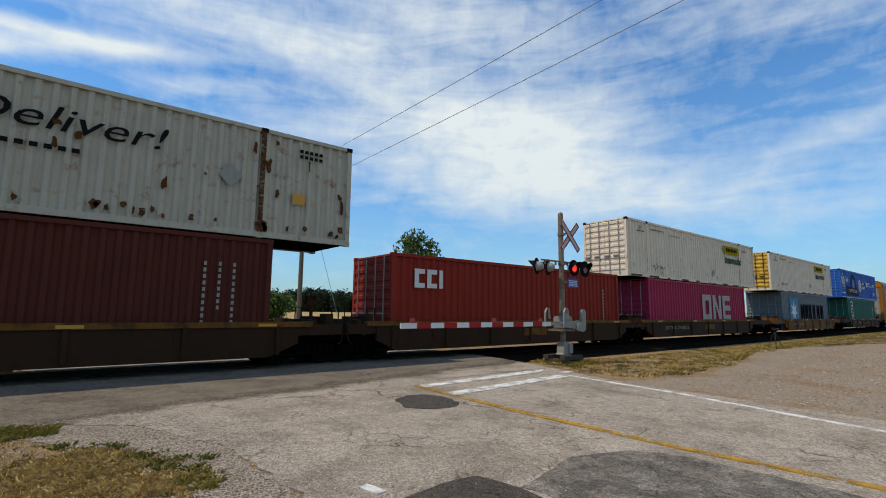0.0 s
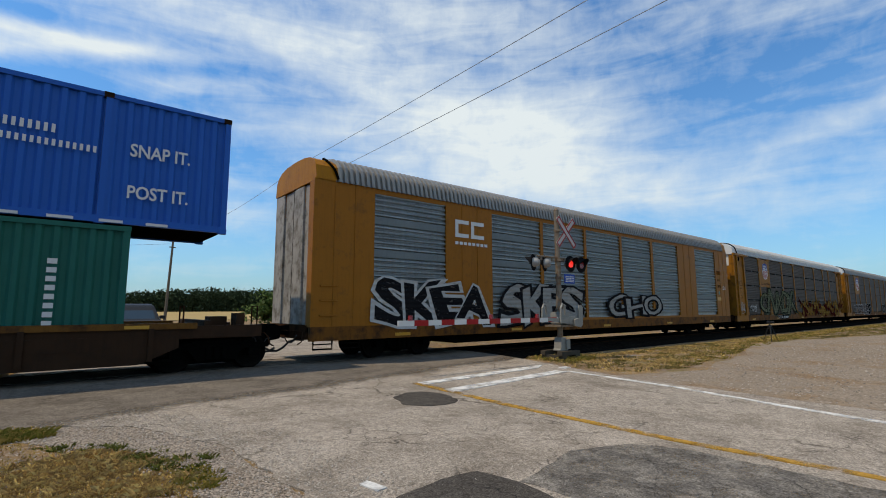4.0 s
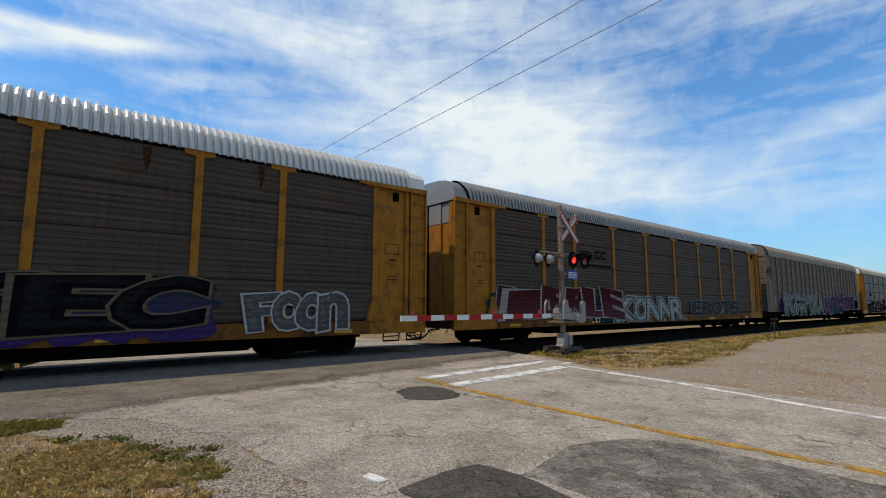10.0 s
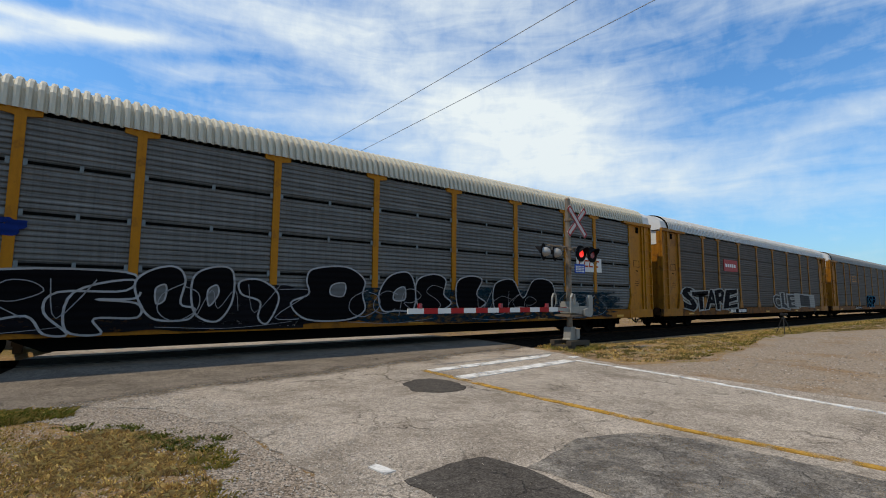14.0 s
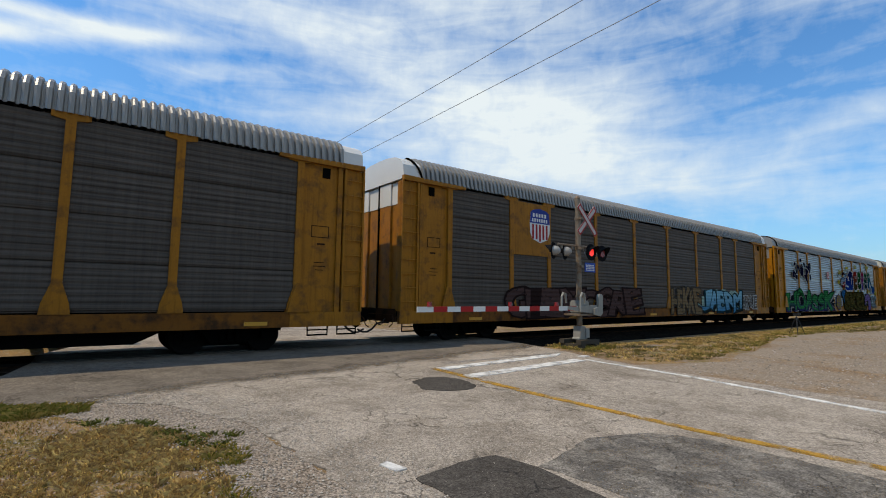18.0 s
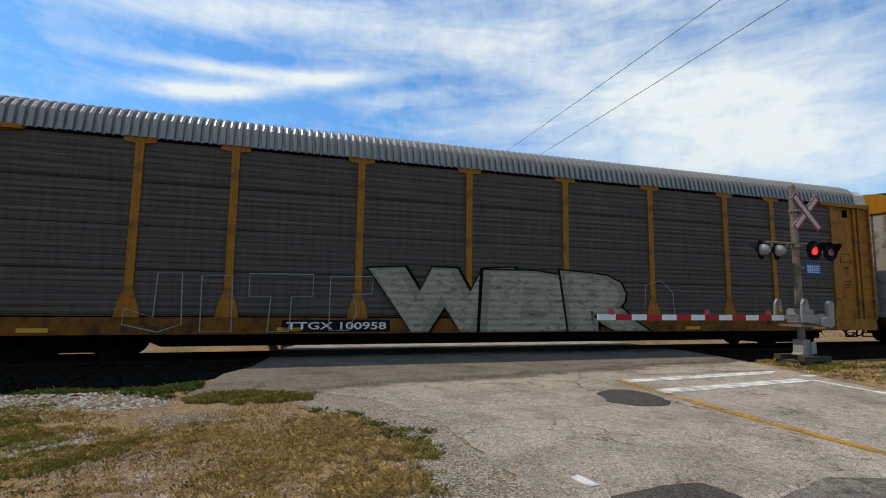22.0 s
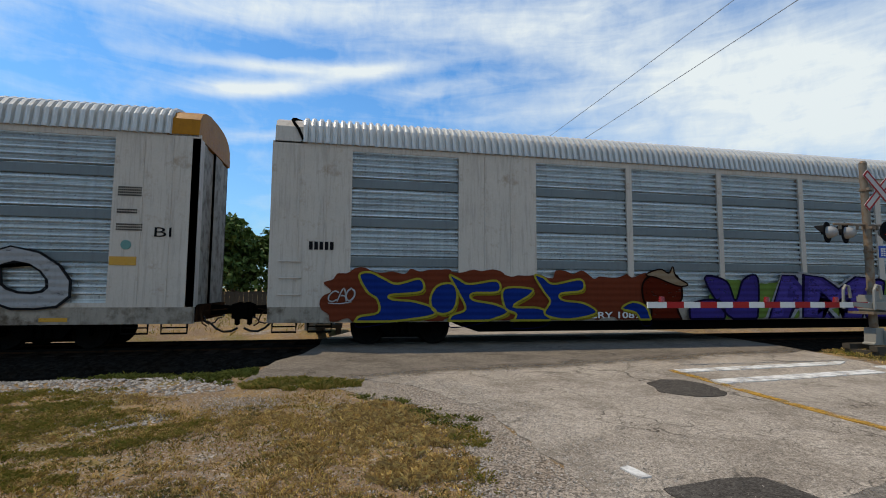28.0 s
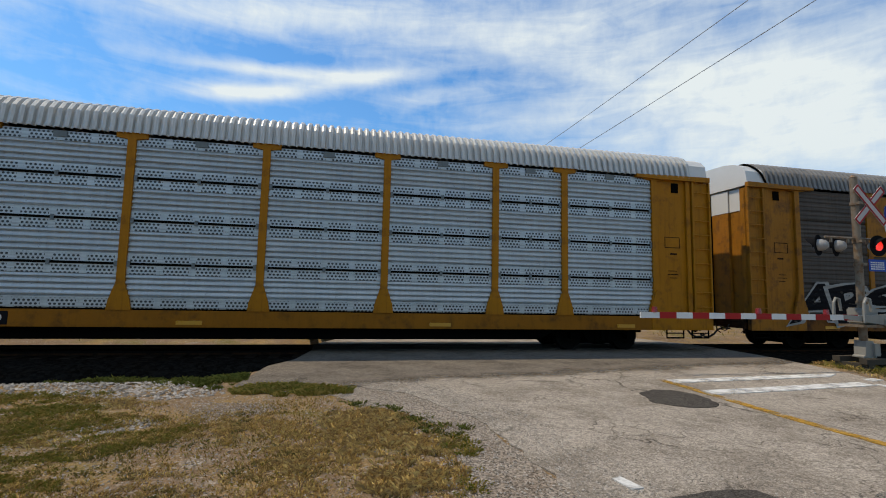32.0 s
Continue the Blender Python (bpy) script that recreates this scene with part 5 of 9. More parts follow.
def rack_flush(X, label, paint_mat, panel_mat, roof, end_paint, name="autorack_car", mark=None, band=None):
    """An autorack with flush painted sides and ribbed sheets let into them."""
    car = rack_frame(name, label, paint_mat, roof, end_paint, X)
    cuts = ((1.93, 4.69), (6.85, 9.57), (9.75, 12.55), (12.71, 15.45), (15.62, 18.38), (18.6, 21.33), (23.5, 26.28))
    edge = 0.0
    for a, b in cuts + ((CARLEN, CARLEN),):
        w = round(a - edge, 2)
        if w > 0.01:
            hang("side_wall", shared(("side_wall", w), lambda bm: box(bm, 0, w, 0.0, 0.07, 1.0, 5.08)), paint_mat, car, m=pose(edge, 0, 0))
            if w > 1.2:
                for k in range(1, 3):
                    hang("wall_seam", shared("wall_seam", lambda bm: box(bm, -0.02, 0.02, -0.014, 0.0, 1.02, 5.0)), paint_mat, car, m=pose(edge + w * k / 3, 0, 0))
        edge = b
        if b < CARLEN:
            w2 = round(b - a, 2)
            hang("side_panel", shared(("side_panel", w2, 4, 6, 0.12), sheet_build(w2, 4, 5, 0.22, 0.085)), panel_mat, car, m=pose(a, 0.03, 0))
            for t in range(1, 4):
                hang("panel_band", shared(("panel_band", w2), lambda bm: box(bm, 0, w2, 0.05, 0.082, 0.0, 0.215)), band or M["band"], car, "flat band across the sheet", m=pose(a, 0, RACK_Z0 + t * (RACK_Z1 - RACK_Z0) / 4))
            for lo, hi in ((1.0, 1.1), (4.92, 5.08)):
                hang("panel_rail", shared(("panel_rail", w2, lo), lambda bm: box(bm, 0, w2, 0.0, 0.06, lo, hi)), paint_mat, car, m=pose(a, 0, 0))
    hang("end_door", shared("end_door", end_door_build), M["end_grey"], car, m=pose(0.05, 0, 0))
    hang("end_door", shared("end_door", end_door_build), M["end_grey"], car, m=pose(CARLEN - 0.05, W, 0, 0, 0, 180))
    def corner(bm):
        box(bm, -0.004, 0.18, -0.005, 0.3, 1.004, 4.996)
        for i in range(3):
            bent_tube(bm, [(0.25, 0.0, 1.3 + 0.4 * i), (0.25, -0.06, 1.3 + 0.4 * i), (0.75, -0.06, 1.3 + 0.4 * i), (0.75, 0.0, 1.3 + 0.4 * i)], 0.016)
    hang("corner_post", shared("corner_post", corner), paint_mat, car)
    hang("corner_post", shared("corner_post", corner), paint_mat, car, m=pose(CARLEN, 0.3, 0, 0, 0, 180))
    rack_markers(car, paint_mat, None)
    if mark:
        hang("number_plate", shared("flush_number_plate", lambda b: box(b, 0, 2.3, -0.062, -0.054, 0.66, 0.95)), M["black_paint"], car, "black stencil plate", m=pose(7.7, 0, 0))
        words("car_mark", mark, 7.8, 9.9, 0.72, 0.89, -0.066, M["white_paint"], car, "white stencilled car mark", offset=0.015)
    faint = M["black_paint"] if paint_mat is M["white_car"] else M["rusty_steel"]
    for z0, wide, rows in ((3.55, 0.50, 4), (3.15, 0.42, 2), (2.75, 0.55, 3)):
        bars("stencil", 26.4, 26.4 + wide, z0, z0 + 0.06 * rows, -0.012, faint, car, 13, 0.3, rows=rows)
    hang("round_label", shared("round_label", lambda b: prism(b, circle(26.62, 2.42, 0.11, 14), -0.012, -0.002)), M["pale_green"], car, "small round pale green label")
    hang("notice_plate", shared("notice_plate", lambda b: box(b, 0, 0.55, -0.012, 0, 1.95, 2.15)), M["orange_marker"], car, m=pose(26.3, 0, 0))
    words("letters", "BI", 27.2, 27.56, 2.62, 2.84, -0.014, M["black_paint"] if paint_mat is M["white_car"] else M["white_paint"], car, "stencilled letters")
    FRAME_PARTS[car.name] = {ob.name for ob in car.children}
    return car


def rack_ribbed(X, label, paint_mat, panel_mat, roof, end_paint):
    """A closed-sided taller autorack with narrow bays of perforated sheet between close ribs."""
    car = rack_frame("autorack_car", label, M["shaded_black_steel"], roof, end_paint, X, rise=0.88)
    hang("end_wall", shared("end_wall_side", lambda b: box(b, 0, 1.2, 0.0, 0.07, 1.0, 5.08)), paint_mat, car)
    hang("end_wall", shared("end_wall_side", lambda b: box(b, 0, 1.2, 0.0, 0.07, 1.0, 5.08)), paint_mat, car, m=pose(CARLEN - 1.2, 0, 0))
    n, start = 22, 1.21
    step = 1.168
    for i in range(n + 1):
        hang("side_rib", shared("side_rib", lambda b: box(b, -0.07, 0.07, -0.05, 0.06, 1.0, 5.06)), paint_mat, car, m=pose(start + i * step, 0, 0))
        if i < n:
            w = round(step - 0.14, 2)
            hang("side_panel", shared(("flat_panel", w), lambda b: box(b, 0, w, 0.02, 0.06, 1.0, 5.06)), panel_mat, car, m=pose(start + i * step + 0.07, 0, 0))
    for x in (0.35, CARLEN - 1.2):
        hang("side_door", shared("small_side_door", lambda b: (box(b, 0, 0.85, -0.03, 0, 1.1, 3.0), box(b, -0.05, 0.95, -0.06, 0, 3.0, 3.12))[0]), paint_mat, car, "narrow closed door", m=pose(x, 0, 0))
    hang("end_door", shared("end_door", end_door_build), paint_mat, car, m=pose(0.05, 0, 0))
    hang("end_door", shared("end_door", end_door_build), paint_mat, car, m=pose(CARLEN - 0.05, W, 0, 0, 0, 180))
    rung = shared("end_rung", lambda b: bent_tube(b, [(0, 0.15, 0), (-0.12, 0.15, 0), (-0.12, 0.6, 0), (0, 0.6, 0)], 0.018))
    for i in range(9):
        hang("rung", rung, M["shaded_black_steel"], car, m=pose(0.1, 0, 1.3 + i * 0.42))
    for z, mt in ((1.75, "red_paint"), (1.9, "white_paint"), (2.05, "red_paint"), (1.6, "white_paint")):
        hang("reflector", shared("red_white_reflector", lambda b: box(b, 0, 0.1, -0.06, -0.052, 0, 0.14)), M[mt], car, m=pose(1.45, 0, z))
    rack_markers(car, paint_mat, None)
    FRAME_PARTS[car.name] = {ob.name for ob in car.children}
    return car


# ---------------------------------------------------------------- containers and well cars
def corrugated_build(length, z0, z1, pitch=0.29, depth=0.055):
    """A side sheet with upright folds."""
    def build(bm):
        n = int(length / pitch)
        p = length / n
        xs = []
        for i in range(n):
            a = i * p
            xs += [(a, 0.0), (a + p * 0.3, 0.0), (a + p * 0.46, depth), (a + p * 0.82, depth)]
        xs.append((length, 0.0))
        lo, hi = [bm.verts.new((x, y, z0)) for x, y in xs], [bm.verts.new((x, y, z1)) for x, y in xs]
        for i in range(len(xs) - 1):
            bm.faces.new((lo[i], lo[i + 1], hi[i + 1], hi[i]))
    return build


CW = 2.44


def door_leaf(bm, high):
    """One door leaf with pressed level folds, as a single skin."""
    prof = []
    for i in range(9):
        z = 0.18 + i * (high - 0.3) / 9
        h = (high - 0.3) / 9
        prof += [(0.0, z), (0.0, z + h * 0.4), (-0.03, z + h * 0.5), (-0.03, z + h * 0.9)]
    prof += [(0.0, high - 0.12), (0.05, high - 0.12), (0.05, 0.18)]
    lo, hi = [bm.verts.new((x, 0.0, z)) for x, z in prof], [bm.verts.new((x, 1.08, z)) for x, z in prof]
    for i in range(len(prof)):
        j = (i + 1) % len(prof)
        bm.faces.new((lo[i], lo[j], hi[j], hi[i]))
    bm.faces.new(lo), bm.faces.new(hi[::-1])


def container(label, colour_mat, X, length, high, z, posts=(), door_mat=None, frame_mat=None, group="containers on the well cars"):
    """A shipping container: frame, folded sides, doors with locking bars, roof and corner castings."""
    frame_mat = frame_mat or colour_mat
    door_mat = door_mat or colour_mat
    box_ = thing("shipping_container", label, "container", group, m=pose(X, TRACK_Y + 0.2, z))
    k = (round(length, 2), round(high, 2))
    for nm, y, turn in (("side_sheet", 0.03, 0), ("side_sheet", CW - 0.03, 180)):
        hang(nm, shared(("side_sheet",) + k, corrugated_build(length - 0.24, 0.16, high - 0.1)), colour_mat, box_, m=pose(0.12 if turn == 0 else length - 0.12, y, 0, 0, 0, turn))
    hang("container_roof", shared(("container_roof",) + k, lambda b: box(b, 0.05, length - 0.05, 0.05, CW - 0.05, high - 0.08, high - 0.02)), colour_mat, box_)
    hang("floor_frame", shared(("floor_frame",) + k, lambda b: box(b, 0.05, length - 0.05, 0.06, CW - 0.06, 0.05, 0.17)), M["shaded_black_steel"], box_)
    for y in (0.0, CW - 0.09):
        hang("top_rail", shared(("top_rail",) + k, lambda b: box(b, 0.1, length - 0.1, 0, 0.09, high - 0.1, high)), frame_mat, box_, m=pose(0, y, 0))
        hang("bottom_rail", shared(("bottom_rail",) + k, lambda b: box(b, 0.1, length - 0.1, 0, 0.09, 0.02, 0.17)), frame_mat, box_, m=pose(0, y, 0))
    spots = [0.0, length - 0.13] + [p - 0.06 for p in posts]
    for x in spots:
        for y in (-0.004, CW - 0.116):
            hang("corner_post", shared(("corner_post", high), lambda b: box(b, 0, 0.13, 0, 0.12, 0.0, high)), frame_mat, box_, m=pose(x, y, 0))
            for zz in (0.0, high - 0.11):
                hang("corner_casting", shared("corner_casting", lambda b: box(b, -0.008, 0.17, -0.006, 0.13, 0, 0.118)), M["rusty_steel"] if zz and posts else frame_mat, box_, m=pose(x - (0.03 if x > 0.5 else 0), y - 0.002, zz))
    # doors at the leading end, plain wall at the other
    for y in (0.13, CW / 2 + 0.01):
        door = hang("door", shared(("door", high), lambda b: door_leaf(b, high)), door_mat, box_, m=pose(0.03, y, 0))
        for dy in (0.28, 0.8):
            hang("lock_bar", shared(("lock_bar", high), lambda b: (tube(b, (-0.06, 0, 0.08), (-0.06, 0, high - 0.08), 0.02), box(b, -0.1, -0.04, -0.02, 0.3, 1.0, 1.05))[0]), M["rusty_steel"] if door_mat is not colour_mat else M["cabinet_grey"], door, m=pose(0, dy, 0))
    hang("end_wall", shared(("container_end", high), lambda b: box(b, 0, 0.05, 0.1, CW - 0.1, 0.16, high - 0.08)), colour_mat, box_, m=pose(length - 0.08, 0, 0))
    hang("end_sill", shared("container_sill", lambda b: box(b, 0, 0.1, 0.1, CW - 0.1, 0.0, 0.17)), frame_mat, box_)
    return box_


def well_car(label, X0, X1, W0, W1, side_mat, top_mat, mark=None, brake_at=(-0.7, 0.55)):
    """A double-stack well car between X0 and X1 with its well from W0 to W1."""
    car = thing("well_car", label, "rail car", "well cars of the train", m=pose(X0, TRACK_Y, 0))
    L, a, b = X1 - X0, W0 - X0, W1 - X0
    k = (round(L, 1), round(a, 1), round(b, 1))
    for y in (0.0, 2.84):
        def side(bm):
            prism(bm, [(a - 0.25, 0.62), (a + 0.5, 0.3), (b - 0.5, 0.3), (b + 0.25, 0.62), (b + 0.25, 1.05), (a - 0.25, 1.05)], 0.03, 0.14)
            for i in range(7):
                x = a + 0.3 + i * (b - a - 0.6) / 6
                box(bm, x - 0.05, x + 0.05, -0.03, 0.06, 0.36, 1.06)
        s = hang("side_sill", shared(("well_side",) + k, side), side_mat, car, m=pose(0, y, 0) if y == 0 else pose(L, 2.98, 0, 0, 0, 180))
        def chord(bm):
            box(bm, a - 0.6, b + 0.6, -0.02, 0.16, 1.04, 1.17)
        hang("top_chord", shared(("top_chord",) + k, chord), top_mat, car, m=pose(0, y, 0))
    hang("well_floor", shared(("well_floor",) + k, lambda bm: box(bm, a - 0.2, b + 0.2, 0.12, 2.86, 0.30, 0.36)), M["shaded_black_steel"], car)
    for x0, x1 in ((0.0, a - 0.2), (b + 0.2, L)):
        w = round(x1 - x0, 2)
        def platform(bm):
            box(bm, 0, w, 0.5, 2.48, 0.78, 1.0)
            box(bm, 0, w, 0.06, 0.2, 0.82, 1.1), box(bm, 0, w, 2.78, 2.92, 0.82, 1.1)
            box(bm, w * 0.3, w * 0.3 + 0.15, 0.1, 2.88, 0.8, 1.22)
            box(bm, w * 0.7, w * 0.7 + 0.2, 0.25, 0.7, 1.0, 1.38)
            box(bm, w * 0.45, w * 0.45 + 0.4, 0.8, 1.3, 1.0, 1.3)
        hang("end_platform", shared(("end_platform", w), platform), side_mat, car, m=pose(x0, 0, 0))
        def grab(bm):
            bent_tube(bm, [(0, 0.08, 1.0), (0, 0.08, 1.55), (0, 0.5, 1.55), (0, 0.5, 1.0)], 0.018)
        for dx in (0.12, w - 0.12):
            hang("grab_iron", shared("grab_iron", grab), M["rusty_steel"], car, m=pose(x0 + dx, 0, 0))
        truck(car, (x0 + x1) / 2, 1.49)
    def brake(bm):
        n = 18
        for i in range(n):
            p, q = 2 * math.pi * i / n, 2 * math.pi * (i + 1) / n
            tube(bm, (0.28 * math.cos(p), 0, 0.28 * math.sin(p)), (0.28 * math.cos(q), 0, 0.28 * math.sin(q)), 0.018, n=5)
        for i in range(5):
            p = 2 * math.pi * i / 5
            tube(bm, (0, 0, 0), (0.28 * math.cos(p), 0, 0.28 * math.sin(p)), 0.012, n=5)
        tube(bm, (0, 0.05, -1.05), (0, 0.05, 0.05), 0.05, n=6)
        box(bm, -0.14, 0.14, 0.02, 0.2, -0.16, 0.12)
    if brake_at:
        x, y = brake_at
        hang("brake_wheel", shared("brake_wheel", brake), M["rusty_steel"], car, "spoked hand brake wheel", m=pose(x % L, y, 1.75 if y < 1 else 2.04))
    couplers(car, L, 1.49)
    for i in range(3):
        x = a + 1.8 + i * (b - a) / 3
        hang("stencil_panel", shared("stencil_panel", lambda bm: box(bm, 0, 1.3, 0.018, 0.03, 0.62, 0.9)), M["well_yellow"] if i == 1 else M["well_brown"], car, m=pose(x, 0, 0))
    if mark:
        words("car_mark", mark, a + 1.6, a + 4.2, 0.66, 0.84, 0.012, M["cabinet_grey"], car, "pale stencilled car mark")
    for i in range(4):
        hang("reflector", shared("well_reflector", lambda bm: box(bm, 0, 0.45, -0.03, -0.02, 1.06, 1.13)), M["orange_marker"], car, m=pose(a + 0.8 + i * (b - a - 1.6) / 3, 0, 0))
    return car


TRAIN = []


def build_stacks():
    rust = dict(second=(0.22, 0.10, 0.05), second_amount=0.12, streaks=0.25)
    c_grey = material("container_grey", (0.37, 0.345, 0.275), 0.55, vary=0.14, **rust)
    c_maroon = material("container_maroon", (0.078, 0.017, 0.011), 0.6, vary=0.18, streaks=0.2)
    c_red = material("container_red", (0.225, 0.020, 0.010), 0.55, vary=0.14, streaks=0.15)
    c_white = material("container_white", (0.64, 0.545, 0.425), 0.5, vary=0.12, streaks=0.28, second=(0.30, 0.22, 0.14), second_amount=0.08)
    c_pink = material("container_magenta", (0.30, 0.019, 0.055), 0.5, vary=0.1, streaks=0.15)
    c_slate = material("container_slate", (0.120, 0.147, 0.162), 0.55, vary=0.14, streaks=0.2)
    c_blue = material("container_blue", (0.006, 0.088, 0.36), 0.45, vary=0.08, streaks=0.05)
    c_green = material("container_green", (0.007, 0.096, 0.075), 0.5, vary=0.14, streaks=0.18)
    c_ydoor = material("container_yellow_door", (0.58, 0.40, 0.045), 0.55, vary=0.3, streaks=0.3, second=(0.42, 0.17, 0.065), second_amount=0.55)
    zb, zt = 0.37, 0.40 + 2.9
    cars = [well_car("rust-brown double-stack well car carrying two containers", -12.48, 6.29, -8.53, 4.78, M["well_brown"], M["well_yellow"]),
            well_car("rust-brown well car carrying one red container", 6.45, 21.73, 7.64, 20.54, M["well_brown"], M["well_yellow"]),
            well_car("rust-brown well car carrying a white and a magenta container", 21.89, 39.72, 22.98, 36.29, M["well_brown"], M["well_yellow"], "DTTX 740623", (-1.4, 1.9)),
            well_car("yellow-brown well car carrying a white and a slate container", 41.07, 59.27, 43.46, 56.77, M["well_yellow"], M["well_yellow"], "DTTX 453192", None),
            well_car("rust-brown well car carrying a blue and a green container", 60.62, 79.02, 63.53, 76.94, M["well_brown"], M["well_yellow"], "DTTX 745057", (0.25, 1.9))]
    y = -0.012
    b = container("faded grey shipping container with rust stains", c_grey, -10.16, 16.63, 2.9, zt, (2.0, 14.1))
    words("letters", "Deliver!", 8.4, 11.9, 1.78, 2.3, y, M["black_paint"], b, "black slogan letters", shear=0.25)
    bars("web_line", 7.7, 10.4, 1.37, 1.47, y, M["black_paint"], b, 12, 0.4)
    bars("number", 15.05, 15.75, 2.3, 2.6, y, M["black_paint"], b, 5, 0.3, rows=2)
    bm = bmesh.new()
    prism(bm, [(13.0, 1.5), (13.3, 1.8), (13.6, 1.5), (13.3, 1.2)], y - 0.004, y)
    part("hazard_diamond", bm, M["cabinet_grey"], b)
    rng = random.Random(8)
    for i in range(46):
        low = i % 3 != 0
        x = rng.uniform(5.5, 16.2) if i % 4 else rng.choice((14.0, 14.15, 16.3)) + rng.uniform(-0.08, 0.08)
        z = rng.uniform(0.16, 0.34) if low else rng.uniform(0.5, 2.6)
        w, h = rng.uniform(0.02, 0.075), rng.uniform(0.06, 0.22) if low else rng.uniform(0.05, 0.4)
        shape(b, blob_outline(rng, x - w, x + w, max(z, 0.65) if not low else z, (max(z, 0.65) if not low else z) + h, 10, 0.4), (0.135, 0.052, 0.022), "brown rust stain", y=y - 0.006, smooth=False, wear=0.34, name="rust_stain", floor=0.1)
    for x, w in ((14.06, 0.05), (1.96, 0.05)):
        bm = bmesh.new()
        box(bm, x - w, x + w * 1.6, y - 0.008, y - 0.004, 0.15, 2.8)
        part("rusty_post", bm, spray((0.15, 0.070, 0.032), 0.46), b, "rust-eaten post")
    bm = bmesh.new()
    box(bm, 14.9, 15.25, y - 0.003, y, 1.0, 1.3)
    part("label", bm, M["orange_marker"], b)
    cont = [b]
    b = container("dark maroon shipping container in a well car", c_maroon, -8.26, 12.56, 2.9, zb)
    for i in range(3):
        bars("number", 10.95 + 0.33 * i, 11.04 + 0.33 * i, 0.6 + 0.5 * (i % 2), 2.3, y, M["cabinet_grey"], b, 1, 0.3, rows=11 - 3 * (i % 2))
    cont.append(b)
    b = container("bright red forty-foot shipping container in a well car", c_red, 7.96, 12.56, 2.9, zb)
    for i in range(3):
        bm = bmesh.new()
        x = 0.85 + i * 0.5
        if i < 2:
            prism(bm, [(x, 1.85), (x + 0.4, 1.85), (x + 0.4, 2.0), (x + 0.17, 2.0), (x + 0.17, 2.3), (x + 0.4, 2.3), (x + 0.4, 2.45), (x, 2.45)], y - 0.004, y)
        else:
            box(bm, x, x + 0.15, y - 0.004, y, 1.85, 2.45)
        part("logo_shape", bm, M["white_paint"], b, "white block of the owner's logo")
    bars("number", 11.25, 11.36, 0.6, 2.2, y, M["cabinet_grey"], b, 1, 0.2, rows=11)
    cont.append(b)
    for lab, X, dm in (("dirty white fifty-three foot container with yellow logo panel", 21.69, c_white), ("dirty white fifty-three foot container with yellow doors", 41.56, c_ydoor)):
        b = container(lab, c_white, X - 0.24, 16.63, 2.9, zt, (2.0, 14.1), door_mat=dm)
        bm = bmesh.new()
        box(bm, 11.5, 14.0, y - 0.004, y, 2.05, 2.55)
        part("logo_panel", bm, spray((0.50, 0.36, 0.02), 0.2), b, "yellow logo panel")
        bars("logo_row", 11.9, 13.7, 2.2, 2.42, y - 0.006, M["black_paint"], b, 7, 0.25)
        words("letters", "Intermodal", 11.65, 14.3, 1.42, 1.92, y, M["dark_green"], b, "bold dark green word on the side", offset=0.035)
        words("letters", "TOP LIFT ONLY", 2.25, 3.75, 0.5, 0.66, y, M["black_paint"], b)
        bars("stencil", 1.22, 1.42, 2.46, 2.64, y, M["black_paint"], b, 3, 0.45, rows=2)
        bars("stencil", 0.98, 1.68, 2.30, 2.37, y, M["black_paint"], b, 12, 0.4)
        bars("stencil", 2.3, 3.7, 2.5, 2.56, y, M["black_paint"], b, 24, 0.45)
        bars("stencil", 4.3, 5.6, 2.38, 2.44, y, M["black_paint"], b, 14, 0.6)
        bars("stencil", 14.6, 15.3, 2.38, 2.46, y, M["black_paint"], b, 10, 0.45)
        bm = bmesh.new()
        prism(bm, [(9.6, 0.7), (9.82, 0.92), (10.04, 0.7), (9.82, 0.48)], y - 0.004, y)
        part("hazard_diamond", bm, M["cabinet_grey"], b)
        rng = random.Random(int(X))
        for i in range(22):
            x, z = rng.uniform(0.3, 15.8), rng.choice((rng.uniform(0.2, 0.9), rng.uniform(0.2, 0.5), rng.uniform(2.2, 2.6)))
            w, h = rng.uniform(0.012, 0.035), rng.uniform(0.05, 0.22)
            z = min(z, 2.68 - h)
            shape(b, blob_outline(rng, x - w, x + w, z, z + h, 10, 0.4), (0.085, 0.04, 0.02), "", y=y - 0.006, smooth=False, wear=0.34, name="rust_stain", floor=0.1)
        for i in range(9):
            x = 0.3 + i * 1.75 + rng.uniform(-0.3, 0.3)
            bm = bmesh.new()
            box(bm, x, x + rng.uniform(0.3, 1.1), -0.007, -0.003, 0.03, rng.uniform(0.05, 0.12))
            part("rust_edge", bm, spray((0.12, 0.065, 0.035), 0.42), b)
        cont.append(b)
    b = container("magenta shipping container with large pale block letters", c_pink, 23.35, 12.56, 2.9, zb)
    for i, sign in enumerate(("O", "N", "E")):
        bm = bmesh.new()
        x0, x1, z0, z1, t = 6.1 + i * 1.42, 7.3 + i * 1.42, 0.75, 2.25, 0.34
        if sign == "O":
            box(bm, x0, x0 + t, y - 0.004, y, z0, z1), box(bm, x1 - t, x1, y - 0.004, y, z0, z1)
            box(bm, x0 + t, x1 - t, y - 0.004, y, z0, z0 + t), box(bm, x0 + t, x1 - t, y - 0.004, y, z1 - t, z1)
        elif sign == "N":
            box(bm, x0, x0 + t, y - 0.004, y, z0, z1), box(bm, x1 - t, x1, y - 0.004, y, z0, z1)
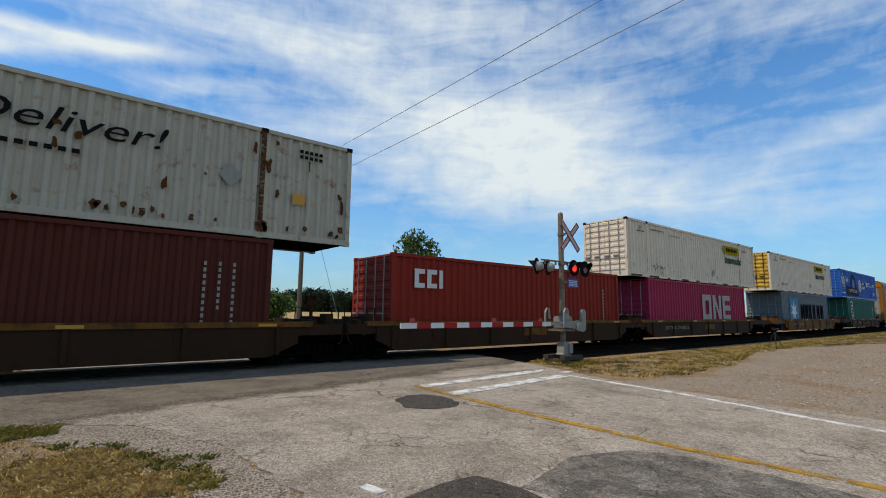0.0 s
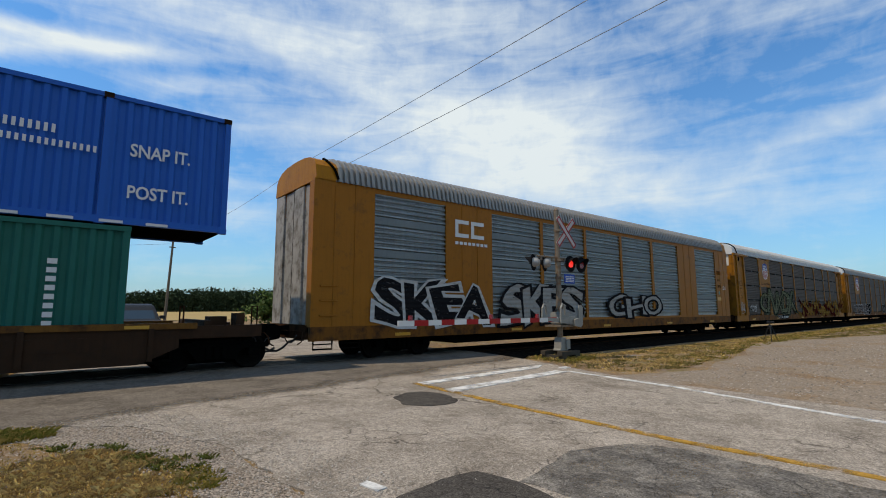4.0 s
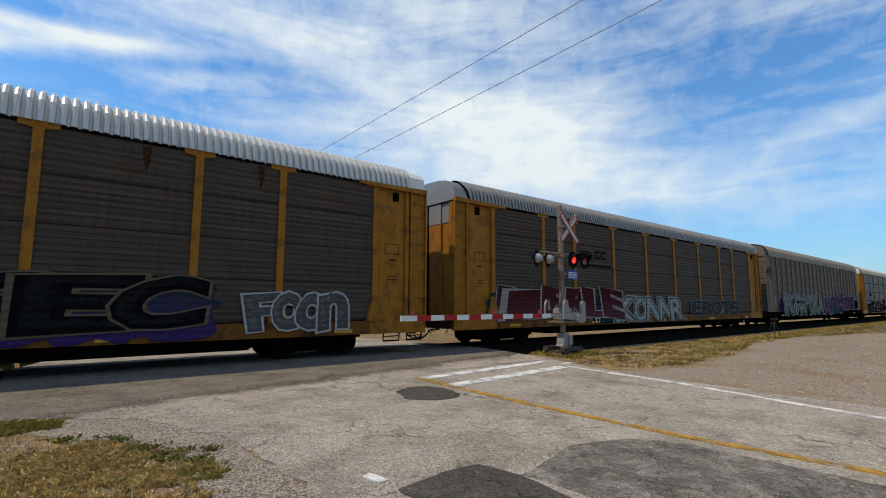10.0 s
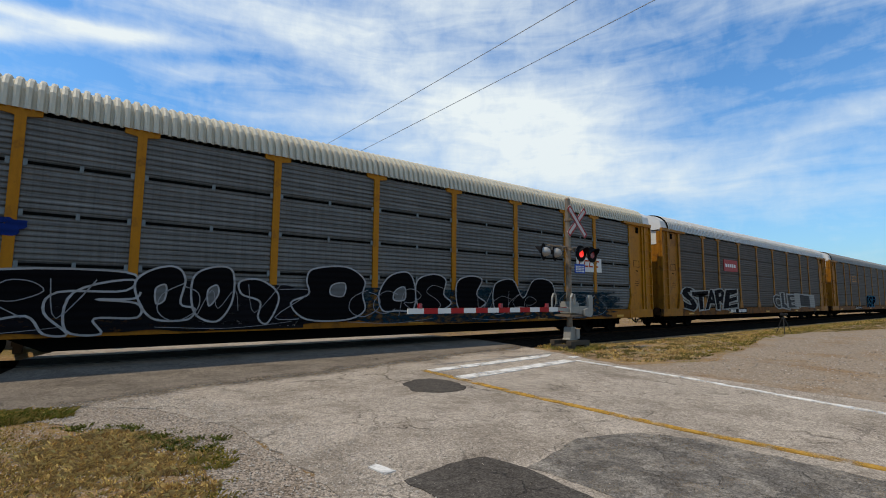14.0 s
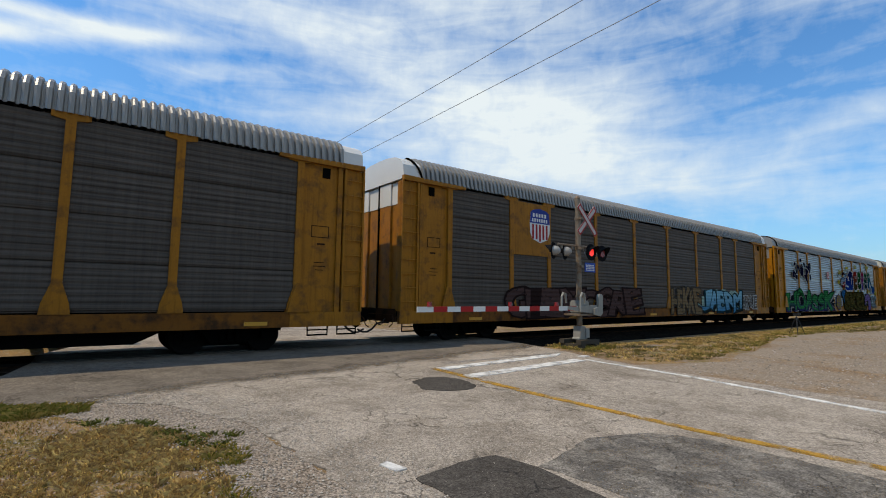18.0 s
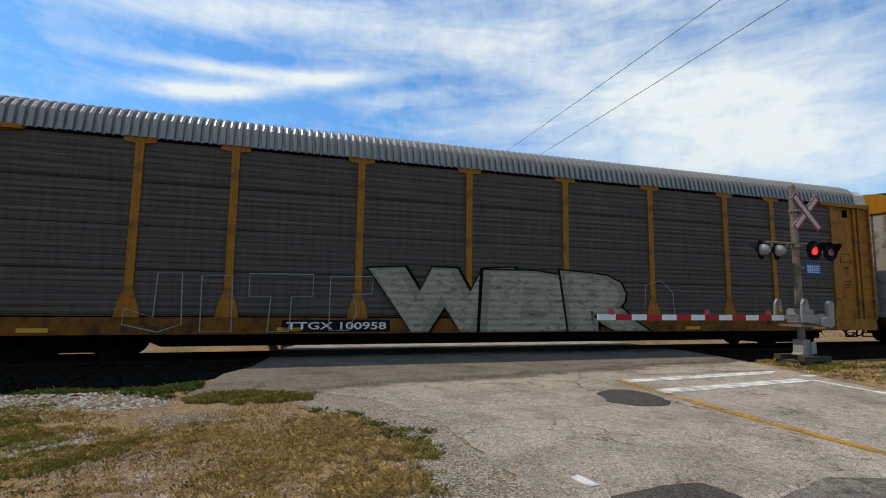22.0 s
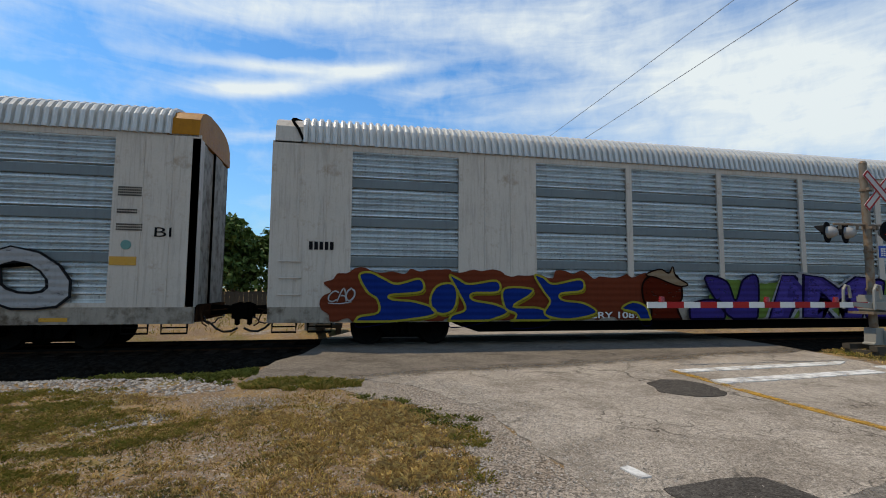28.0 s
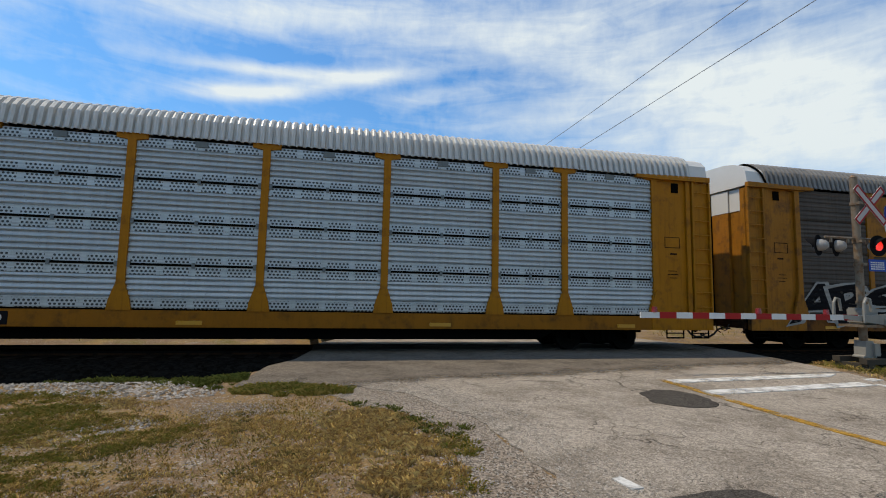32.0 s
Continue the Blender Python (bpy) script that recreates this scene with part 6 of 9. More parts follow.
            prism(bm, [(x0 + t, z1), (x0 + t, z1 - 0.55), (x1 - t, z0), (x1 - t, z0 + 0.55)], y - 0.004, y)
        else:
            box(bm, x0, x0 + t, y - 0.004, y, z0, z1)
            for k in range(3):
                box(bm, x0 + t, x1 - 0.05, y - 0.004, y, z0 + k * 0.59, z0 + k * 0.59 + 0.32)
        part("logo_shape", bm, spray((0.55, 0.50, 0.47), 0.2), b, "pale grey block of the owner's logo")
    cont.append(b)
    b = container("slate-grey shipping container with a pale blue star panel", c_slate, 43.38, 12.56, 2.9, zb)
    bm = bmesh.new()
    box(bm, 1.7, 3.75, y - 0.004, y, 0.4, 2.45)
    part("logo_panel", bm, spray((0.10, 0.36, 0.55), 0.2), b, "pale blue square panel")
    bm = bmesh.new()
    pts = []
    for i in range(14):
        a, r = math.pi * i / 7 + math.pi / 2, 0.85 if i % 2 == 0 else 0.34
        pts.append((2.72 + r * math.cos(a), 1.42 + r * math.sin(a)))
    prism(bm, pts, y - 0.008, y - 0.004)
    part("star", bm, M["white_paint"], b, "white seven-pointed star")
    for i, w in enumerate((0.9, 0.8, 0.6, 0.6, 0.75, 0.75)):
        bm = bmesh.new()
        x = 4.5 + i * 1.12
        prism(bm, [(x, 0.75), (x + 0.22, 0.75), (x + w * 0.5, 1.35), (x + w - 0.22, 0.75), (x + w, 0.75), (x + w, 2.0), (x + w - 0.22, 2.0), (x + w * 0.5, 1.7), (x + 0.22, 2.0), (x, 2.0)], y - 0.004, y)
        part("logo_shape", bm, M["black_paint"], b, "dark block of the owner's logo")
    cont.append(b)
    b = container("bright blue fifty-three foot container with white lettering", c_blue, 61.46, 16.63, 2.9, zt, (2.0, 14.1))
    words("letters", "53", 0.95, 1.25, 2.28, 2.48, y, M["white_paint"], b)
    words("letters", "CAUSE", 0.43, 1.75, 1.4, 2.2, y, M["white_paint"], b, "white slogan letters", offset=0.02)
    words("letters", "CONTAINER", 0.42, 1.75, 0.9, 1.32, y, M["white_paint"], b, offset=0.01)
    bars("web_line", 0.4, 1.7, 0.44, 0.58, y, M["white_paint"], b, 12, 0.3)
    words("letters", "FIND YOUR", 2.25, 3.3, 2.02, 2.2, y, M["white_paint"], b)
    words("letters", "PARK", 2.25, 3.3, 1.66, 1.98, y, M["white_paint"], b, offset=0.02)
    arch = [(2.2, 0.3), (7.6, 0.3), (7.0, 0.75), (6.6, 1.5), (6.3, 2.1), (5.7, 2.5), (5.0, 2.55), (4.5, 2.2), (4.3, 1.6), (4.15, 1.25), (3.6, 1.15), (2.2, 1.3)]
    bm = bmesh.new()
    prism(bm, arch, y - 0.003, y)
    part("rock_picture", bm, spray((0.075, 0.08, 0.085), 0.15), b, "grey printed picture of a rock arch")
    bm = bmesh.new()
    prism(bm, [(4.75, 1.15), (5.7, 1.1), (5.85, 1.6), (5.6, 2.0), (5.2, 2.1), (4.85, 1.8)], y - 0.006, y - 0.003)
    part("picture_opening", bm, c_blue, b)
    words("letters", "#CAUSECONTAINER", 3.0, 6.6, 0.62, 0.95, y - 0.006, M["white_paint"], b)
    bm = bmesh.new()
    prism(bm, [(7.7, 1.1), (8.25, 0.75), (8.8, 1.1), (8.8, 1.85), (8.25, 2.2), (7.7, 1.85)], y - 0.004, y)
    part("logo_panel", bm, M["white_paint"], b, "white hexagon logo")
    bm = bmesh.new()
    for x in (7.95, 8.18, 8.42):
        box(bm, x, x + 0.12, y - 0.008, y - 0.004, 1.0, 1.9)
    part("logo_shape", bm, M["red_paint"], b)
    bars("logo_row", 9.4, 10.3, 1.62, 1.9, y, M["white_paint"], b, 5, 0.5)
    bars("logo_row", 9.2, 10.7, 1.15, 1.42, y, M["white_paint"], b, 8, 0.5)
    bm = bmesh.new()
    box(bm, 11.3, 11.75, y - 0.004, y, 1.5, 2.0)
    part("logo_shape", bm, M["white_paint"], b)
    bars("logo_row", 11.95, 13.3, 1.78, 1.96, y, M["white_paint"], b, 11, 0.5)
    bars("logo_row", 11.95, 14.0, 1.5, 1.64, y, M["white_paint"], b, 18, 0.5)
    words("letters", "SNAP IT.", 14.55, 15.75, 1.55, 1.85, y, M["white_paint"], b, offset=0.02)
    words("letters", "POST IT.", 14.55, 15.75, 0.6, 0.9, y, M["white_paint"], b, offset=0.02)
    bars("edge_dashes", 0.4, 15.8, 0.03, 0.09, y - 0.004, M["white_paint"], b, 18, 0.5)
    cont.append(b)
    b = container("dark green shipping container with a white name strip", c_green, 63.58, 12.56, 2.9, zb)
    bm = bmesh.new()
    box(bm, 1.2, 1.95, y - 0.004, y, 0.3, 2.6)
    part("name_strip", bm, M["white_paint"], b, "white upright strip")
    for i in range(6):
        bm = bmesh.new()
        box(bm, 1.35, 1.8, y - 0.008, y - 0.004, 0.45 + i * 0.35, 0.7 + i * 0.35)
        part("logo_shape", bm, M["black_paint"], b)
    bars("number", 11.2, 11.4, 0.6, 2.2, y, M["white_paint"], b, 1, 0.2, rows=9)
    cont.append(b)
    TRAIN.extend(cars + cont)


def shield(car, x0, x1, z0, z1):
    """A striped shield in blue, white and red."""
    y = -0.03
    c = (x0 + x1) / 2
    x0, x1 = c - (x1 - x0) * 0.43, c + (x1 - x0) * 0.43
    h = z1 - z0
    out = [(x0 + 0.05, z1 - 0.12 * h), (x0 + 0.18 * (x1 - x0), z1 - 0.05 * h), (c, z1), (x1 - 0.18 * (x1 - x0), z1 - 0.05 * h), (x1 - 0.05, z1 - 0.12 * h), (x1, z1 - 0.45 * h), (x1 - 0.02, z0 + 0.3 * h), (x1 - 0.12 * (x1 - x0), z0 + 0.1 * h), (c, z0), (x0 + 0.12 * (x1 - x0), z0 + 0.1 * h), (x0 + 0.02, z0 + 0.3 * h), (x0, z1 - 0.45 * h)]
    bm = bmesh.new()
    prism(bm, out, y, y + 0.006)
    s = part("shield", bm, M["white_paint"], car, "white shield with red stripes and a blue top")
    bm = bmesh.new()
    prism(bm, [out[0], out[1], out[2], out[3], out[4], (x1 - 0.01, z1 - 0.44 * h), (x0 + 0.01, z1 - 0.44 * h)], y - 0.004, y)
    part("shield_top", bm, M["blue_paint"], s)
    bm = bmesh.new()
    for i in range(5):
        x = x0 + (x1 - x0) * (0.11 + 0.17 * i)
        box(bm, x, x + (x1 - x0) * 0.09, y - 0.004, y, z0 + (0.1 if i != 2 else 0.04) * h, z1 - 0.47 * h)
    part("shield_stripe", bm, M["red_paint"], s)
    bars("shield_row", x0 + 0.14 * (x1 - x0), x1 - 0.14 * (x1 - x0), z1 - 0.26 * h, z1 - 0.15 * h, y - 0.007, M["white_paint"], s, 5, 0.4)
    bars("shield_row", x0 + 0.1 * (x1 - x0), x1 - 0.1 * (x1 - x0), z1 - 0.40 * h, z1 - 0.30 * h, y - 0.007, M["white_paint"], s, 7, 0.4)


def octagon(car, x0, x1, z0, z1):
    y = -0.03
    k = 0.18
    w, h = x1 - x0, z1 - z0
    pts = [(x0 + k * w, z0), (x1 - k * w, z0), (x1, z0 + k * h), (x1, z1 - k * h), (x1 - k * w, z1), (x0 + k * w, z1), (x0, z1 - k * h), (x0, z0 + k * h)]
    bm = bmesh.new()
    prism(bm, pts, y, y + 0.008)
    o = part("octagon_sign", bm, M["white_paint"], car, "red octagonal emblem with a white edge")
    c = ((x0 + x1) / 2, (z0 + z1) / 2)
    for s, mt, d in ((0.955, "red_paint", 0.004), (0.885, "white_paint", 0.007), (0.86, "red_paint", 0.010)):
        bm = bmesh.new()
        prism(bm, [(c[0] + (a - c[0]) * s, c[1] + (b - c[1]) * s) for a, b in pts], y - d, y - d + 0.003)
        part("emblem_face", bm, M[mt], o)
    for i in range(4):
        bars("emblem_row", x0 + 0.2 * w, x1 - (0.14 + 0.05 * (i % 2)) * w, z0 + (0.17 + 0.17 * i) * h, z0 + (0.27 + 0.17 * i) * h, y - 0.014, M["white_paint"], o, 6, 0.22)


def block_letters(car, x0, x1, z0, z1, n, mat, y=-0.012, label="plain blocks of a company logo", lean=0.0):
    step = (x1 - x0) / n
    for i in range(n):
        x, w, t = x0 + i * step, step * 0.84, (z1 - z0) * 0.22
        bm = bmesh.new()
        box(bm, x, x + t, y - 0.004, y, z0, z1)
        box(bm, x + t, x + w, y - 0.004, y, z1 - t, z1), box(bm, x + t, x + w, y - 0.004, y, z0, z0 + t)
        if lean:
            for v in bm.verts:
                v.co.x += (v.co.z - z0) * lean
        part("logo_shape", bm, mat, car, label)


WHITE, BLACK, PALE = (0.62, 0.62, 0.60), (0.02, 0.02, 0.022), (0.40, 0.40, 0.38)
GREEN, BLUE, TEAL, PURPLE = (0.03, 0.25, 0.06), (0.02, 0.09, 0.45), (0.02, 0.25, 0.33), (0.12, 0.04, 0.26)


STRETCH = Matrix.Translation((-0.22, 0, 0)) @ Matrix.Diagonal((1.0397, 1, 1, 1))


def fit_marks(car):
    """Lays paint, plates and lettering out along the true length of the car."""
    for ob in car.children:
        if ob.name not in FRAME_PARTS[car.name]:
            ob.matrix_basis = STRETCH @ ob.matrix_basis


def build_racks():
    C = []
    # grey and amber car
    c = rack_flush(80.26, "amber autorack car with silver side sheets and graffiti", M["amber"], M["silver_panel"], M["roof_grey"], M["yellow_clean"])
    block_letters(c, 5.1, 6.5, 3.9, 4.5, 2, M["white_paint"], -0.016)
    bars("web_line", 5.1, 6.6, 3.65, 3.75, -0.016, M["white_paint"], c, 8)
    graffiti(c, "SKEA", 2.2, 6.4, 1.0, 2.3, BLACK, WHITE, "black and white graffiti letters", seed=1)
    graffiti(c, "SKES", 7.4, 11.8, 1.0, 2.3, PALE, BLACK, "grey graffiti letters", seed=2)
    graffiti(c, "GHO", 14.0, 18.5, 1.1, 2.1, PALE, BLACK, "outlined graffiti letters", seed=3, only_outline=True)
    C.append(c)
    # dark car with the large green piece
    c = rack_posts(109.45, "yellow autorack car with dark side sheets and large green graffiti", M["yellow"], M["dark_panel"], M["roof_white"], M["white_paint"], ribs=8, logo_bays={1: 3.0}, mark="TTGX 254889", joints=True)
    shield(c, 5.25, 6.4, 3.55, 4.75)
    words("letters", "BUILDING AMERICA", 4.95, 6.68, 3.16, 3.3, -0.026, M["black_paint"], c)
    graffiti(c, "Money", 2.5, 3.65, 1.2, 1.7, WHITE, BLACK, "white sprayed word", seed=4, bold=0.0, edge=0.01)
    piece(c, [(ch, a, b, p, q, (0.17, 0.195, 0.125), (0.22, 0.235, 0.155)) for ch, a, b, p, q in (("C", 4.3, 6.1, 1.1, 2.6), ("N", 5.8, 7.9, 1.05, 2.95), ("X", 7.4, 9.1, 1.05, 2.6), ("D", 8.9, 10.4, 1.05, 2.85), ("X", 9.8, 11.9, 1.05, 2.85))], (0.012, 0.016, 0.012), "jagged pale green graffiti letters with dark edges", wild=0.5, bold=0.01, edge=0.03, seed=5, depth=(0.08, 0.095, 0.07))
    for k in range(5):
        scrawl(c, 4.4 + 0.2 * k, 11.6, 1.1 + 0.1 * k, 2.6, (0.02, 0.024, 0.018) if k % 2 else (0.30, 0.33, 0.24), 200 + k, y=-0.066 - 0.002 * k, width=0.009, loops=12)
    flames(c, 13.2, 25.4, 0.62, 2.6, ((0.30, 0.17, 0.05), (0.085, 0.018, 0.014), (0.24, 0.13, 0.035), (0.07, 0.014, 0.012), (0.34, 0.21, 0.06)), 84, "tan and dark red flame-like graffiti", 6)
    scrawl(c, 0.9, 1.6, 1.2, 1.9, WHITE, 7)
    C.append(c)
    c = rack_posts(139.00, "yellow autorack car with dark side sheets and white graffiti", M["yellow"], M["dark_panel"], M["roof_grey"], M["white_paint"], logo_bays={1: 3.0}, mark="TTGX 994123")
    shield(c, 5.1, 6.55, 3.35, 4.85)
    piece(c, [(ch, 3.0 + 1.12 * k, 4.3 + 1.12 * k, 0.85, 1.85, (0.10, 0.09, 0.09), None) for k, ch in enumerate("CmmmUe")], (0.5, 0.5, 0.49), "white outlined bubble graffiti letters", bold=0.02, edge=0.035, seed=8)
    piece(c, [(ch, 8.75 + 0.62 * k, 9.6 + 0.62 * k, 0.75, 1.95, (0.009, 0.009, 0.01), None) for k, ch in enumerate("PEST")], (0.42, 0.42, 0.42), "black graffiti letters with thin white edges", bold=0.05, edge=0.03, seed=9, wild=0.5)
    piece(c, [(ch, 17.7 + 0.95 * k, 18.9 + 0.95 * k, 0.85, 1.95, (0.062, 0.056, 0.052), None) for k, ch in enumerate("CnUoZ")], (0.36, 0.36, 0.35), "pale outlined graffiti letters", bold=0.02, edge=0.028, seed=10)
    C.append(c)
    c = rack_posts(168.17, "yellow autorack car with brown side sheets and blue graffiti", M["yellow"], M["brown_panel"], M["roof_white"], M["white_paint"], logo_bays={})
    bm = bmesh.new()
    box(bm, 6.95, 9.66, -0.02, 0.03, 3.15, 3.85)
    part("logo_panel", bm, M["yellow_clean"], c, "yellow logo panel")
    block_letters(c, 7.5, 9.1, 3.35, 3.7, 3, M["black_paint"], -0.03)
    bars("logo_rule", 7.5, 9.1, 3.24, 3.29, -0.026, M["black_paint"], c, 1, 0)
    piece(c, [(ch, 1.85 + 0.52 * k, 2.5 + 0.52 * k, 0.9, 1.8, (0.055, 0.05, 0.045), None) for k, ch in enumerate("BERnn")], (0.24, 0.24, 0.23), "pale outlined graffiti letters", bold=0.03, edge=0.012, seed=11, shine=False)
    for x0, x1, col in ((4.2, 6.8, (0.02, 0.075, 0.06)), (6.4, 9.6, (0.03, 0.085, 0.05)), (9.2, 13.4, (0.035, 0.07, 0.075))):
        shape(c, blob_outline(random.Random(int(x0 * 10)), x0, x1, 0.66, 2.15), col, "dark green sprayed cloud", low=(0.05, 0.025, 0.13), y=-0.032 - x0 * 0.0002, name="graffiti_cloud")
    for x, w, h in ((3.3, 0.12, 0.9), (6.0, 0.07, 0.5), (8.3, 0.12, 0.7), (11.4, 0.1, 0.6), (14.2, 0.09, 0.5), (17.0, 0.1, 0.7), (19.8, 0.09, 0.6), (22.2, 0.08, 0.6)):
        shape(c, [(x - w, 4.95), (x + w, 4.95), (x + w * 0.8, 4.95 - h * 0.6), (x, 4.95 - h), (x - w * 0.7, 4.95 - h * 0.5)], (0.085, 0.030, 0.014), "rust streak on the sheet", y=-0.004, smooth=False, wear=0.42, name="rust_streak")
    words("car_mark", "TTGX 100628", 7.0, 9.2, 0.70, 0.86, -0.05, M["white_paint"], c, "white stencilled car mark", offset=0.015)
    piece(c, [(ch, a, b, 0.86, 2.12, (0.007, 0.009, 0.028), None) for ch, a, b in (("V", 4.75, 6.8), ("E", 6.8, 8.3), ("S", 8.15, 9.6), ("O", 9.4, 10.9), ("K", 10.8, 12.8))], (0.02, 0.15, 0.42), "black-navy graffiti letters with bright blue edges", bold=0.06, edge=0.05, seed=12, wild=0.4)
    for k in range(4):
        shape(c, blob_outline(random.Random(40 + k), 14.6 + 1.6 * k, 16.6 + 1.6 * k, 0.66, 2.0), (0.028, 0.05, 0.042), "dark green sprayed cloud", low=(0.06, 0.03, 0.15), y=-0.03 - 0.0006 * k, name="graffiti_cloud")
    piece(c, [(ch, 15.2 + 1.4 * k, 16.9 + 1.4 * k, 0.9, 2.05, (0.008, 0.008, 0.009), None) for k, ch in enumerate("MSEC")], (0.17, 0.12, 0.085), "black graffiti letters with tan edges", bold=0.06, edge=0.03, seed=13, wild=0.4)
    piece(c, [(ch, 22.0 + 0.6 * k, 22.8 + 0.6 * k, 0.8, 1.75, (0.10, 0.10, 0.098), None) for k, ch in enumerate("Foon")], (0.48, 0.48, 0.47), "white outlined bubble graffiti letters", bold=0.04, edge=0.03, seed=14)
    scrawl(c, 0.9, 1.6, 1.3, 1.8, BLACK, 15)
    scrawl(c, 0.85, 1.6, 2.4, 3.5, (0.14, 0.06, 0.02), 16, width=0.035, loops=3)
    C.append(c)
    c = rack_posts(197.44, "yellow autorack car with brown side sheets and grey graffiti", M["yellow"], M["brown_panel"], M["roof_grey"], M["roof_grey"], mark="TTGX 977105")
    bm = bmesh.new()
    for i in range(4):
        box(bm, 7.0, 8.0 - 0.1 * i, -0.010, -0.002, 3.5 + i * 0.09, 3.54 + i * 0.09)
    part("logo_stripe", bm, M["black_paint"], c)
    block_letters(c, 8.1, 9.0, 3.5, 3.85, 2, M["black_paint"], -0.006)
    bars("logo_row", 7.6, 9.3, 3.12, 3.24, -0.006, M["black_paint"], c, 8)
    graffiti(c, "DIERLE", 2.3, 9.9, 1.0, 2.1, (0.085, 0.022, 0.026), (0.36, 0.35, 0.34), "dark red graffiti letters with pale edges", back=(0.02, 0.05, 0.06), seed=17, edge=0.025, bold=0.06, low=(0.13, 0.05, 0.055))
    piece(c, [(ch, a, b, 0.62, 1.85, (0.27, 0.32, 0.32), (0.20, 0.22, 0.21)) for ch, a, b in (("K", 9.4, 11.1), ("O", 11.0, 12.2), ("N", 12.1, 13.5), ("N", 13.3, 14.7), ("R", 14.4, 15.8))], (0.02, 0.02, 0.02), "pale grey block graffiti letters with dark edges", bold=0.04, edge=0.025, seed=18, wild=0.12, tilt=2, rim=(0.40, 0.41, 0.40))
    shape(c, [(8.3, 0.8), (9.2, 0.75), (9.25, 1.35), (8.9, 1.5), (8.45, 1.3)], (0.015, 0.05, 0.055), "dark teal sprayed block", y=-0.03)
    piece(c, [(ch, 16.8 + 1.25 * k, 18.3 + 1.25 * k, 0.9, 1.75, (0.05, 0.055, 0.058), None) for k, ch in enumerate("EROTS")], (0.16, 0.21, 0.23), "dull blue-grey outlined graffiti letters", bold=0.03, edge=0.03, seed=19)
    C.append(c)
    c = rack_ribbed(226.86, "taupe autorack car with perforated sides and purple graffiti", M["taupe"], M["taupe_panel"], M["roof_tan"], M["taupe"])
    shape(c, [(2.3, 1.45), (3.0, 2.1), (3.2, 1.6), (3.0, 1.0), (2.6, 0.95)], (0.02, 0.03, 0.06), "dark blue sprayed diamond", y=-0.062, smooth=False)
    piece(c, [(ch, 3.55 + 1.18 * k, 4.95 + 1.18 * k, 0.72, 2.3, (0.20, 0.22, 0.215), (0.035, 0.15, 0.06)) for k, ch in enumerate("POPAMOKA")], (0.03, 0.04, 0.045), "silver and green graffiti letters", y=-0.062, bold=0.06, edge=0.022, seed=20, wild=0.45, rim=(0.46, 0.47, 0.48))
    words("car_mark", "CP 546164", 4.9, 8.4, 1.64, 1.86, -0.105, M["black_paint"], c, "dark stencilled car mark", offset=0.01)
    shape(c, blob_outline(random.Random(2), 14.4, 20.0, 0.66, 1.7, 36), (0.012, 0.10, 0.15), "teal sprayed cloud", y=-0.058, name="graffiti_cloud", wear=0.42)
    piece(c, [(ch, a, b, 0.66, q, (0.10, 0.06, 0.16), (0.17, 0.06, 0.13)) for ch, a, b, q in (("N", 14.0, 15.6, 2.2),)], (0.36, 0.33, 0.42), "angular purple graffiti letter with a pale edge", y=-0.064, bold=0.08, edge=0.03, seed=21, wild=0.3)
    for k, pts in enumerate((((17.32, 2.02), (17.74, 2.06), (17.77, 1.03), (17.38, 1.02)), ((15.76, 2.05), (16.04, 2.06), (15.90, 1.46)))):
        shape(c, pts, (0.008, 0.12, 0.17), "teal sprayed block", y=-0.060 - 0.0004 * k, smooth=False)
    shape(c, ((24.40, 2.05), (26.12, 2.00), (26.05, 1.16), (24.42, 1.16)), (0.008, 0.10, 0.13), "teal sprayed block", y=-0.060, smooth=False)
    shape(c, ((24.88, 1.96), (26.19, 1.82), (25.90, 1.28), (24.96, 1.27)), (0.008, 0.009, 0.010), "black sprayed block", y=-0.063)
    for k, pts in enumerate((((14.97, 2.23), (15.30, 2.46), (15.85, 1.46), (16.02, 2.33), (17.27, 2.36), (17.00, 1.93), (16.65, 1.88), (16.30, 1.04), (16.06, 0.62), (15.66, 0.64), (15.01, 1.70)),
                             ((17.70, 2.36), (18.69, 2.35), (18.41, 1.75), (18.20, 1.70), (18.25, 0.93), (17.74, 0.98)),
                             ((18.22, 2.65), (18.32, 2.75), (18.95, 2.11), (19.56, 2.74), (19.77, 2.76), (19.67, 2.10), (20.47, 2.79), (20.55, 1.08), (20.06, 1.08), (19.99, 1.62), (19.59, 1.30), (19.32, 1.73), (19.13, 1.60), (19.11, 1.21), (18.68, 1.59), (18.25, 0.85), (18.20, 1.74)),
                             ((20.53, 2.38), (22.29, 2.41), (21.39, 1.22), (22.17, 1.17), (22.17, 1.02), (20.37, 1.03), (21.32, 1.89), (20.56, 1.86)),
                             ((22.40, 2.29), (22.68, 2.41), (24.00, 2.45), (24.34, 2.22), (24.36, 1.05), (23.66, 1.06), (23.64, 1.75), (23.04, 1.74), (23.01, 1.06), (21.80, 1.15), (22.15, 1.77)))):
        shape(c, pts, (0.085, 0.050, 0.125), "angular purple graffiti letter with a white edge", edge=(0.50, 0.50, 0.52), width=0.026, y=-0.066 - 0.004 * k, smooth=False, low=(0.16, 0.055, 0.105), wear=0.24)
        strokes(c, [[(px + 0.05, pz - 0.06) for px, pz in pts]], (0.02, 0.014, 0.03), 0.018, y=-0.0672 - 0.004 * k)
    scrawl(c, 0.3, 1.3, 3.6, 4.2, BLACK, 22, y=-0.02)
    C.append(c)
